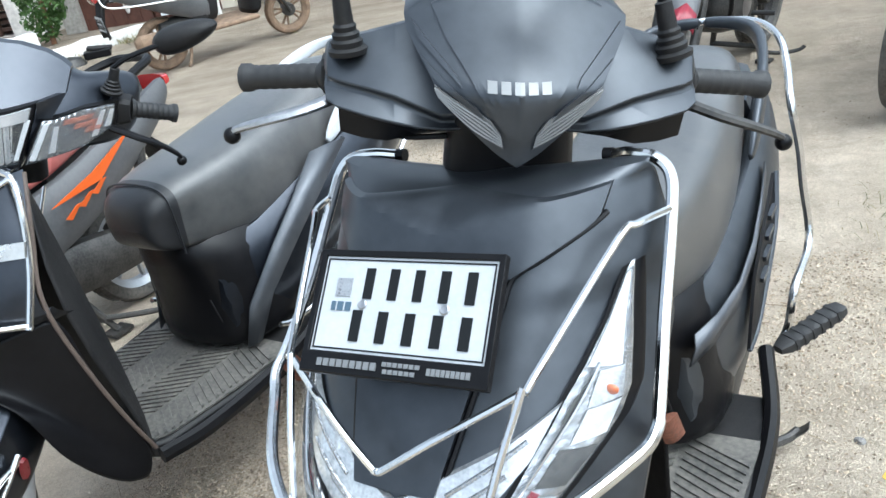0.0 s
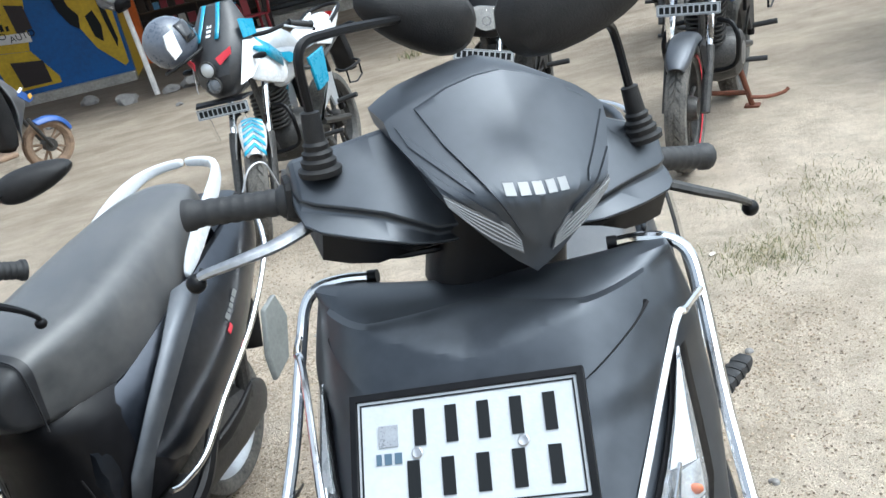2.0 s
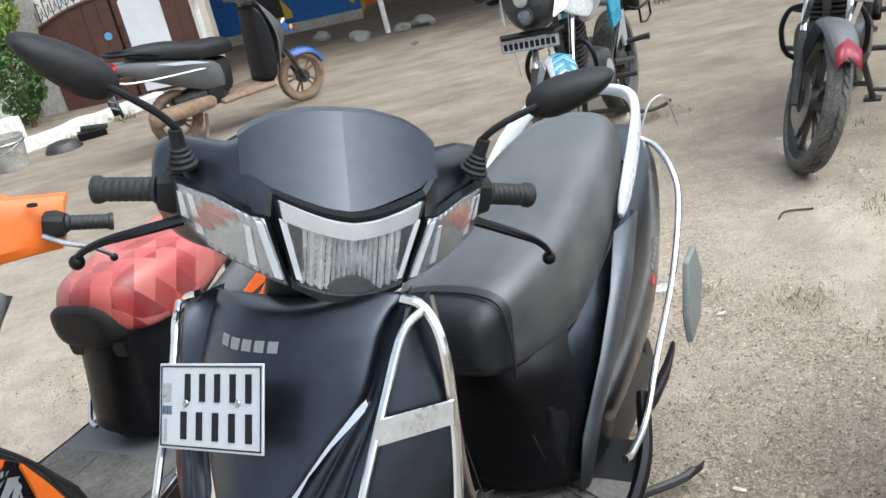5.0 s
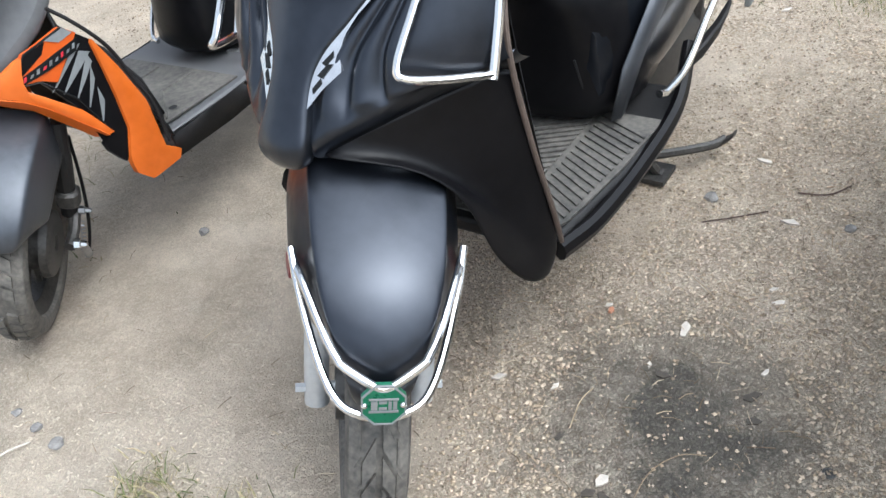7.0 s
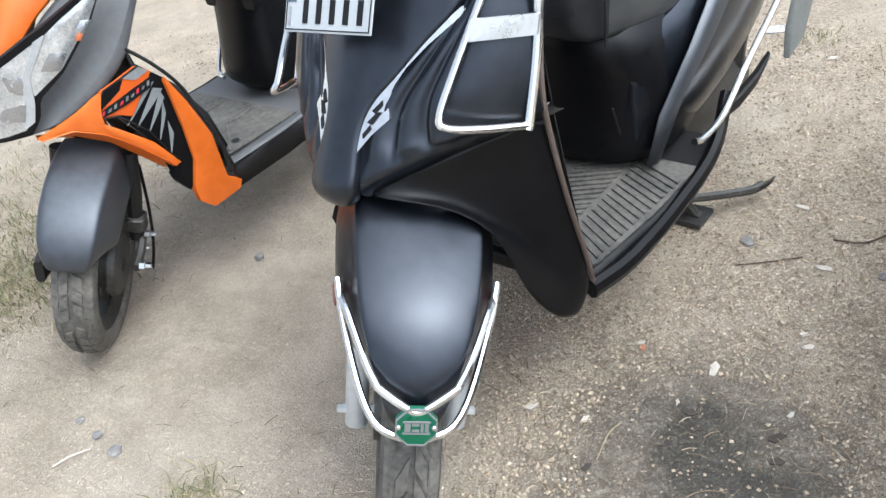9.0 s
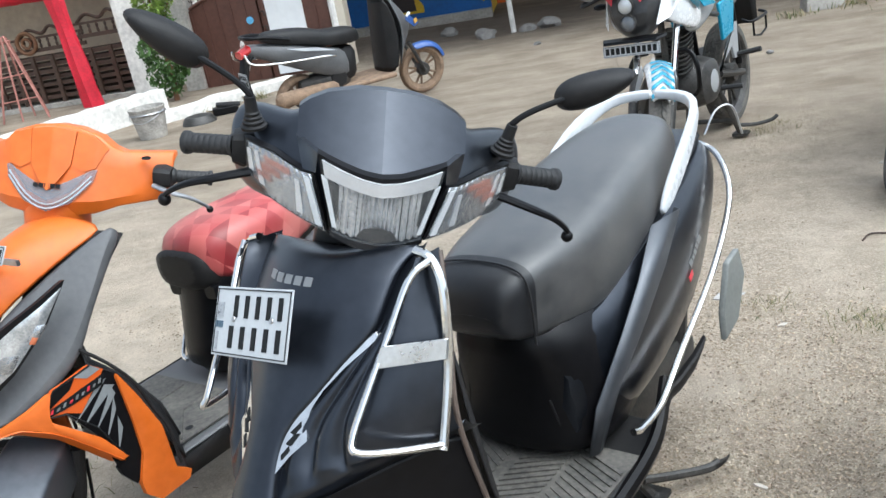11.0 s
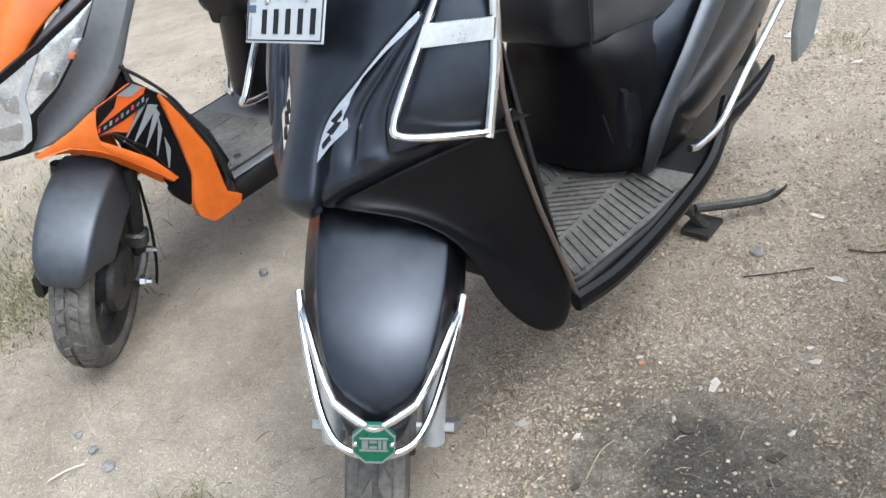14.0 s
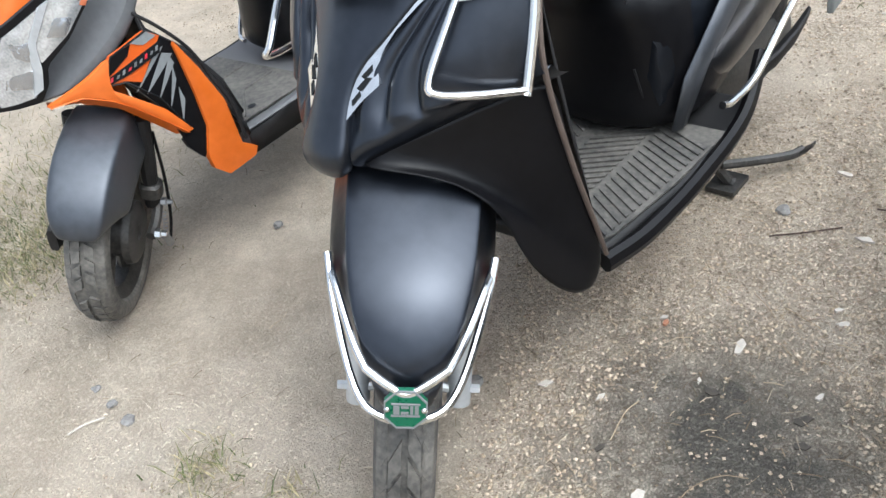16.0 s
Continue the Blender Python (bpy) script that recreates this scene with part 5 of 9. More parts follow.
        part("guard_branch", tube([(s * 0.231, 0.372, 0.950), (s * 0.212, 0.318, 0.957), (s * 0.198, 0.294, 0.950), (s * 0.150, 0.150, 0.868), (s * 0.141, 0.137, 0.858), (s * 0.06, 0.090, 0.820), (s * 0.008, 0.068, 0.790), (0, 0.066, 0.788)], 0.0042, 8, 4), CHROME, S, "thin chrome branch tube")
        part("guard_strut", tube([(s * 0.144, 0.139, 0.864), (s * 0.128, 0.09, 0.80), (s * 0.115, 0.05, 0.735)], 0.0045, 8, 3), CHROME, S, "thin chrome strut")
        part("guard_tip", revolve([(0, 0.0), (0, 0.0088), (0.012, 0.0088), (0.012, 0.0)], 12, "x"), BLACK, S, m=Matrix.Translation((s * 0.150 - (0.011 if s > 0 else 0.001), 0.440, 0.986)))
        part("guard_clamp", loft([sell((s * 0.252, 0.232 + k * 0.012, 0.778 - k * 0.022), (0.3, 1, 0), (0.9, 0, 0.3), 0.012, 0.008, 10, 3) for k in range(3)]), RUST, S, "rusty guard clamp")
    # plate in its holder
    pl, c, u, v, n = plate_on(S, (0.004, 0.166, 0.924), (1, 0.03, 0.02), (0, 0.70, 0.72), 0.212, 0.106, TWO_ROWS, BLACK, border=INK, strip_h=0.017)
    bars(pl, c + n * 0.0018, u, v, [(-0.085, 0.008, -0.066, 0.028)], FOIL, "hologram")
    bars(pl, c + n * 0.0018, u, v, [(-0.088, -0.008, -0.083, 0.002), (-0.080, -0.008, -0.073, 0.002), (-0.070, -0.008, -0.063, 0.002)], INK_BLUE, "country_mark")
    marks = [(-0.090 + k * 0.0085, -0.069, 0.0065, 0.008) for k in range(9)] + [(-0.008 + k * 0.0065, -0.0635, 0.005, 0.0045) for k in range(7)] + [(-0.006 + k * 0.0065, -0.071, 0.005, 0.0045) for k in range(6)] + [(0.045 + k * 0.0055, -0.068, 0.0045, 0.007) for k in range(9)]
    for a_, b_, w_, h_ in marks:
        bars(pl, c + n * 0.0055, u, v, [(a_, b_, a_ + w_, b_ + h_)], EMBLEM, "holder_bar")
    for s, dx in ((-1, -0.048), (1, 0.052)):
        sc = revolve([(0, 0.0), (0.0008, 0.0045), (0, 0.0055)], 12, "z")
        q = V((0, 0, 1)).rotation_difference(n).to_matrix().to_4x4()
        part("plate_screw", sc, STEEL, pl, m=Matrix.Translation(c + u * dx + v * 0.0 + n * 0.003) @ q)
    dot = bmesh.new()
    bmesh.ops.create_uvsphere(dot, u_segments=8, v_segments=6, radius=0.0028)
    part("white_dot", dot, WHITE, S, m=Matrix.Translation((-0.004, apron(0.004, 0.948) - 0.001, 0.948)))
    # handlebar cowl: a creased wing to either side of the pointed visor
    def roof(x, z):
        return 0.330 + 0.10 * abs(x) + 2.5 * x * x + 1.1 * max(0.0, z - 1.085)

    # x, then (y, z) of the rear top edge, the crease and the lower front edge
    stations = [(0.229, (0.489, 1.092), (0.468, 1.070), (0.455, 1.050)), (0.224, (0.487, 1.097), (0.450, 1.065), (0.428, 1.040)), (0.210, (0.485, 1.101), (0.439, 1.062), (0.412, 1.036)), (0.17, (0.480, 1.112), (0.418, 1.059), (0.397, 1.029)), (0.14, (0.477, 1.121), (0.404, 1.055), (0.390, 1.024)),
                (0.11, (0.472, 1.130), (0.398, 1.044), (0.388, 1.019)), (0.085, (0.468, 1.138), (0.397, 1.034), (0.394, 1.015)), (0.04, (0.463, 1.148), (0.400, 1.034), (0.400, 1.015)), (0, (0.460, 1.150), (0.400, 1.034), (0.400, 1.015))]
    rings = []
    for x, (yt, zt), (yc, zc), (yl, zl) in [(-q[0], *q[1:]) for q in stations] + stations[-2::-1]:
        prof = [(yl + 0.05, zl + 0.002), (yl + 0.004, zl), (yl, zl + 0.003), (yc + 0.008 - (yc - yl) * 0.25, zc - 0.010), (yc + 0.005, zc - 0.005), (yc, zc), (yc + (yt - yc) * 0.5 - 0.003, zc + (zt - zc) * 0.5 + 0.003), (yt, zt), (yt + 0.014, zt), (yt + 0.05, zt - 0.02), (0.565, (zl + zt) / 2), (yl + 0.12, zl + 0.01)]
        rings.append([V((x, y, z)) for y, z in prof])
    cowl = part("handlebar_cowl", loft(rings), MATTE_BLACK, S, m=TB, sharp=24, bevel=0.003)
    top = mirrored([(0.130, 1.144), (0.117, 1.154), (0.096, 1.167), (0.063, 1.180), (0.03, 1.191), (0, 1.196)])
    vee = mirrored([(0.127, 1.130), (0.112, 1.110), (0.096, 1.089), (0.086, 1.070), (0.055, 1.041), (0.024, 1.015), (0, 1.000)])
    visor = part("visor", sheet(top, vee, roof, 0.006, 0.075, 14, 45), MATTE_BLACK, cowl, m=TB, sharp=45, label="pointed matte visor")
    part("visor_shield", sheet(mirrored([(0.098, 1.157), (0.063, 1.176), (0.03, 1.187), (0, 1.192)]), mirrored([(0.080, 1.127), (0.056, 1.099), (0.032, 1.066), (0.018, 1.043), (0, 1.030)]), roof, 0.0125, 0.007, 12, 41), MATTE_BLACK, visor, m=TB, sharp=40)
    for s in (-1, 1):
        for a_, b_ in (([(0.121, 1.140), (0.068, 1.096)], [(0.113, 1.124), (0.063, 1.087)]), ([(0.108, 1.108), (0.044, 1.065)], [(0.098, 1.094), (0.036, 1.052)])):
            part("visor_fin", sheet([(s * x, z) for x, z in a_], [(s * x, z) for x, z in b_], roof, 0.0105, 0.005, 3, 10), MATTE_BLACK, visor, m=TB, sharp=30)
        dl = part("position_light", sheet([(s * x, z) for x, z in ((0.094, 1.086), (0.070, 1.073), (0.032, 1.055), (0.020, 1.040))], [(s * x, z) for x, z in ((0.089, 1.073), (0.071, 1.056), (0.050, 1.040), (0.016, 1.022))], roof, 0.0095, 0.004, 4, 20), SMOKED, visor, m=TB, label="smoked position light strip")
        for k in range(5):
            f = 0.12 + k * 0.19
            pts = [(0.094 - 0.005 * f, 1.084 - 0.011 * f), (0.070 + 0.001 * f, 1.071 - 0.015 * f), (0.034 + 0.016 * f, 1.053 - 0.014 * f), (0.020 - 0.003 * f, 1.038 - 0.014 * f)]
            part("light_line", tube([(s * x, roof(x, z) - 0.0102, z) for x, z in pts], 0.0010, 5, 3), mat_lines, dl, m=TB)
        part("switch_block", loft([sell((s * x, 0.505, 1.052), (0, 1, 0), (0, 0, 1), r, r, 12, 3) for x, r in ((0.19, 0.026), (0.215, 0.030), (0.235, 0.024))]), BLACK_ROUGH, S, m=TB)
        grip(S, (s * 0.228, 0.508, 1.048), (s * 0.345, 0.538, 1.034), TB, 0.0165)
        lever(S, [(s * 0.205, 0.455, 1.040), (s * 0.255, 0.420, 1.030), (s * 0.30, 0.415, 1.018), (s * 0.335, 0.427, 1.003), (s * 0.342, 0.430, 0.994)], TB, STEEL if s < 0 else DARK_METAL, 0.0075)
        back = TB.inverted()
        boot = TB @ V((s * 0.198, 0.460, 1.090))
        head = V((-0.05, 0.58, 1.262)) if s < 0 else V((0.15, 0.40, 1.262))
        bend = boot + V((0.015 * -s, 0.0, 0.13))
        mirror_arm(S, back @ boot, back @ bend, back @ head, TB, (0.082, 0.040), turn=s * -4, tilt=-16 if s > 0 else 196, tall=0.8)
        part("under_cowl", loft([[V((s * x, y, z)) for y, z in ((y0, zu), (y0 + 0.10, zu), (y0 + 0.10, zl), (y0 + 0.010, zl))] for x, y0, zu, zl in ((0.085, 0.400, 1.014, 1.010), (0.115, 0.394, 1.018, 1.008), (0.150, 0.398, 1.026, 0.998), (0.18, 0.405, 1.031, 0.999), (0.208, 0.416, 1.036, 1.003))]), BLACK, S, m=TB)
    for k in range(5):
        x0 = -0.036 + k * 0.0147
        part("emblem_bar", sheet([(x0, 1.0965), (x0 + 0.0105, 1.0965)], [(x0, 1.086), (x0 + 0.0105, 1.086)], roof, 0.0135, 0.002, 2, 4), EMBLEM, visor, "pale raised emblem bar", m=TB)
    part("steering_neck", loft([sell((0, 0.445, z), (1, 0, 0), (0, 1, 0), w, w * 0.72, 18, 3.4) for z, w in ((0.945, 0.082), (0.985, 0.080), (1.06, 0.076))]), BLACK, S, m=TB)
    part("brake_cable", tube([(-0.19, 0.46, 1.02), (-0.14, 0.43, 0.998), (-0.09, 0.42, 1.0), (-0.06, 0.43, 1.0)], 0.004, 8, 6), BLACK, S, m=TB)
    body_grey(S, rail_mat=MATTE_BLACK, panel=MATTE_BLACK, facet=False, decal=False, extras=False)
    for s in (-1, 1):
        part("side_facet", loft([[V((s * (w + 0.004), y, z)), V((s * (w + 0.008), y - 0.012, z - 0.020)), V((s * (w + 0.001), y - 0.03, z - 0.045))] for y, z, w in ((1.20, 0.672, 0.186), (1.09, 0.64, 0.196), (0.99, 0.60, 0.198), (0.90, 0.565, 0.190), (0.80, 0.555, 0.172), (0.72, 0.56, 0.152))], False, False), MATTE_LIGHT, S, "grey side facet", thick=0.003)
        vent = part("vent", prism([(s * 0.203, 0.885, 0.43), (s * 0.209, 0.955, 0.455), (s * 0.215, 1.10, 0.575), (s * 0.206, 1.165, 0.662), (s * 0.206, 1.05, 0.60), (s * 0.205, 0.95, 0.545)], (0, 0, 0), (s * 0.006, 0, 0)), BLACK, S, "black vent panel")
        part("vent_trim", tube([(s * 0.214, 1.17, 0.664), (s * 0.221, 1.105, 0.574), (s * 0.214, 0.955, 0.452), (s * 0.208, 0.885, 0.428)], 0.005, 6, 4, flat=0.7), MATTE_LIGHT, vent)
        for k in range(4):
            y, z = 0.985 + k * 0.032, 0.515 + k * 0.028
            part("vent_slat", prism([(s * 0.211, y, z), (s * 0.215, y + 0.035, z + 0.012), (s * 0.215, y + 0.03, z + 0.022), (s * 0.211, y - 0.003, z + 0.011)], (0, 0, 0), (s * 0.008, 0, 0)), MATTE_BLACK, vent)
        part("rear_guard", tube([(0, 1.62, 0.865), (s * 0.10, 1.60, 0.862), (s * 0.17, 1.50, 0.85), (s * 0.200, 1.42, 0.805), (s * 0.220, 1.33, 0.75), (s * 0.236, 1.33, 0.65), (s * 0.244, 1.32, 0.57), (s * 0.258, 1.30, 0.45), (s * 0.250, 1.14, 0.42), (s * 0.240, 1.12, 0.34), (s * 0.22, 1.08, 0.30)], 0.0085, 10, 5), CHROME, S, "chrome rear guard tube")
        a_, b_ = (V((0.235, 1.02, 0.345)), V((0.335, 1.15, 0.375))) if s > 0 else (V((-0.222, 0.95, 0.300)), V((-0.268, 1.10, 0.290)))
        d_ = (b_ - a_).normalized()
        u_ = d_.cross(V((0, 0, 1))).normalized()
        peg = part("pillion_peg", loft([sell(a_ + d_ * t_, u_, u_.cross(d_), 0.020 * q_, 0.013 * q_, 12, 4) for t_, q_ in ((0, 0.6), (0.02, 1), (0.155, 1.0), (0.168, 0.8))]), GRIP, S, "black rubber pillion footrest")
        for k in range(6):
            c_ = a_ + d_ * (0.03 + 0.022 * k)
            part("peg_rib", loft([sell(c_, u_, u_.cross(d_), 0.0225, 0.015, 8, 4), sell(c_ + d_ * 0.009, u_, u_.cross(d_), 0.0225, 0.015, 8, 4)]), GRIP, peg)
    return S


mat_lines = mat("grey_lens_lines", (0.20, 0.205, 0.21), 0.4, 0.3)
scooter_black(pose(-0.048, 0.60, 0, 0, -1.5, -26.5), 31.6)

# ---- orange scooter with the red patterned seat ----


def seat_red():
    """Red vinyl with a printed pattern of facets."""
    m = bpy.data.materials.new("red_patterned_vinyl")
    m.use_nodes = True
    t = m.node_tree
    b = t.nodes["Principled BSDF"]
    b.inputs["Roughness"].default_value = 0.45
    co, mp = t.nodes.new("ShaderNodeTexCoord"), t.nodes.new("ShaderNodeMapping")
    mp.inputs["Rotation"].default_value = (0.0, 0.0, 0.3)
    mp.inputs["Scale"].default_value = (1, 1, 1.2)
    t.links.new(co.outputs["Object"], mp.inputs[0])
    # three skewed families of strips cut the vinyl into triangles
    cells = t.nodes.new("ShaderNodeCombineXYZ")
    for k, axis in enumerate(((19.0, 3.0, 5.0), (9.5, 17.0, -6.0), (-9.5, 15.0, 9.0))):
        dot = t.nodes.new("ShaderNodeVectorMath")
        dot.operation = "DOT_PRODUCT"
        dot.inputs[1].default_value = axis
        t.links.new(mp.outputs[0], dot.inputs[0])
        fl = t.nodes.new("ShaderNodeMath")
        fl.operation = "FLOOR"
        t.links.new(dot.outputs["Value"], fl.inputs[0])
        t.links.new(fl.outputs[0], cells.inputs[k])
    wn = t.nodes.new("ShaderNodeTexWhiteNoise")
    t.links.new(cells.outputs[0], wn.inputs["Vector"])
    sep = t.nodes.new("ShaderNodeSeparateColor")
    t.links.new(wn.outputs["Color"], sep.inputs[0])
    rp = t.nodes.new("ShaderNodeValToRGB")
    rp.color_ramp.elements.new(0.5)
    for e, (p, c) in zip(rp.color_ramp.elements, ((0.0, (0.20, 0.016, 0.020, 1)), (0.5, (0.36, 0.048, 0.050, 1)), (1.0, (0.48, 0.13, 0.115, 1)))):
        e.position, e.color = p, c
    t.links.new(sep.outputs[0], rp.inputs[0])
    # dust worn into the vinyl
    dn = t.nodes.new("ShaderNodeTexNoise")
    dn.inputs["Scale"].default_value, dn.inputs["Detail"].default_value = 4, 4
    t.links.new(co.outputs["Object"], dn.inputs["Vector"])
    dr = t.nodes.new("ShaderNodeMapRange")
    for k, v in zip(("From Min", "From Max", "To Min", "To Max"), (0.38, 0.72, 0.0, 0.38)):
        dr.inputs[k].default_value = v
    t.links.new(dn.outputs["Fac"], dr.inputs["Value"])
    dm = t.nodes.new("ShaderNodeMix")
    dm.data_type = "RGBA"
    dm.inputs[7].default_value = (0.50, 0.30, 0.25, 1)
    t.links.new(dr.outputs[0], dm.inputs[0])
    t.links.new(rp.outputs[0], dm.inputs[6])
    t.links.new(dm.outputs[2], b.inputs["Base Color"])
    return m


SEAT_RED = seat_red()
GREY_GRAPHIC = mat("grey_graphic", (0.22, 0.23, 0.235), 0.4, 0, 0.1, 15)
WORN_GREY = mat("worn_grey_plastic", (0.055, 0.062, 0.075), 0.42, 0.6, 0.16, 7, 0.1, 400, coat=0.3, dust=0.02)
WORN_GREY.node_tree.nodes["Principled BSDF"].inputs["Coat Roughness"].default_value = 0.36
CHARCOAL = mat("charcoal_plastic", (0.085, 0.087, 0.092), 0.5, 0, 0.12, 10, 0.1, 500, dust=0.03)


def scooter_orange(m, steer):
    S = thing("scooter", m, "bright orange scooter with charcoal panels and red seat", "scooter", "parked scooters")
    T = steer_of(steer)
    TW = steer_of(steer + 7) @ Matrix.Translation((0.050, 0, 0))
    wheel(S, (0, 0, 0.212), 0.212, 0.095, DARK_METAL, TW, blocks=40, fill=0.74, skew=0.05)
    line = [(-0.196, 0.362), (-0.193, 0.385), (-0.175, 0.42), (-0.135, 0.455), (-0.07, 0.488), (0.02, 0.505), (0.10, 0.50)]
    part("front_fender", strip(line, [0.055, 0.07, 0.08, 0.086, 0.088, 0.088, 0.085], [(0, 0), (0.45, 0.0015), (0.66, 0.004), (0.72, 0.008), (0.76, 0.016), (0.90, 0.055), (1.0, 0.11)]), WORN_GREY, S, m=TW, thick=0.003, sub=1, sharp=60)
    # trailing-link fork, brake drum, arm, spring and cable
    for s in (-1, 1):
        fork = part("fork_leg", tube([(s * 0.078, 0.075, 0.235), (s * 0.078, 0.085, 0.36), (s * 0.076, 0.10, 0.47)], 0.019, 10, 2, radii=[0.017, 0.021, 0.019]), BLACK_ROUGH, S, m=TW)
        part("fork_clamp", loft([sell((s * 0.080, 0.078, z), (1, 0, 0), (0, 1, 0), r, r, 12, 3) for z, r in ((0.262, 0.020), (0.268, 0.026), (0.298, 0.026), (0.304, 0.020))]), DARK_METAL, fork, m=TW)
        part("link_arm", tube([(s * 0.088, -0.006, 0.206), (s * 0.090, 0.04, 0.214), (s * 0.088, 0.085, 0.240)], 0.013, 8, 3), DARK_METAL, S, m=TW)
        for y, z, r in ((0.0, 0.212, 0.013), (0.078, 0.244, 0.010)):
            part("axle_nut", revolve([(0.0, 0.0), (0.0, r), (0.012, r), (0.014, r * 0.6), (0.026, r * 0.55), (0.026, 0.0)], 6), STEEL if y else CHROME, S, m=TW @ Matrix.Translation((s * 0.098, y, z)) @ Matrix.Scale(s, 4, (1, 0, 0)))
    part("brake_drum", revolve([(0.042, 0.0), (0.060, 0.020), (0.062, 0.062), (0.056, 0.074), (0.040, 0.078)], 28), DARK_METAL, S, m=TW @ Matrix.Translation((0, 0, 0.212)))
    arm = part("brake_arm", tube([(0.074, 0.030, 0.185), (0.098, 0.050, 0.160), (0.104, 0.072, 0.118), (0.104, 0.078, 0.102)], 0.006, 8, 3, flat=1.6), STEEL, S, m=TW)
    part("brake_spring", tube([(0.100 + 0.006 * math.cos(k * 1.9), 0.074 + 0.006 * math.sin(k * 1.9), 0.212 - k * 0.0035) for k in range(30)], 0.0016, 5, 1), STEEL, arm, m=TW)
    part("brake_cable", tube([(0.104, 0.078, 0.106), (0.112, 0.088, 0.19), (0.108, 0.10, 0.30), (0.09, 0.12, 0.42)], 0.004, 6, 5), BLACK, S, m=TW)
    part("fender_flap", loft([sell((-0.078, y, 0.300), (1, 0, 0), (0, 0, 1), 0.010, h, 10, 4) for y, h in ((-0.135, 0.030), (-0.06, 0.050), (0.02, 0.060))]), BLACK_ROUGH, S, m=TW)
    c_rows = [
        [(0, 0.405, 0.905), (0.05, 0.408, 0.903), (0.11, 0.416, 0.892), (0.165, 0.430, 0.870)],
        [(0, 0.325, 0.903), (0.045, 0.327, 0.900), (0.092, 0.336, 0.882), (0.136, 0.356, 0.845)],
        [(0, 0.235, 0.880), (0.040, 0.238, 0.874), (0.072, 0.250, 0.850), (0.098, 0.268, 0.800)],
        [(0, 0.140, 0.815), (0.030, 0.143, 0.809), (0.046, 0.151, 0.790), (0.060, 0.168, 0.748)],
        [(0, 0.070, 0.720), (0.020, 0.072, 0.716), (0.028, 0.080, 0.706), (0.034, 0.094, 0.680)],
        [(0, 0.040, 0.640), (0.010, 0.041, 0.638), (0.014, 0.044, 0.626), (0.017, 0.048, 0.605)],
    ]
    def flank(y):
        return float(np.interp(y, (-0.06, -0.03, 0.0, 0.05, 0.12, 0.20, 0.26, 0.32, 0.40), (-0.05, 0.0, 0.05, 0.10, 0.155, 0.192, 0.208, 0.218, 0.225)))

    part("front_panel", loft(mirror_rows(c_rows), False, False), ORANGE, S, thick=0.004, sub=1, sharp=50)
    for s in (-1, 1):
        g_rows = [
            [(0.165, 0.430, 0.870), (0.172, 0.432, 0.870), (0.178, 0.434, 0.868), (0.174, 0.455, 0.850)],
            [(0.136, 0.356, 0.845), (0.166, 0.366, 0.826), (0.186, 0.375, 0.812), (0.176, 0.405, 0.800)],
            [(0.098, 0.268, 0.800), (0.160, 0.308, 0.766), (0.200, 0.325, 0.752), (0.180, 0.350, 0.745)],
            [(0.060, 0.168, 0.748), (0.140, 0.235, 0.705), (0.203, 0.272, 0.690), (0.185, 0.295, 0.685)],
            [(0.034, 0.094, 0.680), (0.120, 0.180, 0.650), (0.200, 0.242, 0.655), (0.190, 0.262, 0.640)],
            [(0.017, 0.048, 0.605), (0.085, 0.112, 0.580), (0.172, 0.166, 0.602), (0.175, 0.200, 0.585)],
            [(0.008, 0.005, 0.530), (0.048, 0.020, 0.530), (0.108, 0.056, 0.546), (0.120, 0.090, 0.540)],
        ]
        part("side_panel", loft([[V((s * x, y, z)) for x, y, z in r] for r in g_rows], False, False), CHARCOAL, S, thick=0.004, sub=1, sharp=50)
        # clear headlight in two parts with a pale divider
        def brow(y):
            return flank(y) - 0.004
        lens_up, lens_in = [(0.256, 0.800), (0.203, 0.738), (0.125, 0.663), (0.066, 0.622)], [(0.250, 0.797), (0.155, 0.754), (0.114, 0.732), (0.062, 0.655)]
        low_up, low_in = [(0.104, 0.728), (0.060, 0.663), (0.052, 0.612), (0.032, 0.556)], [(0.030, 0.690), (0.000, 0.640), (-0.022, 0.590), (-0.020, 0.548)]
        part("lamp_surround", side_sheet([(0.268, 0.812), (0.206, 0.733), (0.128, 0.657), (0.072, 0.612), (0.060, 0.575), (0.036, 0.542)], [(0.262, 0.812), (0.150, 0.764), (0.100, 0.742), (0.020, 0.700), (-0.030, 0.600), (-0.028, 0.538)], brow, 0.003, s, 0.012, 8, 26), BLACK, S)
        lp = part("headlight", side_sheet(lens_up, lens_in, brow, 0.005, s, 0.004, 6, 24, 0.004), LAMP_CLEAR, S, label="clear angular headlight")
        low = part("lower_headlight", side_sheet(low_up, low_in, brow, 0.005, s, 0.004, 6, 24, 0.006), LAMP_CLEAR, S, label="clear lower headlight")
        part("lamp_divider", side_sheet([(0.118, 0.736), (0.068, 0.660), (0.060, 0.610), (0.046, 0.570)], [(0.100, 0.728), (0.054, 0.658), (0.046, 0.608), (0.030, 0.560)], brow, 0.010, s, 0.008, 2, 16), SILVER, lp, "pale grey divider")
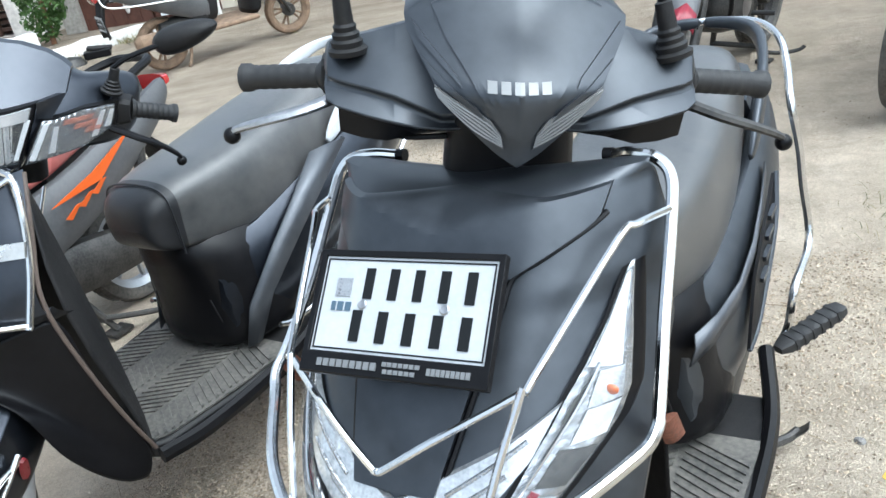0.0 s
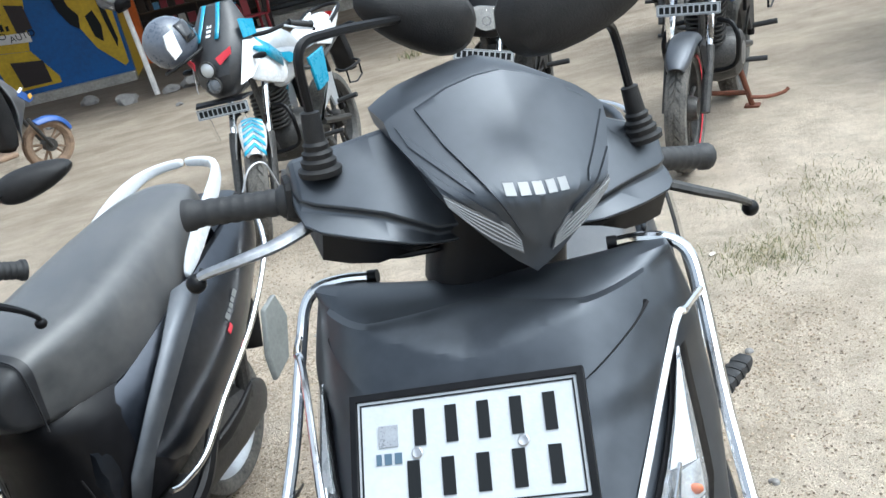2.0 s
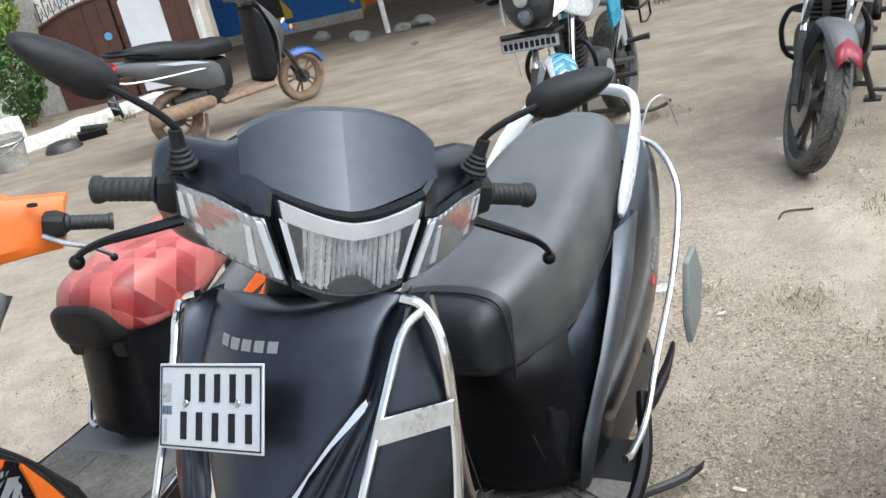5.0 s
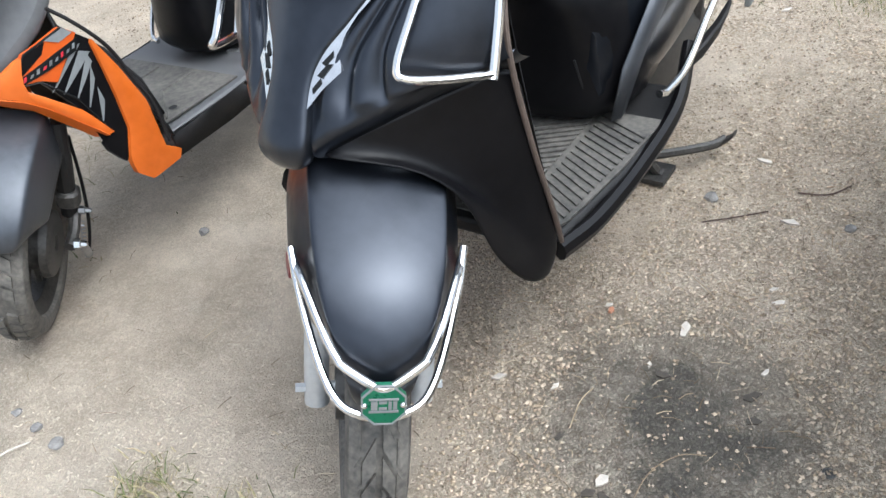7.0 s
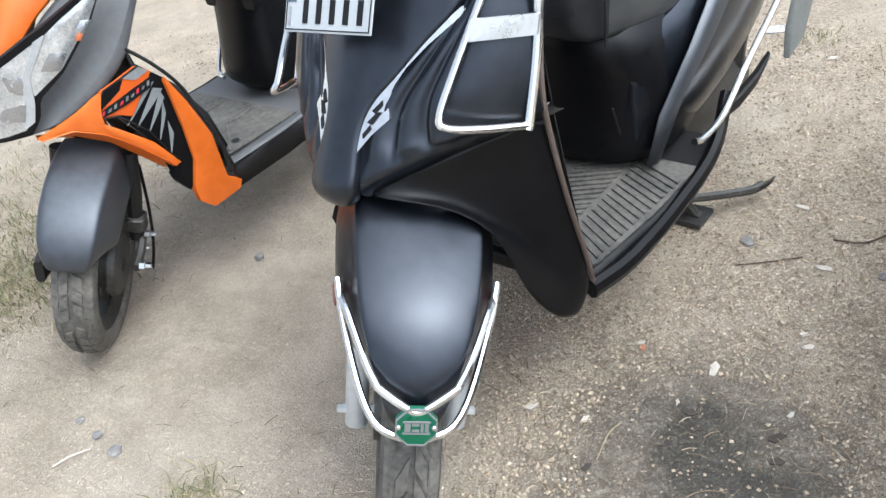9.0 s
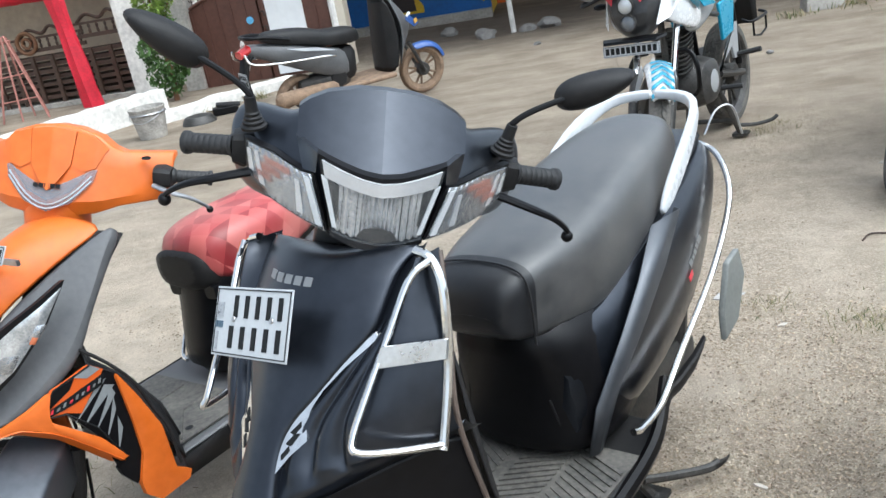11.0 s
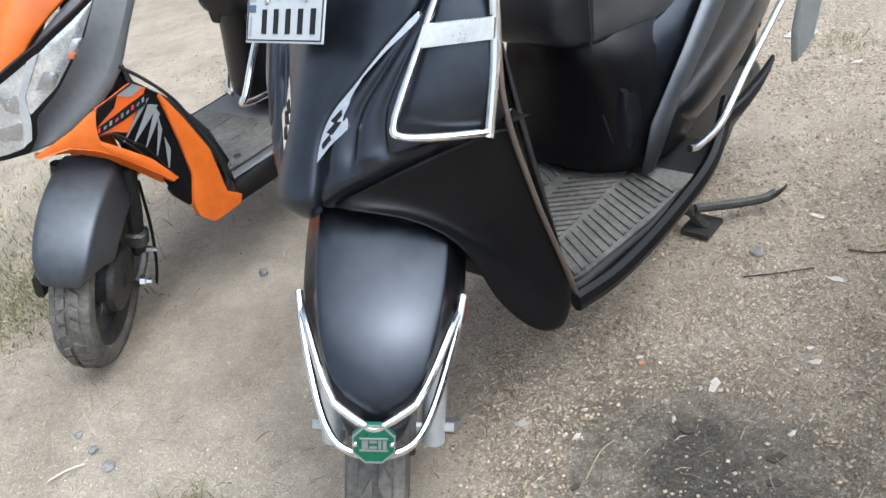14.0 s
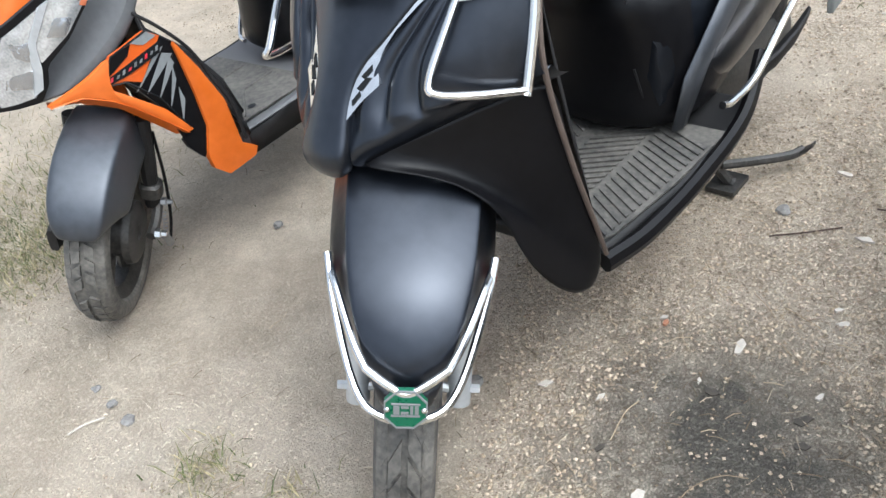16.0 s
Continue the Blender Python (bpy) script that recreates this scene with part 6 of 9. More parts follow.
        for q, (y0, z0), (y1, z1), r in ((lp, (0.196, 0.742), (0.172, 0.716), 0.010), (lp, (0.128, 0.700), (0.104, 0.668), 0.014), (low, (0.050, 0.676), (0.036, 0.640), 0.016), (low, (0.028, 0.622), (0.014, 0.586), 0.018)):
            bowl = side_sheet([(y0 - r, z0), (y0 + r, z0 - r * 0.6)], [(y1 - r, z1), (y1 + r, z1 - r * 0.6)], brow, 0.0085, s, 0.003, 4, 6, 0.004)
            part("lamp_bowl", bowl, LAMP_BACK, q)
        part("amber_bulb", side_sheet([(0.172, 0.722), (0.182, 0.718)], [(0.164, 0.708), (0.172, 0.704)], brow, 0.0105, s, 0.004, 3, 4, 0.003), AMBER, lp)
        # ledge on top, and the lip that turns under it
        part("beak", side_sheet([(0.040, 0.532), (0.060, 0.540), (0.095, 0.555), (0.166, 0.590), (0.134, 0.538), (0.172, 0.499), (0.224, 0.443), (0.262, 0.371)], [(0.040, 0.528), (0.060, 0.530), (0.095, 0.531), (0.120, 0.518), (0.134, 0.508), (0.165, 0.478), (0.208, 0.424), (0.250, 0.370)], flank, 0.008, s, 0.012, 6, 30, 0.004), ORANGE, S, sharp=30)
        lip_top = along([(0.040, 0.528), (0.060, 0.530), (0.095, 0.531), (0.134, 0.508), (0.165, 0.478), (0.208, 0.424), (0.250, 0.370)], 22)
        lip_low = along([(0.042, 0.522), (0.060, 0.518), (0.096, 0.510), (0.149, 0.471), (0.193, 0.414), (0.229, 0.366)], 22)
        part("beak_lip", loft([[V((s * (flank(p.x) + 0.008), p.x, p.y)), V((s * (flank(p.x) + 0.011), p.x, p.y - 0.002)), V((s * (flank(q.x) - 0.020), q.x + 0.006, q.y)), V((s * (flank(q.x) - 0.040), q.x + 0.012, q.y + 0.004))] for p, q in zip(lip_top, lip_low)], False, False), ORANGE, S, sharp=25)
        flash = part("graphic_flash", side_sheet([(0.171, 0.591), (0.252, 0.614), (0.277, 0.592)], [(0.133, 0.538), (0.178, 0.532), (0.205, 0.517)], flank, 0.004, s, 0.012, 8, 12), ORANGE_GRAPHIC, S)
        part("flash_edge", side_sheet([(0.215, 0.601), (0.252, 0.614)], [(0.238, 0.588), (0.270, 0.596)], flank, 0.0056, s, 0.002, 3, 6), GREY_GRAPHIC, flash)
        part("flash_shade", side_sheet([(0.150, 0.562), (0.171, 0.591), (0.215, 0.601)], [(0.133, 0.538), (0.146, 0.548), (0.200, 0.580)], flank, 0.0054, s, 0.002, 3, 8), BLACK, flash)
        part("flash_band", side_sheet([(0.147, 0.549), (0.210, 0.569), (0.275, 0.584)], [(0.132, 0.533), (0.178, 0.541), (0.262, 0.560)], flank, 0.0068, s, 0.002, 3, 12), INK, flash)
        for k in range(9):
            f = k / 8
            y, z = 0.150 + 0.105 * f, 0.5405 + 0.026 * f
            part("script_bar", side_sheet([(y + 0.004, z + 0.009 - 0.003 * (k % 2)), (y + 0.009, z + 0.010 - 0.003 * (k % 2))], [(y, z), (y + 0.005, z + 0.001)], flank, 0.0085, s, 0.002, 2, 3), (RED, EMBLEM, GREY_GRAPHIC)[k % 3], flash)
        part("flash_outline", tube([V((s * (flank(y) + 0.006), y, z)) for y, z in ((0.252, 0.614), (0.171, 0.591), (0.133, 0.537), (0.178, 0.529), (0.224, 0.470), (0.259, 0.374))], 0.0022, 6, 1), INK, flash)
        gp = part("graphic_panel", side_sheet([(0.178, 0.530), (0.205, 0.520), (0.247, 0.560), (0.277, 0.590), (0.300, 0.566)], [(0.262, 0.372), (0.236, 0.352), (0.240, 0.330), (0.262, 0.292), (0.306, 0.330)], flank, 0.001, s, 0.014, 12, 20), BLACK, S)
        for a_, b_, tip in (((0.258, 0.566), (0.276, 0.568), (0.188, 0.500)), ((0.268, 0.556), (0.288, 0.545), (0.206, 0.488)), ((0.280, 0.545), (0.284, 0.525), (0.226, 0.468)), ((0.278, 0.520), (0.274, 0.490), (0.240, 0.440)), ((0.272, 0.472), (0.274, 0.440), (0.252, 0.400))):
            part("graphic_stripe", side_sheet([a_, b_], [tip, (tip[0] + 0.002, tip[1])], flank, 0.0025, s, 0.002, 8, 3), GREY_GRAPHIC, gp)
        part("leg_shield_edge", side_sheet([(0.298, 0.568), (0.326, 0.495), (0.356, 0.397), (0.356, 0.337), (0.356, 0.280), (0.390, 0.252), (0.378, 0.232)], [(0.294, 0.562), (0.296, 0.500), (0.297, 0.443), (0.294, 0.360), (0.268, 0.295), (0.270, 0.258), (0.298, 0.226)], flank, 0.010, s, 0.016, 6, 34, 0.006), ORANGE, S, sharp=40)
        part("shield_trim", tube([V((s * (flank(y) + 0.006), y + 0.004, z)) for y, z in ((0.240, 0.656), (0.270, 0.62), (0.304, 0.570), (0.327, 0.522), (0.346, 0.448), (0.364, 0.393), (0.368, 0.337), (0.368, 0.282))], 0.0045, 6, 4), BLACK_ROUGH, S)
        part("skirt", loft([[V((s * x, y, z)) for y, z in ((yy, zl), (yy, zh), (yy + 0.01, zh))] for x, yy, zl, zh in ((0.222, 0.385, 0.232, 0.285), (0.236, 0.55, 0.236, 0.292), (0.236, 0.75, 0.245, 0.298))], False, False), BLACK_ROUGH, S, thick=0.006)
        part("shield_side", loft([[V((s * x, y, z)) for x, y, z in r] for r in ([(0.168, 0.455, 0.845), (0.12, 0.45, 0.85)], [(0.145, 0.350, 0.74), (0.10, 0.365, 0.73)], [(0.130, 0.285, 0.66), (0.09, 0.30, 0.655)], [(0.155, 0.27, 0.585), (0.09, 0.31, 0.57)], [(0.205, 0.31, 0.51), (0.14, 0.36, 0.50)], [(0.225, 0.345, 0.40), (0.15, 0.41, 0.40)], [(0.228, 0.385, 0.285), (0.155, 0.43, 0.29)])], False, False), BLACK_ROUGH, S, thick=0.004)
    part("leg_shield", loft([[V((-w, y, z)), V((0, y - 0.01, z)), V((w, y, z))] for z, y, w in ((0.85, 0.45, 0.12), (0.73, 0.365, 0.10), (0.655, 0.30, 0.09), (0.57, 0.31, 0.09), (0.50, 0.36, 0.14), (0.40, 0.41, 0.15), (0.29, 0.43, 0.155))], False, False), BLACK_ROUGH, S, thick=0.012)
    # plate on the front panel
    plate_on(S, (0.030, 0.199, 0.892), (1, -0.02, 0.02), (0, 0.55, 0.83), 0.235, 0.042, [(0.04 + k * 0.094, 0.2, 0.04 + k * 0.094 + 0.07, 0.8) for k in range(10)])
    part("plate_bracket", box(-0.075, 0.160, 0.209, 0.217, 0.866, 0.878), STEEL, S)
    # handlebar cowl

    def depth(x, z):
        return 0.385 + 0.55 * max(0, z - 0.93) + 1.0 * x * x + 0.3 * max(0, abs(x) - 0.1)

    stations = [(-0.252, 0.938, 1.020), (-0.248, 0.928, 1.030), (-0.20, 0.928, 1.036), (-0.15, 0.925, 1.042), (-0.125, 0.918, 1.055), (-0.10, 0.912, 1.078), (-0.05, 0.905, 1.095), (0, 0.90, 1.10)]
    stations += [(-x, a, b) for x, a, b in stations[-2::-1]]
    rings = []
    for x, z0, z1 in stations:
        zs = [z0 + (z1 - z0) * f for f in (0, 0.2, 0.45, 0.7, 0.88, 1.0)]
        front = [V((x, depth(x, z) + (0.012 if i in (0, 5) else 0), z)) for i, z in enumerate(zs)]
        back = [V((x * 0.96, depth(x, z1) + 0.06, z1 - 0.012)), V((x * 0.94, 0.55, (z0 + z1) / 2)), V((x * 0.95, depth(x, z0) + 0.07, z0 + 0.006))]
        rings.append(front + back)
    cowl = part("handlebar_cowl", loft(rings), ORANGE, S, m=T, sharp=28, bevel=0.003)
    part("cowl_shield", sheet(mirrored([(0.052, 1.090), (0.025, 1.096), (0, 1.099)]), mirrored([(0.046, 1.020), (0.022, 0.988), (0, 0.968)]), lambda x, z: depth(x, z) + 0.14 * abs(x), 0.0125, 0.014, 8, 21), ORANGE, cowl, m=T, sharp=15)
    for s in (-1, 1):
        part("cowl_facet", sheet([(s * 0.054, 1.090), (s * 0.096, 1.078), (s * 0.122, 1.052)], [(s * 0.048, 1.020), (s * 0.072, 1.008), (s * 0.100, 1.014)], depth, 0.0035, 0.008, 6, 14), ORANGE, cowl, m=T, sharp=20)
    vee = [(-0.105, 1.010), (-0.095, 1.012), (-0.05, 0.965), (0, 0.945), (0.05, 0.965), (0.095, 1.012), (0.105, 1.010), (0.098, 0.985), (0.055, 0.943), (0, 0.922), (-0.055, 0.943), (-0.098, 0.985)]
    dr = part("position_light", patch(dense(vee), depth, 0.006, 0.008), LENS_SMOKE, cowl, m=T, label="grey V-shaped position light")
    for k in range(2):
        part("light_line", tube([(x, depth(x, z) - 0.008, z) for x, z in ((-0.096, 1.0 - k * 0.01), (-0.05, 0.958 - k * 0.01), (0, 0.938 - k * 0.008), (0.05, 0.958 - k * 0.01), (0.096, 1.0 - k * 0.01))], 0.002, 5, 3), SILVER, dr, m=T)
    o = T @ V((0, depth(0, 0.975) - 0.009, 0.978))
    bars(cowl, o, T.to_3x3() @ V((1, 0, 0)), T.to_3x3() @ V((0, 0.48, 0.88)), [(-0.032 + k * 0.013, -0.005, -0.0215 + k * 0.013, 0.005) for k in range(5)], INK, "emblem")
    for s in (-1, 1):
        part("mirror_hole", revolve([(0, 0.0), (0.001, 0.011), (0.003, 0.011)], 14, "z"), INK, S, m=T @ Matrix.Translation((s * 0.205, 0.485, 1.032)))
        part("switch_block", loft([sell((s * x, 0.50, 0.985), (0, 1, 0), (0, 0, 1), r, r, 12, 3) for x, r in ((0.22, 0.026), (0.24, 0.028), (0.26, 0.022))]), BLACK_ROUGH, S, m=T)
        grip(S, (s * 0.255, 0.512, 0.983), (s * 0.345, 0.54, 0.975), T, 0.0165)
        lever(S, [(s * 0.225, 0.462, 0.975), (s * 0.27, 0.45, 0.965), (s * 0.315, 0.46, 0.950), (s * 0.345, 0.48, 0.925), (s * 0.352, 0.485, 0.915)], T, STEEL, 0.006)
    part("steering_neck", loft([sell((0, 0.43, 0.86), (1, 0, 0), (0, 1, 0), 0.075, 0.05, 16), sell((0, 0.44, 0.93), (1, 0, 0), (0, 1, 0), 0.075, 0.05, 16)]), ORANGE, S, m=T)
    # floor, seat and rear
    part("floor_board", loft([[V((x, y, z)) for x, z in ((-w, zl), (w, zl), (w, zh), (-w, zh))] for y, w, zl, zh in ((0.37, 0.20, 0.25, 0.285), (0.40, 0.222, 0.235, 0.292), (0.60, 0.23, 0.24, 0.298), (0.80, 0.225, 0.25, 0.302), (0.90, 0.20, 0.28, 0.32))]), CHARCOAL, S, bevel=0.008)
    fm = part("floor_mat", loft([[V((x, y, 0.299)) for x in (-w, w)] + [V((x, y, 0.303)) for x in (w, -w)] for y, w in ((0.40, 0.19), (0.60, 0.205), (0.64, 0.205))]), MAT_RIB, S, "worn grey rubber mat")
    for s in (-1, 1):
        part("mat_seam", tube([(s * 0.18, 0.42, 0.304), (s * 0.06, 0.52, 0.304), (s * 0.06, 0.62, 0.304)], 0.003, 6, 1), MAT_RIB, fm)
        part("mat_hole", revolve([(0, 0.0), (0.001, 0.011)], 14, "z"), INK, fm, m=Matrix.Translation((s * 0.155, 0.465, 0.304)))
    rings = []
    for z, y0, w in ((0.30, 0.64, 0.15), (0.40, 0.65, 0.135), (0.50, 0.675, 0.12), (0.60, 0.69, 0.115), (0.64, 0.70, 0.11)):
        rings.append([(-w, 1.05, z), (-w, 0.82, z), (-w * 0.96, 0.74, z), (-w * 0.72, y0 + 0.022, z), (0, y0, z), (w * 0.72, y0 + 0.022, z), (w * 0.96, 0.74, z), (w, 0.82, z), (w, 1.05, z)])
    part("under_seat_cover", loft(rings), BLACK, S, sub=1, sharp=60)
    seat_shape(S, [(0.692, 0.650, 0.690, 0.06, 0.055), (0.704, 0.615, 0.722, 0.10, 0.095), (0.75, 0.585, 0.744, 0.128, 0.125), (0.85, 0.575, 0.754, 0.150, 0.148), (0.98, 0.590, 0.752, 0.155, 0.15), (1.12, 0.635, 0.758, 0.145, 0.135),
                   (1.22, 0.66, 0.78, 0.135, 0.12), (1.36, 0.70, 0.80, 0.115, 0.105), (1.44, 0.73, 0.79, 0.08, 0.07)], SEAT_RED)
    part("seat_nose", loft([sell((-0.012, 0.80, 0.600), (1, 0, 0), (0, 0, 1), 0.120, 0.030, 18, 3), sell((-0.012, 0.735, 0.618), (1, 0, 0), (0, 0, 1), 0.121, 0.052, 18, 3), sell((-0.012, 0.694, 0.632), (1, 0, 0), (0, 0, 1), 0.104, 0.064, 18, 3), sell((-0.012, 0.676, 0.637), (1, 0, 0), (0, 0, 1), 0.086, 0.050, 18, 3)]), BLACK_ROUGH, S, sub=1)
    for s in (-1, 1):
        part("seat_hinge", loft([sell((s * 0.075, y, 0.568), (1, 0, 0), (0, 0, 1), 0.022, 0.020, 10, 4) for y in (0.70, 0.74)]), BLACK, S)
    for s in (-1, 1):
        rings = []
        for y, zb, zc, zt, w in ((0.78, 0.31, 0.44, 0.56, 0.150), (0.90, 0.33, 0.48, 0.575, 0.18), (1.1, 0.40, 0.54, 0.62, 0.19), (1.3, 0.50, 0.62, 0.69, 0.175), (1.5, 0.60, 0.69, 0.745, 0.13), (1.62, 0.68, 0.73, 0.77, 0.08)):
            rings.append([V((s * w * 0.60, y, zt)), V((s * w * 0.85, y, zt - 0.004)), V((s * w, y, zc)), V((s * w * 0.985, y, zc - (zc - zb) * 0.45)), V((s * w * 0.85, y, zb)), V((s * w * 0.5, y, zb))])
        part("rear_panel", loft(rings), CHARCOAL, S, sub=1, sharp=50)
        part("rear_graphic", prism([(s * 0.192, 0.92, 0.52), (s * 0.198, 1.1, 0.575), (s * 0.19, 1.30, 0.655), (s * 0.198, 1.12, 0.54)], (0, 0, 0), (s * 0.004, 0, 0)), ORANGE_GRAPHIC, S)
        for k in range(3):
            part("graphic_stripe", prism([(s * 0.196, 0.95 + k * 0.06, 0.47 + k * 0.02), (s * 0.200, 1.0 + k * 0.06, 0.50 + k * 0.02), (s * 0.198, 1.02 + k * 0.06, 0.50 + k * 0.02), (s * 0.196, 0.97 + k * 0.06, 0.46 + k * 0.02)], (0, 0, 0), (s * 0.004, 0, 0)), ORANGE_GRAPHIC, S)
        part("side_guard", tube([(s * 0.13, 0.70, 0.33), (s * 0.165, 0.715, 0.335), (s * 0.19, 0.76, 0.38), (s * 0.205, 0.84, 0.48), (s * 0.205, 0.92, 0.60)], 0.006, 8, 5), CHROME, S, "chrome side guard")
        part("grab_rail", tube([(s * 0.14, 1.22, 0.72), (s * 0.14, 1.40, 0.80), (s * 0.10, 1.54, 0.83), (0, 1.56, 0.835)], 0.016, 8, 5), BLACK, S)
    part("tail_light", loft([sell((0, 1.60, 0.73), (1, 0, 0), (0, 0, 1), 0.08, 0.03, 16, 3), sell((0, 1.64, 0.73), (1, 0, 0), (0, 0, 1), 0.06, 0.022, 16, 3)]), RED_LENS, S)
    rear_end(S)
    centre_stand(S)
    return S


scooter_orange(pose(-1.90, 1.65, 0, 0, -1.5, -28), 36)

# ---- muddy black and blue scooter parked side-on in the yard ----


def scooter_muddy(m):
    S = thing("scooter", m, "dusty black and blue scooter with muddy wheels", "scooter", "parked scooters")
    T = steer_of(-8)
    wheel(S, (0, 0, 0.222), 0.222, 0.09, MUD, T, tyre_mat=MUD, blocks=20, spokes=5)
    part("front_fender", strip([(-0.245, 0.30), (-0.215, 0.38), (-0.14, 0.45), (-0.03, 0.475), (0.09, 0.45)], [0.045, 0.06, 0.065, 0.065, 0.06], [(0, 0), (0.6, 0.004), (1.0, 0.05)]), BLUE, S, m=T, thick=0.003, sub=1)
    bm = bmesh.new()
    for s in (-1, 1):
        tube([(s * 0.07, 0.0, 0.21), (s * 0.07, 0.14, 0.5)], 0.017, 8, 1, bm)
    part("fork", bm, DARK_METAL, S, m=T)
    rows = [[(0, 0.30, 0.93), (0.08, 0.31, 0.93), (0.15, 0.35, 0.92)], [(0, 0.20, 0.84), (0.09, 0.22, 0.84), (0.19, 0.33, 0.82)], [(0, 0.10, 0.72), (0.09, 0.13, 0.72), (0.21, 0.29, 0.70)], [(0, 0.05, 0.62), (0.08, 0.10, 0.62), (0.21, 0.29, 0.56)], [(0, 0.10, 0.56), (0.08, 0.17, 0.52), (0.20, 0.31, 0.42)], [(0, 0.24, 0.50), (0.10, 0.26, 0.40), (0.19, 0.33, 0.28)]]
    part("front_cover", loft(mirror_rows(rows), False, False), CHARCOAL, S, thick=0.004, sub=1)
    part("leg_shield", loft(mirror_rows([[(0, 0.42, 0.92), (0.10, 0.41, 0.92), (0.155, 0.36, 0.92)], [(0, 0.44, 0.62), (0.14, 0.42, 0.62), (0.212, 0.30, 0.62)], [(0, 0.44, 0.28), (0.14, 0.43, 0.28), (0.192, 0.34, 0.27)]]), False, False), BLACK_ROUGH, S, thick=-0.004, sub=1)
    for s in (-1, 1):
        part("blue_flash", prism([(s * 0.20, 0.235, 0.76), (s * 0.215, 0.275, 0.72), (s * 0.205, 0.19, 0.64), (s * 0.19, 0.13, 0.66)], (s * 0.005, -0.03, 0), (s * 0.009, -0.034, 0)), BLUE, S)
        part("yellow_mark", prism([(s * 0.17, 0.15, 0.71), (s * 0.19, 0.19, 0.70), (s * 0.19, 0.18, 0.665), (s * 0.17, 0.14, 0.68)], (s * 0.03, -0.03, 0), (s * 0.034, -0.034, 0)), mat_gold, S)
        part("white_flash", prism([(s * 0.20, 0.22, 0.775), (s * 0.214, 0.265, 0.75), (s * 0.21, 0.25, 0.735), (s * 0.197, 0.205, 0.76)], (s * 0.006, -0.03, 0), (s * 0.011, -0.035, 0)), WHITE, S)
    part("handlebar_cowl", loft([sell((x, 0.40 + abs(x) * 0.25, 1.0 + (0.03 if abs(x) < 0.1 else 0)), (0, 1, 0), (0, 0, 1), 0.07 if abs(x) < 0.22 else 0.04, h, 12, 3) for x, h in ((-0.24, 0.03), (-0.2, 0.045), (-0.1, 0.07), (0, 0.08), (0.1, 0.07), (0.2, 0.045), (0.24, 0.03))]), CHARCOAL, S, m=T, sub=1)
    part("visor", loft([sell((0, 0.36 + k * 0.02, 1.06 + k * 0.03), (1, 0, 0), (0, 0.6, 0.8), 0.10 - k * 0.02, 0.05, 12, 3) for k in range(3)]), SILVER, S, m=T)
    part("red_flash", prism([(-0.12, 0.44, 1.09), (-0.05, 0.43, 1.11), (-0.05, 0.50, 1.10), (-0.12, 0.50, 1.08)], (0, 0, 0), (0, 0, 0.01)), RED, S, m=T)
    for s in (-1, 1):
        grip(S, (s * 0.235, 0.47, 1.0), (s * 0.35, 0.50, 0.995), T)
        lever(S, [(s * 0.22, 0.43, 0.99), (s * 0.30, 0.42, 0.98), (s * 0.36, 0.45, 0.97)], T, DARK_METAL, 0.006)
    part("floor_board", box(-0.20, 0.20, 0.38, 0.90, 0.25, 0.29), MUD, S, bevel=0.015)
    part("under_seat_cover", loft([[(-w, 1.1, z), (-w, 0.80, z), (-w * 0.7, y, z), (0, y - 0.02, z), (w * 0.7, y, z), (w, 0.80, z), (w, 1.1, z)] for z, y, w in ((0.29, 0.70, 0.15), (0.45, 0.70, 0.14), (0.62, 0.66, 0.12))]), BLACK_ROUGH, S, sub=1)
    seat_shape(S, [(0.62, 0.63, 0.70, 0.07, 0.06), (0.66, 0.61, 0.74, 0.11, 0.105), (0.80, 0.61, 0.755, 0.145, 0.145), (0.98, 0.635, 0.76, 0.15, 0.14), (1.04, 0.65, 0.80, 0.145, 0.13), (1.25, 0.70, 0.835, 0.13, 0.115), (1.45, 0.74, 0.845, 0.10, 0.09), (1.50, 0.77, 0.83, 0.06, 0.05)], BLACK_ROUGH)
    for s in (-1, 1):
        rings = []
        for y, zb, zc, zt, w in ((0.78, 0.32, 0.46, 0.60, 0.150), (0.95, 0.36, 0.53, 0.63, 0.19), (1.2, 0.47, 0.61, 0.69, 0.19), (1.45, 0.60, 0.69, 0.75, 0.15), (1.68, 0.71, 0.745, 0.78, 0.07)):
            rings.append([V((s * w * 0.5, y, zt)), V((s * w * 0.85, y, zt - 0.004)), V((s * w, y, zc)), V((s * w * 0.95, y, zc - (zc - zb) * 0.5)), V((s * w * 0.8, y, zb)), V((s * w * 0.4, y, zb))])
        part("side_panel", loft(rings), CHARCOAL, S, sub=1, sharp=50)
        part("white_stripe", prism([(s * 0.19, 0.92, 0.60), (s * 0.192, 1.22, 0.655), (s * 0.186, 1.36, 0.70), (s * 0.188, 1.1, 0.66)], (s * -0.004, 0, 0), (s * 0.008, 0, 0)), SILVER, S)
        part("side_guard", tube([(s * 0.20, 0.95, 0.56), (s * 0.225, 1.05, 0.58), (s * 0.22, 1.45, 0.61), (s * 0.16, 1.66, 0.64), (s * 0.13, 1.70, 0.72)], 0.009, 8, 4), CHROME, S, "pale side guard tube")
        part("grab_rail", tube([(s * 0.13, 1.30, 0.76), (s * 0.13, 1.48, 0.81), (s * 0.08, 1.62, 0.825), (0, 1.64, 0.825)], 0.016, 8, 4), BLACK, S)
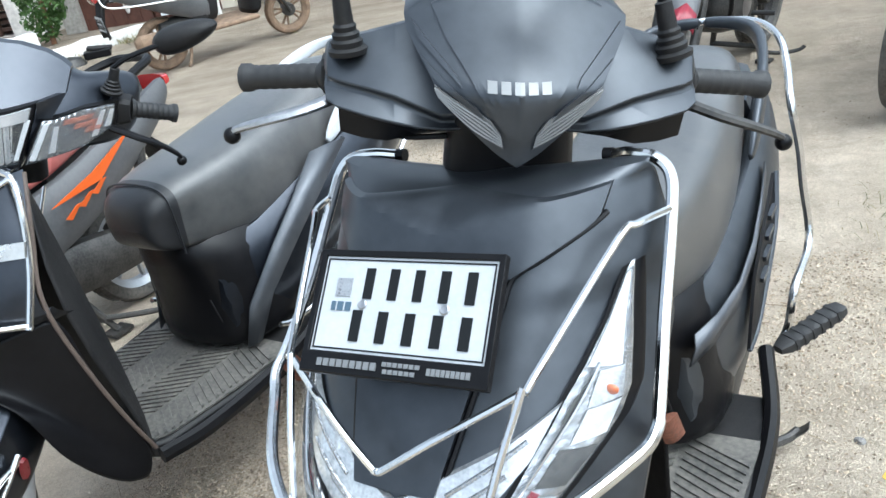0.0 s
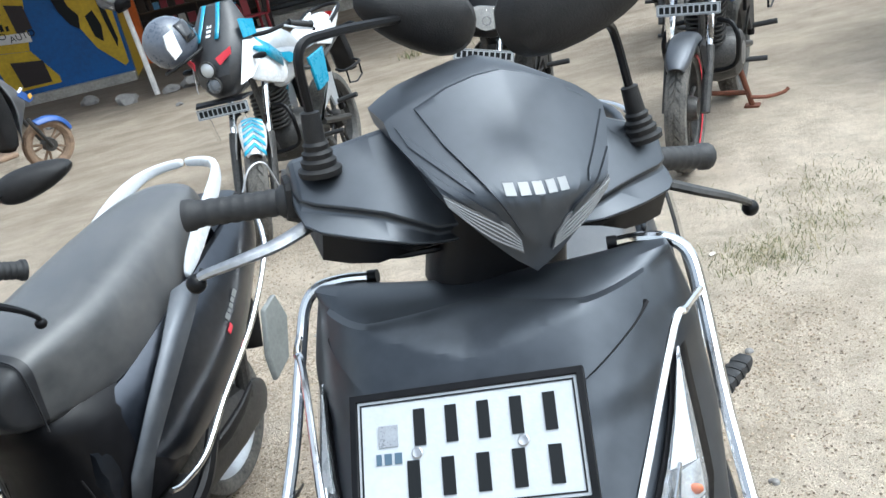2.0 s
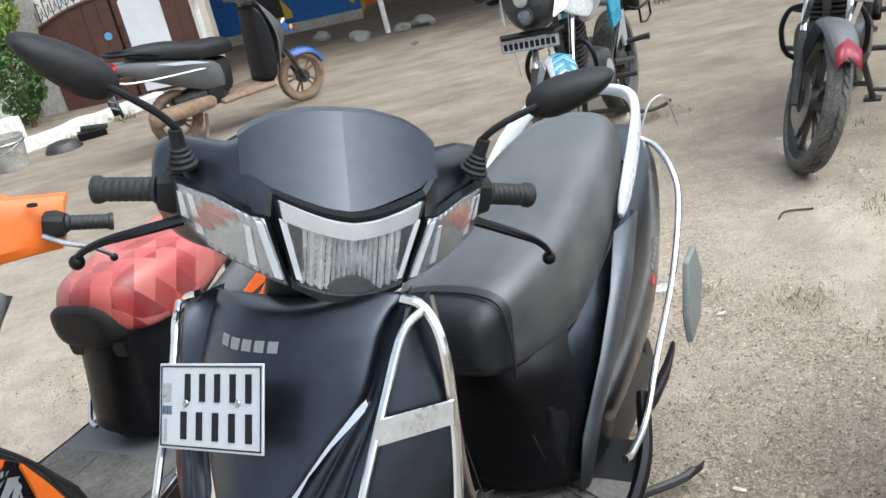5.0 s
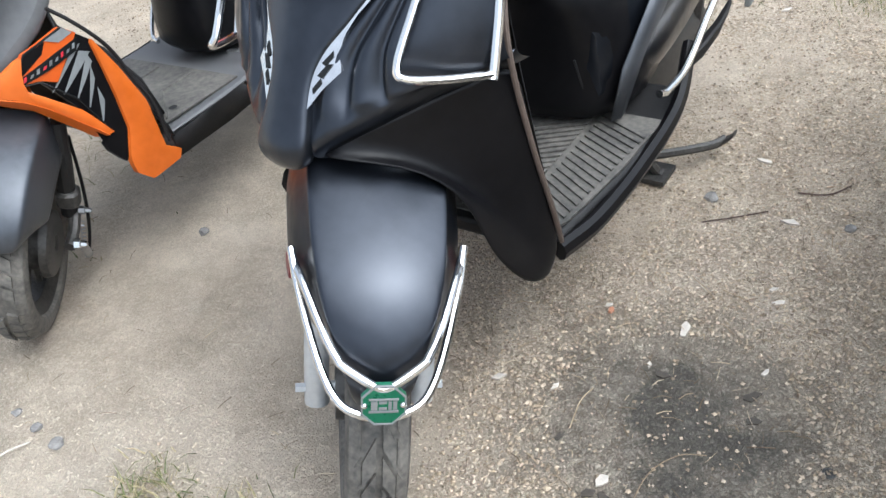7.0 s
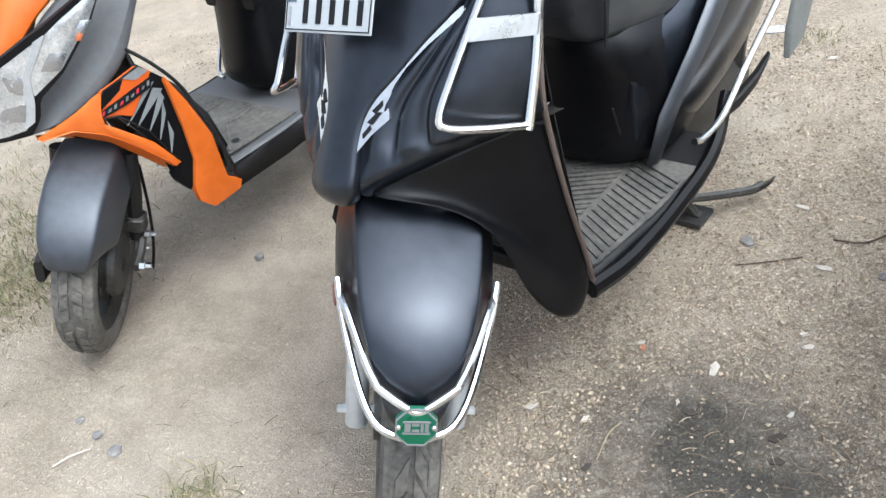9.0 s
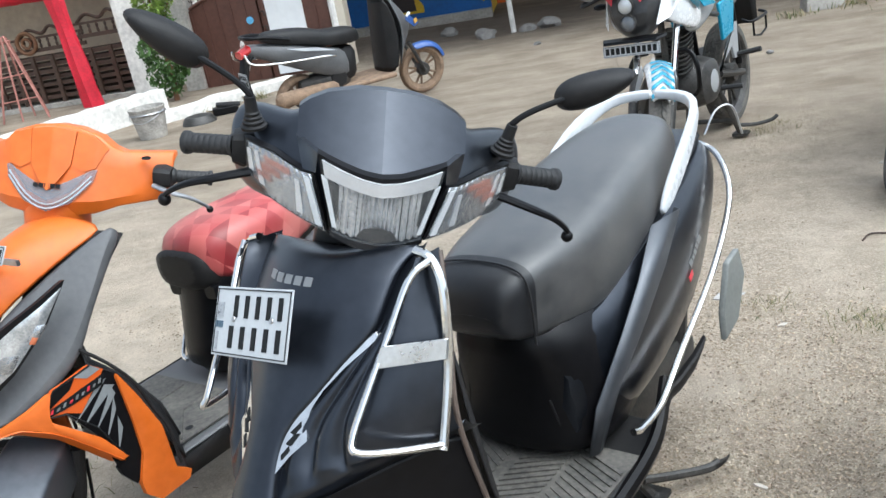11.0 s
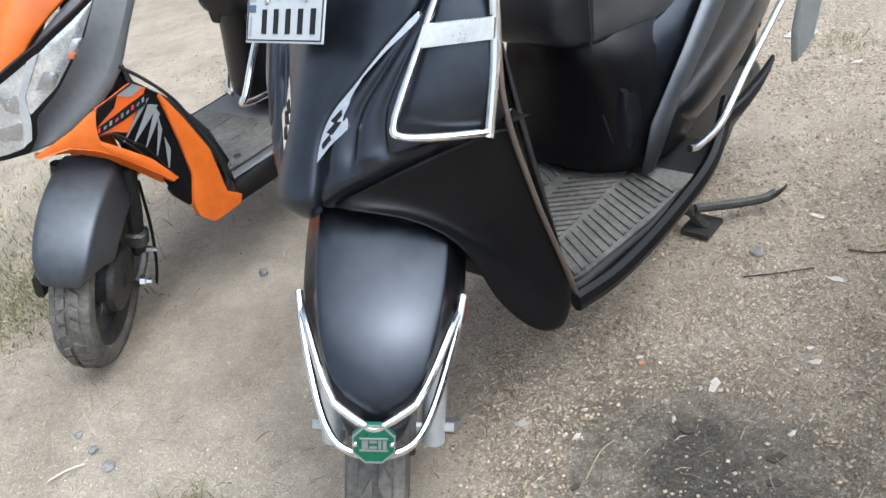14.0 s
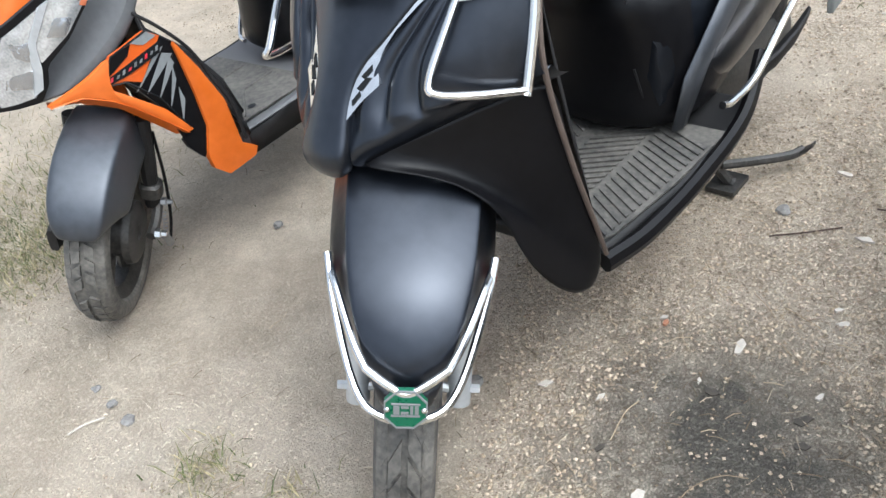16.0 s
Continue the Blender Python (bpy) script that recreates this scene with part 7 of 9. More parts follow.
    part("tail_light", loft([sell((0, 1.62, 0.74), (1, 0, 0), (0, 0, 1), 0.09, 0.03, 12, 3), sell((0, 1.70, 0.70), (1, 0, 0), (0, 0, 1), 0.07, 0.03, 12, 3)]), RED_LENS, S)
    wheel(S, (0, 1.24, 0.222), 0.222, 0.095, MUD, name="rear_wheel", tyre_mat=MUD, blocks=20)
    bm = bmesh.new()
    loft([sell((-0.15, y, 0.30), (1, 0, 0), (0, 0, 1), r, r, 12) for y, r in ((0.95, 0.025), (0.98, 0.05), (1.1, 0.058), (1.48, 0.062), (1.52, 0.03))], bm=bm)
    part("silencer", bm, MUD, S, "mud-caked silencer")
    part("engine_unit", loft([sell((-0.03, y, 0.33), (1, 0, 0), (0, 0, 1), w, h, 12, 3) for y, w, h in ((0.78, 0.05, 0.05), (0.85, 0.11, 0.09), (1.1, 0.12, 0.09), (1.25, 0.06, 0.07))]), DARK_METAL, S)
    part("fan_cover", revolve([(-0.17, 0.0), (-0.17, 0.07), (-0.13, 0.09)], 18, "x"), BLACK_ROUGH, S, m=Matrix.Translation((0.02, 0.92, 0.36)))
    part("rear_mudguard", strip([(1.66, 0.38), (1.68, 0.5), (1.64, 0.64), (1.55, 0.7)], [0.07, 0.075, 0.08, 0.08], [(0, 0), (0.6, 0), (1, 0.03)]), BLACK_ROUGH, S, thick=0.004)
    plate_on(S, (0, 1.70, 0.50), (-1, 0, 0), (0, 0.05, 1), 0.17, 0.12, [(0.1 + k * 0.21, 0.55, 0.24 + k * 0.21, 0.85) for k in range(4)] + [(0.12 + k * 0.2, 0.15, 0.26 + k * 0.2, 0.45) for k in range(4)])
    part("side_stand", tube([(0.10, 0.95, 0.22), (0.16, 1.0, 0.10), (0.24, 1.06, 0.012)], 0.011, 8, 3), MUD, S)
    part("stand_leg", tube([(-0.08, 1.02, 0.2), (-0.12, 1.08, 0.05), (-0.15, 1.12, 0.012)], 0.014, 8, 3), MUD, S)
    return S


mat_gold = mat("gold_graphic", (0.55, 0.33, 0.06), 0.4, 0.2, 0.1, 20)
scooter_muddy(pose(-1.75, 7.93, 0, 0, -4, 131.3))

# ---- motorcycles ----


def motorcycle(m, steer, look_, label):
    """A commuter motorcycle. look_ holds its paints and which front it has."""
    S = thing("motorcycle", m, label, "motorcycle", "parked motorcycles")
    fp, fd = V((0, 0.43, 0.9)), V((0, 0.47, 0.9)).normalized()
    T = about(fp, fd, steer)
    R = 0.300
    wheel(S, (0, 0, R), R, 0.098, look_["rim"], T, blocks=44, spokes=5)
    if look_.get("rim_tape"):
        for s in (-1, 1):
            part("rim_tape", revolve([(s * 0.036, R - 0.066), (s * 0.040, R - 0.058), (s * 0.038, R - 0.052)], 40), RED, S, m=T @ Matrix.Translation((0, 0, R)), label="red rim tape")
    part("brake_disc", revolve([(-0.062, 0.12), (-0.062, 0.05), (-0.058, 0.05), (-0.058, 0.12), (-0.062, 0.12)], 28), STEEL, S, m=T @ Matrix.Translation((0, 0, R)))
    for s in (-1, 1):
        part("fork_leg", tube([(s * 0.088, -0.02, 0.285), (s * 0.088, 0.10, 0.50), (s * 0.088, 0.13, 0.56)], 0.024, 10, 1, radii=[0.022, 0.026, 0.024]), look_["fork"], S, m=T)
        part("fork_tube", tube([(s * 0.088, 0.12, 0.55), (s * 0.088, 0.30, 0.86)], 0.016, 10, 1), CHROME if look_.get("bright_fork", True) else DARK_METAL, S, m=T)
    first = look_.get("fender_from", 136)
    ang = [math.radians(first + (55 - first) * f) for f in (0, 0.12, 0.3, 0.5, 0.68, 0.84, 1)]
    fen = part("front_fender", strip([(0.355 * math.cos(a), R + 0.355 * math.sin(a)) for a in ang], [0.035, 0.058, 0.066, 0.068, 0.068, 0.066, 0.05], [(0, 0), (0.5, 0.004), (0.85, 0.016), (1, 0.045)]), look_["fender"], S, m=T, thick=0.003, sub=1)
    if look_.get("fender_mark"):
        for k in range(look_.get("marks", 1)):
            a0, a1 = math.radians((125 if look_.get("marks", 1) > 1 else 133) - k * 8), math.radians(129 - k * 8 if look_.get("marks", 1) > 1 else 118)
            part("fender_stripe", loft([[V((x, 0.359 * math.cos(a + abs(x) * 3), R + 0.359 * math.sin(a + abs(x) * 3) - abs(x) * 0.06)) for x in (-0.05, -0.025, 0, 0.025, 0.05)] for a in (a0, a1)], False, False), look_["fender_mark"], fen, m=T, thick=0.002)
    for s in (-1, 1):
        part("fender_stay", prism([(s * 0.072, -0.06, 0.60), (s * 0.074, 0.06, 0.62), (s * 0.085, 0.09, 0.50), (s * 0.083, 0.0, 0.46)], (0, 0, 0), (s * 0.004, 0, 0)), SILVER if look_.get("stay") else BLACK, S, m=T)
    # crash bar, engine, frame
    cb = [(-0.08, 0.42, 0.62), (-0.15, 0.40, 0.60), (-0.18, 0.39, 0.50), (-0.13, 0.42, 0.38), (0.13, 0.42, 0.38), (0.18, 0.39, 0.50), (0.15, 0.40, 0.60), (0.08, 0.42, 0.62)]
    part("crash_bar", tube(cb, 0.012, 8, 5), BLACK, S, label="black engine guard bar")
    bm = bmesh.new()
    loft([sell((0, 0.54, 0.49), (1, 0, 0), (0, 1, 0), 0.07, 0.065, 12), sell((0, 0.57, 0.70), (1, 0, 0), (0, 1, 0), 0.07, 0.065, 12)], bm=bm)
    cyl = part("cylinder", bm, DARK_METAL, S)
    for k in range(9):
        part("cooling_fin", loft([sell((0, 0.53 + k * 0.004, 0.50 + k * 0.022), (1, 0, 0), (0, 1, 0.2), 0.095, 0.085, 12, 4), sell((0, 0.53 + k * 0.004, 0.509 + k * 0.022), (1, 0, 0), (0, 1, 0.2), 0.095, 0.085, 12, 4)]), DARK_METAL, cyl)
    part("crankcase", loft([sell((x, 0.66, 0.40), (0, 1, 0), (0, 0, 1), a, b, 16, 3) for x, a, b in ((-0.16, 0.09, 0.08), (-0.14, 0.13, 0.11), (-0.06, 0.17, 0.13), (0.06, 0.17, 0.13), (0.14, 0.13, 0.11), (0.16, 0.09, 0.08))]), DARK_METAL, S)
    for s in (-1, 1):
        part("engine_cover", revolve([(0.0, 0.0), (0.0, 0.05), (-0.012, 0.075)], 20, "x"), look_.get("cover_metal", STEEL), S, m=Matrix.Translation((s * 0.165, 0.66, 0.40)) @ Matrix.Rotation(0 if s > 0 else math.pi, 4, "Z"))
    bm = bmesh.new()
    tube([(0, 0.42, 0.86), (0, 0.44, 0.60), (0, 0.46, 0.36), (0, 0.75, 0.28), (0, 0.95, 0.34)], 0.018, 8, 3, bm)
    for s in (-1, 1):
        tube([(s * 0.05, 0.45, 0.84), (s * 0.11, 0.75, 0.74), (s * 0.12, 1.05, 0.70), (s * 0.10, 1.55, 0.80)], 0.014, 8, 4, bm)
        tube([(s * 0.10, 0.92, 0.38), (s * 0.095, 1.33, 0.30)], 0.020, 8, 1, bm)
    part("frame", bm, DARK_METAL, S)
    part("exhaust", tube([(-0.06, 0.47, 0.52), (-0.10, 0.40, 0.40), (-0.13, 0.50, 0.29), (-0.15, 0.85, 0.28), (-0.17, 1.05, 0.31), (-0.19, 1.5, 0.40)], 0.03, 12, 5, radii=[0.016, 0.016, 0.018, 0.02, 0.04, 0.045, 0.045]), look_.get("pipe", DARK_METAL), S)
    # tank, side covers, seat, tail
    rings = []
    for y, z0, z1, w in ((0.44, 0.80, 0.90, 0.07), (0.47, 0.77, 0.95, 0.11), (0.58, 0.74, 1.0, 0.145), (0.74, 0.74, 1.0, 0.15), (0.88, 0.75, 0.93, 0.12), (0.98, 0.77, 0.85, 0.09)):
        rings.append(sell((0, y, (z0 + z1) / 2), (1, 0, 0), (0, 0, 1), w, (z1 - z0) / 2, 16, 2.6))
    part("fuel_tank", loft(rings), look_["tank"], S, sub=1)
    for s in (-1, 1):
        part("tank_shroud", loft([[V((s * x, y, z)) for x, y, z in r] for r in ([(0.10, 0.34, 0.88), (0.14, 0.36, 0.80), (0.13, 0.38, 0.70)], [(0.155, 0.46, 0.90), (0.185, 0.47, 0.80), (0.16, 0.48, 0.68)], [(0.155, 0.62, 0.88), (0.180, 0.63, 0.80), (0.15, 0.62, 0.70)], [(0.14, 0.82, 0.84), (0.15, 0.84, 0.79), (0.13, 0.84, 0.74)])], False, False), look_["shroud"], S, thick=0.006, sub=1)
        if look_.get("flash"):
            part("shroud_flash", prism([(s * 0.178, 0.45, 0.87), (s * 0.190, 0.56, 0.85), (s * 0.192, 0.68, 0.79), (s * 0.19, 0.52, 0.80)], (0, 0, 0), (s * 0.006, 0, 0)), look_["flash"], S)
        part("side_cover", prism([(s * 0.12, 0.90, 0.76), (s * 0.13, 1.12, 0.78), (s * 0.125, 1.08, 0.58), (s * 0.12, 0.92, 0.56)], (0, 0, 0), (s * 0.02, 0, 0)), look_["cover"], S, bevel=0.006)
        part("tail_panel", prism([(s * 0.10, 1.12, 0.80), (s * 0.12, 1.30, 0.86), (s * 0.085, 1.66, 0.95), (s * 0.08, 1.62, 0.88), (s * 0.12, 1.30, 0.76)], (0, 0, 0), (s * 0.02, 0, 0)), look_["tail"], S, bevel=0.006)
        part("rear_shock", tube([(s * 0.12, 1.20, 0.38), (s * 0.12, 1.14, 0.72)], 0.024, 10, 1, radii=[0.02, 0.03, 0.03, 0.02]), BLACK, S)
        part("foot_rest", tube([(s * 0.12, 0.78, 0.33), (s * 0.26, 0.79, 0.335)], 0.014, 8, 1), GRIP, S)
        part("pillion_step", tube([(s * 0.12, 1.12, 0.44), (s * 0.27, 1.12, 0.46)], 0.015, 8, 1), GRIP, S)
        part("step_bracket", prism([(s * 0.115, 0.80, 0.40), (s * 0.12, 0.86, 0.41), (s * 0.125, 1.12, 0.62), (s * 0.125, 1.16, 0.62), (s * 0.13, 1.13, 0.43), (s * 0.125, 1.08, 0.43), (s * 0.12, 1.06, 0.50)], (0, 0, 0), (s * 0.014, 0, 0)), look_.get("bracket", DARK_METAL), S)
    seat_shape(S, [(0.86, 0.80, 0.87, 0.07, 0.06), (0.95, 0.79, 0.86, 0.11, 0.10), (1.15, 0.80, 0.875, 0.135, 0.13), (1.25, 0.83, 0.90, 0.13, 0.12), (1.45, 0.88, 0.94, 0.11, 0.10), (1.60, 0.91, 0.95, 0.07, 0.06)], look_.get("seat", BLACK_ROUGH))
    part("grab_rail", tube([(0.12, 1.42, 0.88), (0.12, 1.62, 0.94), (0.06, 1.74, 0.96), (-0.06, 1.74, 0.96), (-0.12, 1.62, 0.94), (-0.12, 1.42, 0.88)], 0.012, 8, 4), BLACK, S)
    part("tail_light", loft([sell((0, 1.66, 0.90), (1, 0, 0), (0, 0, 1), 0.06, 0.03, 12, 3), sell((0, 1.71, 0.90), (1, 0, 0), (0, 0, 1), 0.05, 0.024, 12, 3)]), RED_LENS, S)
    part("rear_mudguard", strip([(1.74, 0.52), (1.72, 0.64), (1.66, 0.76), (1.55, 0.84)], [0.07, 0.075, 0.08, 0.08], [(0, 0), (0.7, 0), (1, 0.03)]), BLACK_ROUGH, S, thick=0.004)
    for s in (-1, 1):
        part("rear_indicator", tube([(s * 0.08, 1.62, 0.82), (s * 0.14, 1.63, 0.82), (s * 0.19, 1.63, 0.82)], 0.018, 8, 2, radii=[0.008, 0.01, 0.022, 0.012]), BLACK, S)
    wheel(S, (0, 1.33, R), R, 0.115, look_["rim"], name="rear_wheel", blocks=44)
    part("sari_guard", tube([(0.16, 1.18, 0.62), (0.21, 1.2, 0.60), (0.21, 1.48, 0.60), (0.16, 1.50, 0.62)], 0.008, 8, 3), BLACK, S)
    part("guard_mesh", tube([(0.21, 1.22, 0.52), (0.21, 1.34, 0.50), (0.21, 1.46, 0.52), (0.21, 1.46, 0.60), (0.21, 1.22, 0.60)], 0.006, 8, 1, closed=True), BLACK, S)
    bm = bmesh.new()
    for s in (-1, 1):
        tube([(s * 0.09, 0.92, 0.28), (s * 0.15, 1.02, 0.015)], 0.016, 8, 1, bm)
        box(s * 0.15 - 0.04, s * 0.15 + 0.04, 0.99, 1.06, 0.001, 0.018, bm)
    tube([(-0.13, 0.98, 0.10), (0.13, 0.98, 0.10)], 0.014, 8, 1, bm)
    tube([(0.14, 0.99, 0.07), (0.22, 1.06, 0.05), (0.30, 1.10, 0.06), (0.33, 1.12, 0.08)], 0.011, 8, 4, bm)
    part("centre_stand", bm, look_.get("stand", DARK_METAL), S)
    # handlebar
    bar = [(-0.36, 0.56, 1.03), (-0.25, 0.50, 1.045), (-0.12, 0.42, 1.01), (0, 0.40, 1.0), (0.12, 0.42, 1.01), (0.25, 0.50, 1.045), (0.36, 0.56, 1.03)]
    part("handlebar", tube(bar, 0.0115, 8, 5), BLACK, S, m=T)
    for s in (-1, 1):
        grip(S, (s * 0.25, 0.50, 1.045), (s * 0.375, 0.567, 1.028), T, 0.018)
        lever(S, [(s * 0.22, 0.44, 1.04), (s * 0.28, 0.43, 1.03), (s * 0.35, 0.49, 1.015), (s * 0.38, 0.52, 1.01)], T, STEEL, 0.007)
        if look_.get("mirrors", True):
            mirror_arm(S, (s * 0.20, 0.47, 1.06), (s * 0.22, 0.48, 1.17), (s * 0.29, 0.47, 1.25), T, (0.06, 0.038), turn=s * -5, tilt=-12 if s > 0 else 192)
    TB = Matrix.Identity(4) if look_["front"] == "fairing" else T
    if look_["front"] == "fairing":
        rings = []
        for z, y, w, d in ((0.745, 0.12, 0.05, 0.06), (0.78, 0.075, 0.10, 0.10), (0.86, 0.045, 0.145, 0.16), (0.95, 0.07, 0.165, 0.20), (1.03, 0.13, 0.16, 0.18), (1.10, 0.20, 0.13, 0.12), (1.19, 0.285, 0.085, 0.06)):
            rings.append([(-w, y + d, z), (-w * 0.92, y + d * 0.45, z), (-w * 0.62, y + d * 0.13, z), (-w * 0.25, y + 0.01, z), (0, y, z), (w * 0.25, y + 0.01, z), (w * 0.62, y + d * 0.13, z), (w * 0.92, y + d * 0.45, z), (w, y + d, z)])
        part("front_fairing", loft(rings, False, False), look_["fairing"], S, thick=0.005, sub=1)
        for s in (-1, 1):
            part("fairing_side", prism([(s * 0.150, 0.20, 0.99), (s * 0.172, 0.26, 0.98), (s * 0.175, 0.34, 0.92), (s * 0.155, 0.16, 0.82), (s * 0.118, 0.10, 0.80)], (0, -0.012, 0), (s * 0.008, -0.006, 0)), WHITE, S, "white fairing side")
            part("fairing_flash", prism([(s * 0.150, 0.215, 1.09), (s * 0.176, 0.30, 1.07), (s * 0.178, 0.29, 1.0), (s * 0.158, 0.20, 1.0)], (0, -0.012, 0), (s * 0.008, -0.006, 0)), CYAN, S, "cyan fairing flash")
            part("fairing_panel", loft([[V((s * x, y, z)) for x, y, z in r] for r in (
                [(0.125, 0.12, 0.82), (0.162, 0.20, 0.90), (0.165, 0.27, 0.99)], [(0.150, 0.24, 0.77), (0.185, 0.30, 0.84), (0.178, 0.36, 0.93)], [(0.165, 0.38, 0.72), (0.195, 0.42, 0.79), (0.180, 0.46, 0.875)], [(0.160, 0.50, 0.70), (0.180, 0.53, 0.75), (0.165, 0.56, 0.81)])], False, False), WHITE, S, "white fairing panel", thick=0.005, sub=1)
            part("panel_flash", loft([[V((s * x, y, z)) for x, y, z in r] for r in (
                [(0.172, 0.22, 0.935), (0.174, 0.28, 0.985)], [(0.190, 0.32, 0.88), (0.188, 0.37, 0.93)], [(0.202, 0.43, 0.80), (0.193, 0.47, 0.86)])], False, False), CYAN, S, "cyan fairing flash", thick=0.004)
            part("red_flash", prism([(s * 0.06, 0.045, 0.95), (s * 0.125, 0.098, 0.985), (s * 0.118, 0.092, 0.95), (s * 0.07, 0.05, 0.915)], (0, -0.006, 0), (0, 0.004, 0)), RED, S)
            part("screen_stripe", loft([[V((s * x, y - 0.006, z)), V((s * (x + 0.022), y - 0.004, z))] for x, y, z in ((0.040, 0.135, 1.03), (0.038, 0.165, 1.06), (0.035, 0.205, 1.10), (0.028, 0.285, 1.185))], False, False), CYAN, S, thick=0.002)
            ind = tube([(s * 0.16, 0.22, 0.90), (s * 0.20, 0.21, 0.90), (s * 0.235, 0.21, 0.90)], 0.015, 8, 2, radii=[0.008, 0.014, 0.018, 0.01])
            part("indicator", ind, BLACK, S)
        bars(S, (0, 0.190, 1.085), (1, 0, 0), (0, 0.72, 0.69), [(-0.012, -0.062 + k * 0.028, 0.012, -0.046 + k * 0.028) for k in range(5)], WHITE, "screen_bars")
        for z, y, r in ((0.905, 0.045, 0.036), (0.828, 0.055, 0.036)):
            lm = part("projector_lamp", revolve([(0.0, r + 0.006), (-0.012, r + 0.006), (-0.012, r), (0.012, r * 0.9), (0.02, 0.0)], 22, "y"), DARK_METAL, S, m=Matrix.Translation((0, y, z)))
            part("lamp_lens", revolve([(-0.006, r), (-0.016, r * 0.7), (-0.02, 0.0)], 22, "y"), SILVER if z > 0.85 else LENS_SMOKE, lm, m=Matrix.Translation((0, y, z)))
        pz, py = 0.705, 0.045
        part("lip", prism([(-0.16, 0.09, 0.745), (0.16, 0.09, 0.745), (0.13, 0.03, 0.738), (-0.13, 0.03, 0.738)], (0, 0, 0), (0, 0.01, 0.012)), BLACK, S)
    else:
        rings = []
        for z, y, w, d in ((0.80, 0.16, 0.075, 0.08), (0.83, 0.125, 0.11, 0.13), (0.90, 0.115, 0.135, 0.17), (0.97, 0.14, 0.145, 0.17), (1.04, 0.19, 0.13, 0.13), (1.12, 0.25, 0.10, 0.08), (1.17, 0.29, 0.06, 0.05)):
            rings.append([(-w, y + d, z), (-w * 0.92, y + d * 0.45, z), (-w * 0.62, y + d * 0.13, z), (-w * 0.25, y + 0.01, z), (0, y, z), (w * 0.25, y + 0.01, z), (w * 0.62, y + d * 0.13, z), (w * 0.92, y + d * 0.45, z), (w, y + d, z)])
        part("headlamp_cowl", loft(rings, False, False), look_["fairing"], S, m=T, thick=0.005, sub=1)
        part("wind_screen", patch(dense([(-0.09, 1.06), (-0.06, 1.13), (0, 1.155), (0.06, 1.13), (0.09, 1.06), (0.05, 1.0), (0, 0.985), (-0.05, 1.0)], 0.03), lambda x, z: 0.15 + 0.62 * max(0, z - 0.97) + 2.2 * x * x, 0.012, 0.005), VISOR, S, m=T)
        hl = part("headlight", loft([[V((x, y + off, z)) for x, y, z in [(0.085 * math.cos(a), 0.122 + 1.6 * (0.085 * math.cos(a)) ** 2, 0.90 + 0.055 * math.sin(a) + 0.012 * abs(math.cos(a))) for a in [2 * math.pi * k / 20 for k in range(20)]]] for off in (0.012, -0.012)]), REFLECTOR, S, m=T, label="clear headlight")
        part("headlight_lens", revolve([(-0.004, 0.075), (-0.02, 0.055), (-0.028, 0.0)], 20, "y"), LENS, hl, m=T @ Matrix.Translation((0, 0.115, 0.90)) @ Matrix.Diagonal((1.1, 1, 0.68, 1)))
        part("lamp_core", revolve([(0, 0.022), (0.012, 0.016), (0.014, 0.0)], 16, "y"), LAMP_BACK, hl, m=T @ Matrix.Translation((0, 0.104, 0.89)))
        for s in (-1, 1):
            if look_.get("flash"):
                part("cowl_flash", prism([(s * 0.115, 0.165, 1.0), (s * 0.145, 0.22, 0.99), (s * 0.142, 0.22, 0.90), (s * 0.122, 0.165, 0.88)], (0, -0.012, 0), (s * 0.004, -0.006, 0)), look_["flash"], S, m=T)
            ind = part("indicator", tube([(s * 0.14, 0.23, 0.915), (s * 0.18, 0.22, 0.915), (s * 0.235, 0.215, 0.92)], 0.02, 10, 3, radii=[0.01, 0.022, 0.024, 0.008], flat=0.8), look_.get("ind", WHITE_PLASTIC), S, m=T, label="clear front indicator")
            part("screen_bars", prism([(s * 0.045, 0.145, 1.0), (s * 0.052, 0.150, 1.004), (s * 0.060, 0.165, 1.02), (s * 0.050, 0.16, 1.02)], (0, -0.012, 0.0), (0, -0.008, 0)), WHITE, S, m=T)
        pz, py = 0.735, 0.10
    pl, c, u, v, n = plate_on(S, TB @ V((0, py, pz)), TB.to_3x3() @ V((1, 0, 0)), TB.to_3x3() @ V((0, 0.12, 1)), 0.285, 0.052, [(0.05 + k * 0.092, 0.22, 0.05 + k * 0.092 + 0.066, 0.80) for k in range(10)])
    for s in (-1, 1):
        part("plate_stay", prism([(s * 0.085, py + 0.006, pz - 0.03), (s * 0.105, py + 0.006, pz - 0.03), (s * 0.105, py + 0.03, pz - 0.15), (s * 0.085, py + 0.03, pz - 0.15)], (0, 0, 0), (0, 0.006, 0)), CHROME, S, m=TB)
    return S


FAIRING_DARK = mat("dark_grey_fairing", (0.030, 0.031, 0.034), 0.35, 0, 0.12, 10, 0.05, 500, dust=0.02)
BIKE_BLUE = dict(front="fairing", fender_from=136, rim=DARK_METAL, fork=DARK_METAL, fender=WHITE, fender_mark=CYAN, marks=6, stay=True, stand=DARK_METAL, cover_metal=SILVER, tank=SILVER, shroud=SILVER, flash=CYAN, cover=CYAN, tail=WHITE, fairing=FAIRING_DARK, seat=WHITE, bracket=SILVER, mirrors=False)
BIKE_BLACK = dict(front="cowl", rim=DARK_METAL, fork=DARK_METAL, fender=CHARCOAL, fender_mark=RED_DEEP, tank=BLACK, shroud=BLACK, flash=RED_DEEP, cover=BLACK, tail=BLACK, fairing=BLACK)
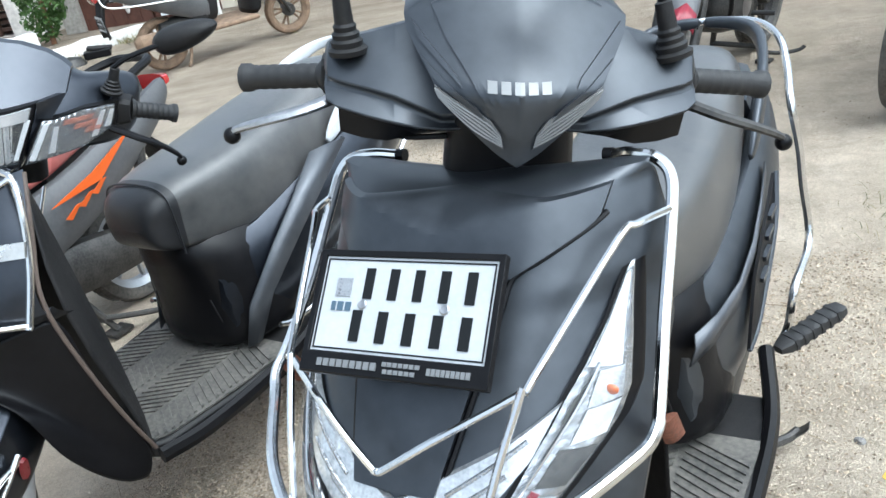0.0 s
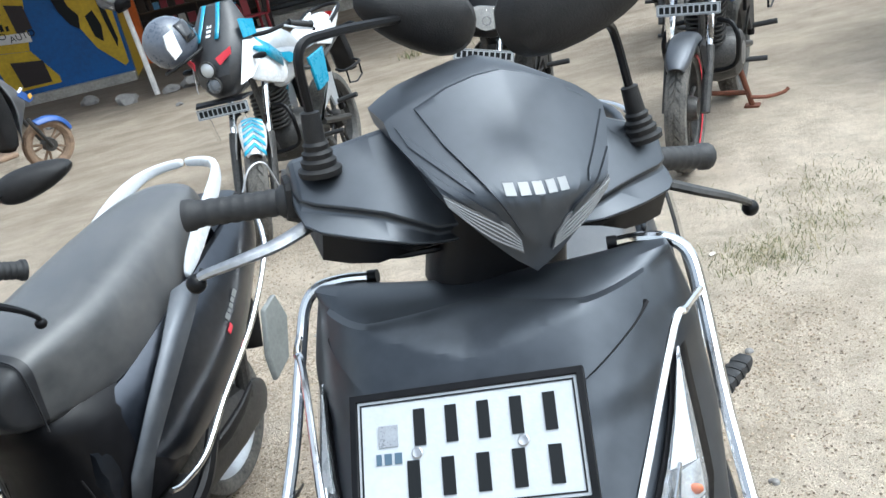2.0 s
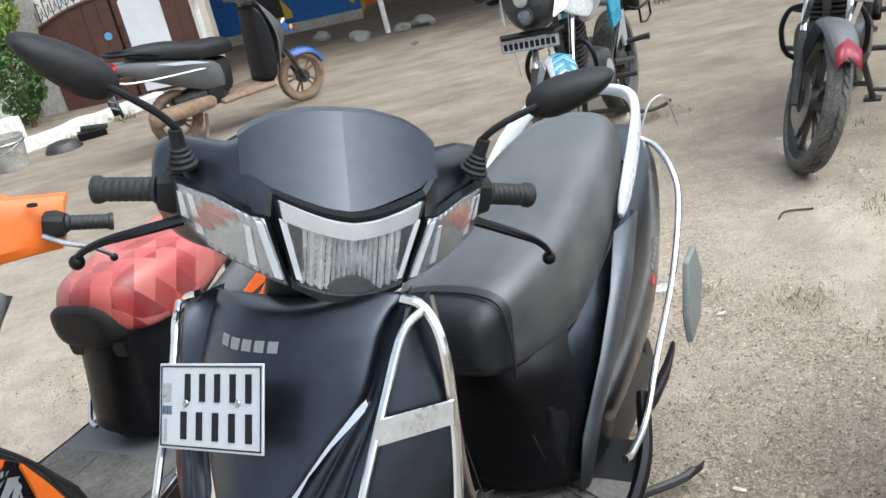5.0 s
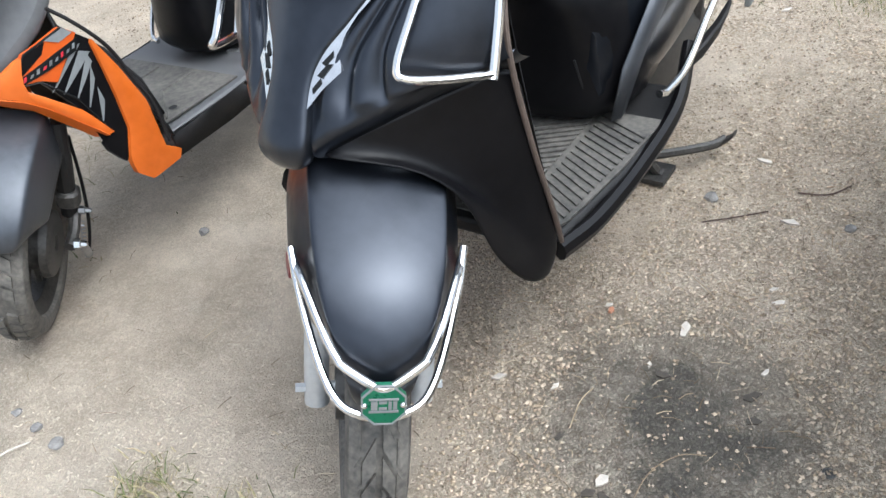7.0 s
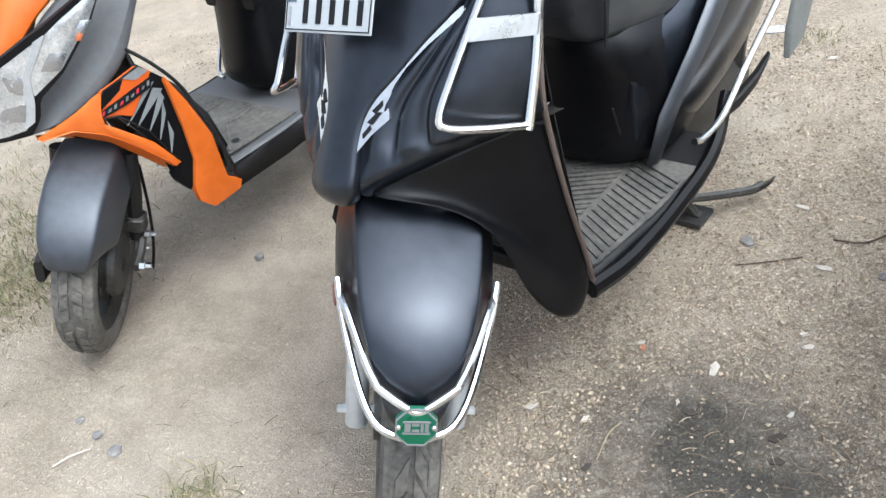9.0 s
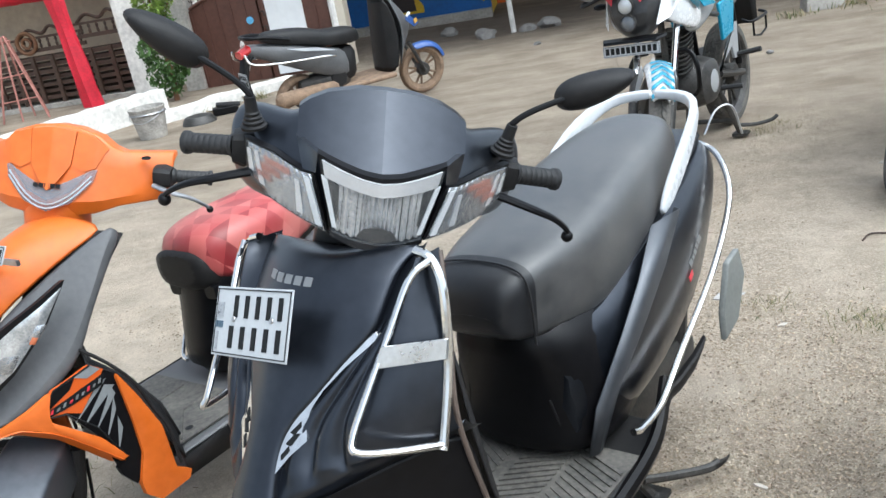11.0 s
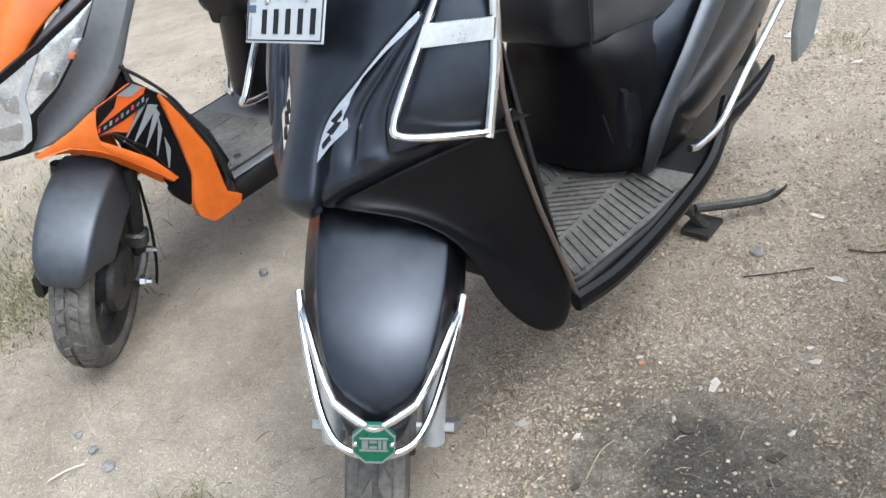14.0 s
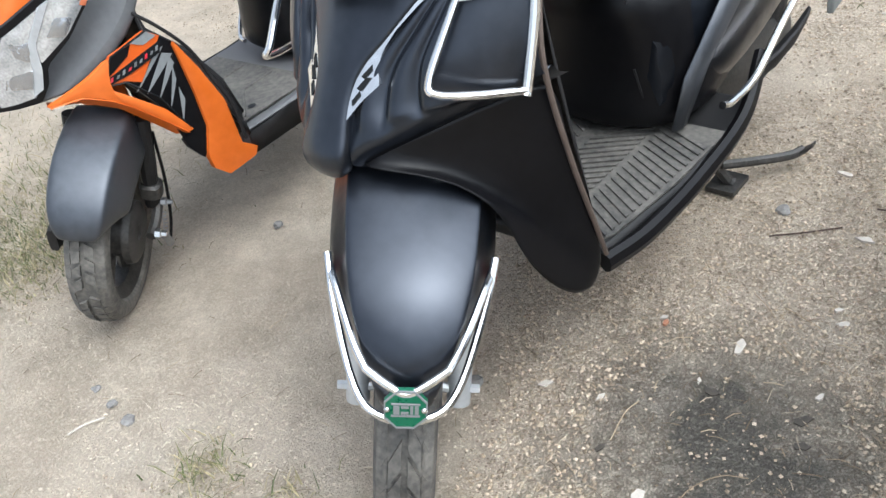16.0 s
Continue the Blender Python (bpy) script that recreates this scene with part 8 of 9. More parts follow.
BIKE_RED = dict(front="cowl", stand=RUST, rim=DARK_METAL, rim_tape=True, fork=DARK_METAL, fender=MATTE_LIGHT, tank=BLUE, shroud=BLUE, flash=RED, cover=BLACK, tail=BLACK, fairing=BLACK)
BIKE_PLAIN = dict(front="cowl", rim=DARK_METAL, fork=DARK_METAL, fender=BLACK, tank=BLACK, shroud=BLACK, cover=BLACK, tail=BLACK, fairing=BLACK, ind=AMBER)
motorcycle(pose(-0.165, 4.24, 0, 0, -3, -29), 31, BIKE_BLUE, "white and cyan motorcycle with dark fairing on its centre stand")
motorcycle(pose(0.86, 3.88, 0, 0, 4, -36), 26, BIKE_BLACK, "black motorcycle with red flashes and clear headlight")
motorcycle(pose(1.85, 3.57, 0, 0, 3, -43), 2, BIKE_RED, "black and blue motorcycle with red rim tape")
motorcycle(pose(3.04, 5.72, 0, 0, 3, -34), 8, BIKE_PLAIN, "plain black motorcycle parked farther back")
motorcycle(pose(3.68, 4.0, 0, 0, 3, -48), 8, BIKE_PLAIN, "plain black motorcycle at the end of the row")


def helmet(m, shell, label):
    """A full-face helmet: shell, visor, chin vent and rim."""
    H = thing("helmet", m, label, "helmet")
    bm = bmesh.new()
    bmesh.ops.create_uvsphere(bm, u_segments=28, v_segments=18, radius=0.125)
    for v_ in bm.verts:
        if v_.co.y < 0 and v_.co.z < -0.02:
            v_.co.y *= 1.12
        v_.co.z = max(v_.co.z, -0.105)
        v_.co.x *= 0.95
    part("shell", bm, shell, H)
    ring = []
    for k in range(15):
        a = math.radians(-80 + k * 160 / 14)
        ring.append([V((0.124 * math.sin(a) * r * 0.97, -0.130 * math.cos(a) * r, z)) for z, r in ((-0.045, 1.0), (-0.01, 1.02), (0.03, 0.99), (0.055, 0.92))])
    part("visor", loft(ring, False, False), VISOR, H, thick=0.003)
    part("rim", tube([(0.10 * math.cos(a) * 0.95, 0.108 * math.sin(a), -0.105) for a in [2 * math.pi * k / 20 for k in range(20)]], 0.008, 6, 1, closed=True), BLACK_ROUGH, H)
    part("vent", prism([(-0.02, -0.135, -0.07), (0.02, -0.135, -0.07), (0.015, -0.135, -0.085), (-0.015, -0.135, -0.085)], (0, 0, 0), (0, 0.01, 0)), BLACK, H)
    for s in (-1, 1):
        part("side_graphic", prism([(s * 0.108, 0.0, 0.045), (s * 0.100, 0.05, 0.045), (s * 0.098, 0.075, -0.01), (s * 0.098, 0.075, -0.07), (s * 0.112, 0.03, -0.06)], (0, 0, 0), (s * 0.012, 0, 0)), WHITE, H)
    for k in range(4):
        part("graphic_dot", prism([(0.124, 0.03 + 0.01 * k, -0.01 - 0.015 * k), (0.124, 0.04 + 0.01 * k, -0.01 - 0.015 * k), (0.124, 0.04 + 0.01 * k, -0.018 - 0.015 * k), (0.124, 0.03 + 0.01 * k, -0.018 - 0.015 * k)], (0, 0, 0), (0.003, 0, 0)), INK, H)
    return H


HELMET_BLUE = mat("dark_blue_helmet_paint", (0.09, 0.105, 0.135), 0.3, 0, 0.15, 10, coat=0.4, dust=0.03)
HELMET_RED = mat("red_helmet_paint", (0.32, 0.02, 0.035), 0.2, 0, 0.08, 10, coat=0.5)

# ---- the yard's surroundings ----
CREAM = mat("cream_plaster", (0.62, 0.56, 0.46), 0.9, 0, 0.12, 1.2, 0.3, 60, dust=0.0)
LIME = mat("stained_whitewash", (0.66, 0.64, 0.60), 0.9, 0, 0.25, 3.0, 0.4, 40)
CEMENT = mat("raw_cement", (0.34, 0.32, 0.29), 0.95, 0, 0.3, 4, 0.5, 50)
BLUE_WALL = mat("blue_wall_paint", (0.008, 0.085, 0.29), 0.6, 0, 0.2, 2.5, 0.2, 60)
YELLOW_WALL = mat("yellow_wall_paint", (0.52, 0.34, 0.014), 0.6, 0, 0.18, 3, 0.2, 60)
GATE_BROWN = mat("brown_gate_paint", (0.085, 0.033, 0.022), 0.5, 0, 0.2, 3, 0.15, 40, dust=0.02)
GATE_DARK = mat("dark_wrought_iron", (0.055, 0.038, 0.032), 0.6, 0.3, 0.3, 20, 0.3, 90)
GATE_WHITE = mat("white_gate_panel", (0.74, 0.75, 0.76), 0.6, 0, 0.05, 2)
RED_CLOTH = mat("red_satin_cloth", (0.52, 0.010, 0.030), 0.55, 0, 0.25, 6, 0.3, 30)
WOOD_DARK = mat("dark_carved_wood", (0.050, 0.026, 0.017), 0.55, 0, 0.4, 12, 0.3, 60, dust=0.02)
WOOD_MID = mat("brown_wood", (0.16, 0.075, 0.035), 0.55, 0, 0.3, 8, 0.3, 60)
STICK_PINK = mat("faded_pink_pole", (0.36, 0.16, 0.13), 0.8, 0, 0.25, 10, 0.2, 60)
ORANGE_POST = mat("orange_painted_post", (0.60, 0.13, 0.02), 0.6, 0, 0.2, 4, 0.2, 50)
SHOP_DARK = mat("dark_board_and_opening_shade", (0.022, 0.013, 0.012), 0.6, 0, 0.3, 5)
SHUTTER = mat("grey_shutter_steel", (0.17, 0.18, 0.19), 0.5, 0.5, 0.2, 3, 0.1, 60, dust=0.03)
CHAIR_RED = mat("red_moulded_plastic", (0.30, 0.012, 0.022), 0.4, 0, 0.1, 10)
PAINT_CAN = mat("cement_smeared_tin", (0.36, 0.34, 0.31), 0.8, 0.1, 0.45, 12, 0.4, 60)
LEAF = mat("bush_leaf", (0.055, 0.115, 0.022), 0.6, 0, 0.5, 9)
LEAF_LIGHT = mat("young_bush_leaf", (0.16, 0.24, 0.035), 0.6, 0, 0.4, 9)
POLE_WHITE = mat("white_painted_pole", (0.62, 0.60, 0.57), 0.7, 0, 0.25, 10, 0.2, 60)
POSTER_BLUE = mat("blue_poster", (0.10, 0.24, 0.42), 0.5, 0, 0.4, 14)
POSTER_PALE = mat("pale_packaging", (0.42, 0.40, 0.38), 0.5, 0, 0.4, 20)
STICKER_BLUE = mat("blue_sticker", (0.12, 0.38, 0.62), 0.5, 0, 0.2, 20)
RUST_TIN = mat("weathered_tin", (0.20, 0.16, 0.13), 0.6, 0.4, 0.35, 3, 0.2, 40)
BOARD_WHITE = mat("white_sign_board", (0.70, 0.66, 0.62), 0.6, 0, 0.08, 6)


def slab(name, x0, x1, y0, y1, z0, z1, material, label, category, kind="structure", bevel=0.0):
    return tagged(part(name, box(x0, x1, y0, y1, z0, z1), material, bevel=bevel), label, category, kind=kind)


def wedge(name, pts, y0, y1, material, parent, label=""):
    """A flat painted or cut piece: outline of (x, z) between two depths."""
    return part(name, prism([(x, 0, z) for x, z in pts], (0, y0, 0), (0, y1, 0)), material, parent, label)


# plain walls added out of view to close the yard and shade reflections
slab("wall_south", -16, 16, -10.3, -10, 0, 2.6, CREAM, "plain cream wall added to close the yard", "wall")
slab("wall_west", -16.3, -16, -10.3, 12, 0, 2.6, CREAM, "plain cream wall added to close the yard", "wall")
slab("wall_east", 16, 16.3, -10.3, 20.4, 0, 2.6, CREAM, "plain cream wall added to close the yard", "wall")

# cream house with an open store bay
house = thing("house", pose(-8.5, 12, 0), "cream plastered house with an open store bay", "house")
part("wall", box(-7.5, 2.4, 0.4, 0.6, 0, 3.2), CREAM, house)
part("side_wall", box(2.55, 3.05, -1.35, 0.6, 0, 3.2), LIME, house, "stained white end wall")
# the bay's back wall is darker than the outer plaster
part("store_back", box(-7.5, 2.4, 0.25, 0.39, 0, 3.2), mat("darker_bay_plaster", (0.42, 0.36, 0.28), 0.9, 0, 0.15, 1.5, 0.2, 50), house)
part("lintel", box(-7.5, 2.54, -1.2, 0.24, 2.2, 3.2), CREAM, house)
part("roof", box(-7.7, 3.2, -1.6, 0.8, 3.2, 3.35), CEMENT, house)
part("floor_slab", box(-7.5, 2.54, -1.3, 0.24, 0, 0.06), CEMENT, house)


def cloth_beam(a, b, drop, n=26, seed=1):
    """A swagged, pleated cloth between two points."""
    rnd = random.Random(seed)
    a, b = V(a), V(b)
    rows = []
    for i in range(n + 1):
        f = i / n
        p = a.lerp(b, f)
        sag = 0.05 * math.sin(f * math.pi) + 0.012 * rnd.random()
        w = 0.025 * math.sin(i * 2.1) + 0.012 * rnd.random()
        rows.append([p + V((0, -0.02 + w, 0.03)), p + V((0, -0.07 + w, -drop * 0.3 - sag)), p + V((0, -0.05 - w, -drop * 0.7 - sag)), p + V((0, 0.0, -drop - sag))])
    return loft(rows, False, False)


canopy = thing("canopy", pose(-6.5, 10.3, 0), "festive canopy draped in red satin cloth on poles", "canopy")
part("beam_cloth", cloth_beam((-2.6, 0, 1.78), (0.16, 0, 1.62), 0.26), RED_CLOTH, canopy, "gathered red cloth along the beam", thick=0.006)
for px, w, sd in ((0.02, 0.135, 3), (-2.5, 0.12, 4)):
    rnd = random.Random(sd)
    rows = []
    for i in range(19):
        z = 1.62 - i * 0.09
        f = 1 - 0.28 * math.sin(math.pi * min(1, i / 14)) ** 2
        rows.append([V((px + w * f * math.cos(k * 0.349) * (1 + 0.14 * math.sin(k * 5 + i * 0.4)) + 0.006 * i, 0.09 * f * math.sin(k * 0.349) * (1 + 0.2 * math.cos(k * 4)), max(0.003, z))) for k in range(18)])
    part("post_cloth", loft(rows), RED_CLOTH, canopy, "pleated red cloth round the post", sharp=60)
sign = part("sign_board", box(-2.6, 0.35, 0.05, 0.075, 1.66, 2.05), BOARD_WHITE, canopy, "white sign board with red lettering and red fringe")
rnd = random.Random(9)
for k in range(11):
    x = -2.4 + k * 0.24
    part("sign_bar", box(x, x + 0.15, 0.035, 0.049, 1.74 + 0.02 * (k % 2), 1.92), RED, sign)

# stacked carved wooden furniture in the store bay
bed = thing("bed_frame", pose(-6.3, 11.05, 0.06), "stack of dark carved wooden bed frames and panels", "bed frame")
for k in range(7):
    z = 0.05 + k * 0.085
    part("board", box(-1.75 + 0.07 * (k % 3), 0.78 - 0.05 * (k % 2), -0.25 + 0.03 * (k % 2), 0.1, z, z + 0.05), WOOD_DARK, bed, bevel=0.004)
for k in range(9):
    part("upright", box(-1.6 + k * 0.28, -1.55 + k * 0.28, -0.28, -0.24, 0.0, 0.62), WOOD_DARK, bed)
for j, (x0, z0) in enumerate(((-0.9, 0.72), (-0.05, 0.80))):
    hd = part("headboard", box(x0 - 0.5, x0 + 0.65, -0.2, -0.15, z0 - 0.05, z0), WOOD_DARK, bed, "carved headboard with fretwork")
    part("rail", box(x0 - 0.5, x0 + 0.65, -0.2, -0.15, z0 + 0.12, z0 + 0.15), WOOD_DARK, hd)
    for k in range(10):
        part("spindle", revolve([(0, 0.012), (0.03, 0.022), (0.06, 0.010), (0.09, 0.022), (0.12, 0.012)], 8, "z"), WOOD_DARK, hd, m=Matrix.Translation((x0 - 0.44 + k * 0.115, -0.175, z0)))
    part("crest", tube([(x0 - 0.25, -0.175, z0 + 0.15), (x0 - 0.1, -0.175, z0 + 0.24), (x0 + 0.08, -0.175, z0 + 0.18), (x0 + 0.22, -0.175, z0 + 0.26), (x0 + 0.4, -0.175, z0 + 0.15)], 0.022, 8, 5), WOOD_DARK, hd)
ring_ = bmesh.new()
tube([(0.13 * math.cos(a * 0.4488) - 1.05, -0.22, 0.80 + 0.13 * math.sin(a * 0.4488)) for a in range(14)], 0.028, 8, 2, ring_, closed=True)
tube([(0.06 * math.cos(a * 0.4488) - 1.05, -0.22, 0.80 + 0.06 * math.sin(a * 0.4488)) for a in range(14)], 0.02, 8, 2, ring_, closed=True)
part("carved_medallion", ring_, WOOD_MID, bed, "round carved medallion")

tripod = thing("pole_trestle", pose(-7.1, 10.0, 0), "faded pink trestle of poles tied at the top", "trestle")
for x, y in ((-0.30, -0.1), (-0.08, 0.25), (0.30, -0.05), (0.08, 0.3), (-0.02, -0.12)):
    part("leg", tube([(x, y, 0.0), (x * 0.2, y * 0.3, 0.90), (x * 0.06, y * 0.1, 1.03)], 0.013, 7, 3), STICK_PINK, tripod)
part("tie", tube([(-0.11, 0, 0.95), (0.09, 0, 0.97)], 0.014, 7, 1), STICK_PINK, tripod)
for k in range(2):
    part("rung", tube([(-0.22 + 0.05 * k, -0.07, 0.25 + 0.3 * k), (0.22 - 0.05 * k, -0.04, 0.27 + 0.3 * k)], 0.009, 6, 1), STICK_PINK, tripod)

# low whitewashed wall and kerb along the yard's edge


def edge_wall(name, a, b, w, h, material, label):
    a, b = V((*a, 0)), V((*b, 0))
    d = (b - a).normalized()
    n = V((-d.y, d.x, 0)) * w
    k = max(2, int((b - a).length / 0.12))
    rnd = random.Random(7)
    rows = []
    for i in range(k + 1):
        p = a.lerp(b, i / k) + V((rnd.uniform(-0.008, 0.008), rnd.uniform(-0.008, 0.008), 0))
        hh = h + rnd.uniform(-0.012, 0.012)
        rows.append([p + V((0, 0, -0.02)), p + V((0, 0, hh - 0.015)), p + n * 0.12 + V((0, 0, hh)), p + n * 0.9 + V((0, 0, hh)), p + n + V((0, 0, hh - 0.02)), p + n + V((0, 0, -0.02))])
    return tagged(part(name, loft(rows), material, sharp=50), label, "low wall", kind="structure")


edge_wall("low_wall_1", (-6.6, 5.3), (-4.76, 9.0), 0.22, 0.25, LIME, "low whitewashed wall with grimy face")
edge_wall("low_wall_2", (-4.50, 8.28), (-3.45, 9.55), 0.20, 0.11, LIME, "whitewashed kerb stained with mud")

# gate between its pillars
gate = thing("gate", pose(-3.98, 10.42, 0), "brown double metal gate with arched wrought iron crest", "gate")


def arch(x):
    return 0.95 + 0.20 * (1 - (x / 0.88) ** 2)


for s in (-1, 1):
    xs_ = [-0.86 + 0.086 * k for k in range(11)] if s < 0 else [0.005 + 0.086 * k for k in range(11)]
    leaf = part("leaf", prism([(x, 0, arch(x)) for x in xs_] + [(xs_[-1], 0, -0.02), (xs_[0], 0, -0.02)], (0, -0.015, 0), (0, 0.015, 0)), GATE_BROWN, gate)
    part("leaf_rim", tube([(x, -0.02, arch(x)) for x in xs_], 0.020, 8, 1), GATE_BROWN, leaf)
    for k in range(0, 11, 2):
        part("stile", box(xs_[k] - 0.012, xs_[k] + 0.012, -0.032, -0.016, 0.0, arch(xs_[k]) - 0.02), GATE_BROWN, leaf)
    for k in range(10):
        x = xs_[k] + 0.043
        part("scroll", tube([(x, 0, arch(x)), (x, 0, arch(x) + 0.20), (x + 0.02, 0, arch(x) + 0.235), (x + 0.035, 0, arch(x) + 0.21)], 0.006, 6, 4), GATE_DARK, leaf)
        part("scroll", tube([(x - 0.035, 0, arch(x) + 0.15), (x - 0.03, 0, arch(x) + 0.08), (x, 0, arch(x) + 0.055), (x + 0.03, 0, arch(x) + 0.08), (x + 0.035, 0, arch(x) + 0.15)], 0.005, 6, 4), GATE_DARK, leaf)
        part("spear", revolve([(0, 0.0), (0.0, 0.011), (0.03, 0.008), (0.055, 0.0)], 6, "z"), GATE_DARK, leaf, m=Matrix.Translation((x, 0, arch(x) + 0.205)))
wicket = part("wicket_opening", prism([(0.09, 0, 0.03), (0.55, 0, 0.03), (0.55, 0, 1.00), (0.50, 0, 1.05), (0.14, 0, 1.10), (0.09, 0, 1.06)], (0, -0.034, 0), (0, -0.020, 0)), GATE_WHITE, gate, "pale wicket door")
part("sticker", revolve([(0, 0.0), (-0.004, 0.0), (-0.004, 0.045), (0, 0.045)], 20, "y"), STICKER_BLUE, gate, "round blue sticker", m=Matrix.Translation((-0.13, -0.033, 0.72)))
orn = part("ornament", revolve([(0, 0.0), (-0.006, 0.0), (-0.006, 0.04), (0, 0.045)], 20, "y"), POLE_WHITE, gate, "white oval cast ornament", m=Matrix.Translation((-0.30, -0.034, 0.31)) @ Matrix.Diagonal((1, 1, 4.2, 1)))
for k in range(7):
    part("ornament_hole", box(-0.32, -0.28, -0.044, -0.0405, 0.19 + k * 0.036, 0.205 + k * 0.036), GATE_BROWN, orn)
for z in (0.45, 0.62, 0.80):
    part("latch", tube([(0.02, -0.05, z), (0.07, -0.06, z), (0.07, -0.06, z - 0.06)], 0.012, 6, 3), GATE_DARK, gate)
slab("pillar_1", -5.10, -4.86, 10.32, 10.6, 0, 2.3, CEMENT, "bare cement gate pillar", "pillar")
slab("pillar_2", -3.10, -2.93, 10.35, 10.6, 0, 2.3, CREAM, "cream gate pillar", "pillar")
slab("wall_behind_gate", -6.0, -3.5, 12.9, 13.0, 0, 2.6, GATE_WHITE, "white wall inside the gate", "wall")

# clipped bush


def leaf_cloud(name, centre, radii, count, size, material, parent, seed):
    """Many small leaves spread through an uneven egg."""
    rnd = random.Random(seed)
    verts, faces = [], []
    for i in range(count):
        a, u = rnd.uniform(0, 2 * math.pi), rnd.uniform(-1, 1)
        r = (0.55 + 0.45 * rnd.random() ** 0.5) * (1 + 0.28 * noise.noise(V((math.cos(a) * 1.7, math.sin(a) * 1.7, u * 3 + seed))))
        q = math.sqrt(1 - u * u)
        c = V(centre) + V((radii[0] * r * q * math.cos(a), radii[1] * r * q * math.sin(a), radii[2] * r * u))
        d = V((rnd.gauss(0, 1), rnd.gauss(0, 1), rnd.gauss(0.5, 0.8))).normalized()
        e = d.cross(V((rnd.gauss(0, 1), rnd.gauss(0, 1), rnd.gauss(0, 1)))).normalized()
        s = size * rnd.uniform(0.6, 1.3)
        b = len(verts)
        verts += [c - d * s, c + e * s * 0.38, c + d * s, c - e * s * 0.38]
        faces += [(b, b + 1, b + 2), (b, b + 2, b + 3)]
    me = bpy.data.meshes.new(name)
    me.from_pydata(verts, [], faces)
    me.materials.append(material)
    ob = new(name, me)
    ob.parent = parent
    return ob


bush = thing("bush", pose(-5.0, 9.75, 0), "tall leafy green bush beside the gate pillar", "bush")
part("trunk", tube([(0, 0, 0), (0.02, 0, 0.4), (-0.02, 0.02, 0.9), (0.02, 0, 1.4)], 0.03, 8, 4, radii=[0.035, 0.03, 0.02, 0.008]), WOOD_MID, bush)
for k in range(6):
    part("limb", tube([(0, 0, 0.3 + k * 0.17), (0.12 * math.cos(k * 2.2), 0.1 * math.sin(k * 2.2), 0.45 + k * 0.17), (0.2 * math.cos(k * 2.2), 0.16 * math.sin(k * 2.2), 0.6 + k * 0.17)], 0.01, 6, 3), WOOD_MID, bush)
leaf_cloud("crown", (0, 0, 0.55), (0.28, 0.24, 0.50), 2600, 0.035, LEAF, bush, 2)
leaf_cloud("crown", (0.02, 0, 1.35), (0.26, 0.22, 0.45), 2400, 0.033, LEAF_LIGHT, bush, 5)

# old paint bucket, flat lid and a dropped black box
bucket = thing("bucket", pose(-4.32, 7.62, 0), "old bucket smeared with cement and rubble inside", "bucket")
part("body", revolve([(0.0, 0.0), (0.0, 0.125), (0.02, 0.13), (0.20, 0.155), (0.27, 0.165), (0.275, 0.172), (0.29, 0.172), (0.29, 0.158), (0.05, 0.12), (0.05, 0.0)], 28, "z"), PAINT_CAN, bucket)
part("hoop", tube([(0.168 * math.cos(a * 0.3927), 0.168 * math.sin(a * 0.3927), 0.235) for a in range(16)], 0.007, 6, 1, closed=True), STEEL, bucket)
part("handle", tube([(-0.17, 0, 0.25), (-0.12, -0.13, 0.20), (0.0, -0.17, 0.165), (0.12, -0.13, 0.20), (0.17, 0, 0.25)], 0.004, 6, 5), STEEL, bucket)
pan = thing("basin", pose(-4.02, 8.02, 0), "upturned dark metal basin", "basin")
part("shell", revolve([(0.0, 0.17), (0.02, 0.165), (0.07, 0.13), (0.085, 0.06), (0.085, 0.0)], 24, "z"), DARK_METAL, pan)
blk = thing("plastic_box", pose(-3.86, 8.35, 0, 0, 0, 20), "broken black plastic box on the ground", "box")
part("tray", box(-0.13, 0.13, -0.08, 0.08, 0.0, 0.07), BLACK, blk, bevel=0.008)
part("lid", box(-0.10, 0.14, -0.06, 0.09, 0.072, 0.10), BLACK_ROUGH, blk, bevel=0.006, m=Matrix.Rotation(radians(8), 4, "Y"))

# blue and yellow painted workshop wall
shop = thing("workshop", pose(-2.6, 13.6, 0), "workshop with blue and yellow painted wall", "workshop")
part("wall", box(-1.30, 1.20, 0.02, 0.25, 0.0, 3.0), BLUE_WALL, shop)
part("side_wall", box(0.95, 1.20, 0.26, 2.4, 0.0, 3.0), YELLOW_WALL, shop)
part("plinth", box(-1.0, 1.22, -0.25, 0.018, 0.0, 0.12), CEMENT, shop)
wedge("painted_field", [(-0.80, 0.80), (-0.10, 0.72), (0.16, 0.30), (0.16, 0.20), (-0.55, 0.20), (-0.62, 0.62), (-0.80, 0.62)], 0.012, 0.018, YELLOW_WALL, shop, "yellow painted field")
wedge("painted_field", [(-0.88, 2.9), (-0.80, 0.805), (-0.105, 0.725), (0.06, 1.45), (0.02, 2.9)], 0.012, 0.018, YELLOW_WALL, shop, "yellow painted field")
wedge("painted_field", [(0.30, 2.2), (0.52, 1.2), (0.80, 0.55), (1.10, 0.22), (1.16, 0.26), (1.18, 2.2)], 0.012, 0.018, YELLOW_WALL, shop, "yellow painted field")
wedge("painted_shape", [(0.36, 1.55), (0.52, 1.62), (0.60, 1.2), (0.70, 1.05), (0.66, 0.86), (0.55, 0.95), (0.45, 1.15)], 0.004, 0.011, INK, shop, "dark painted figure of a machine")
wedge("painted_shape", [(0.78, 1.02), (0.90, 1.08), (0.96, 0.85), (0.92, 0.62), (0.82, 0.72)], 0.004, 0.011, INK, shop, "dark painted shape")
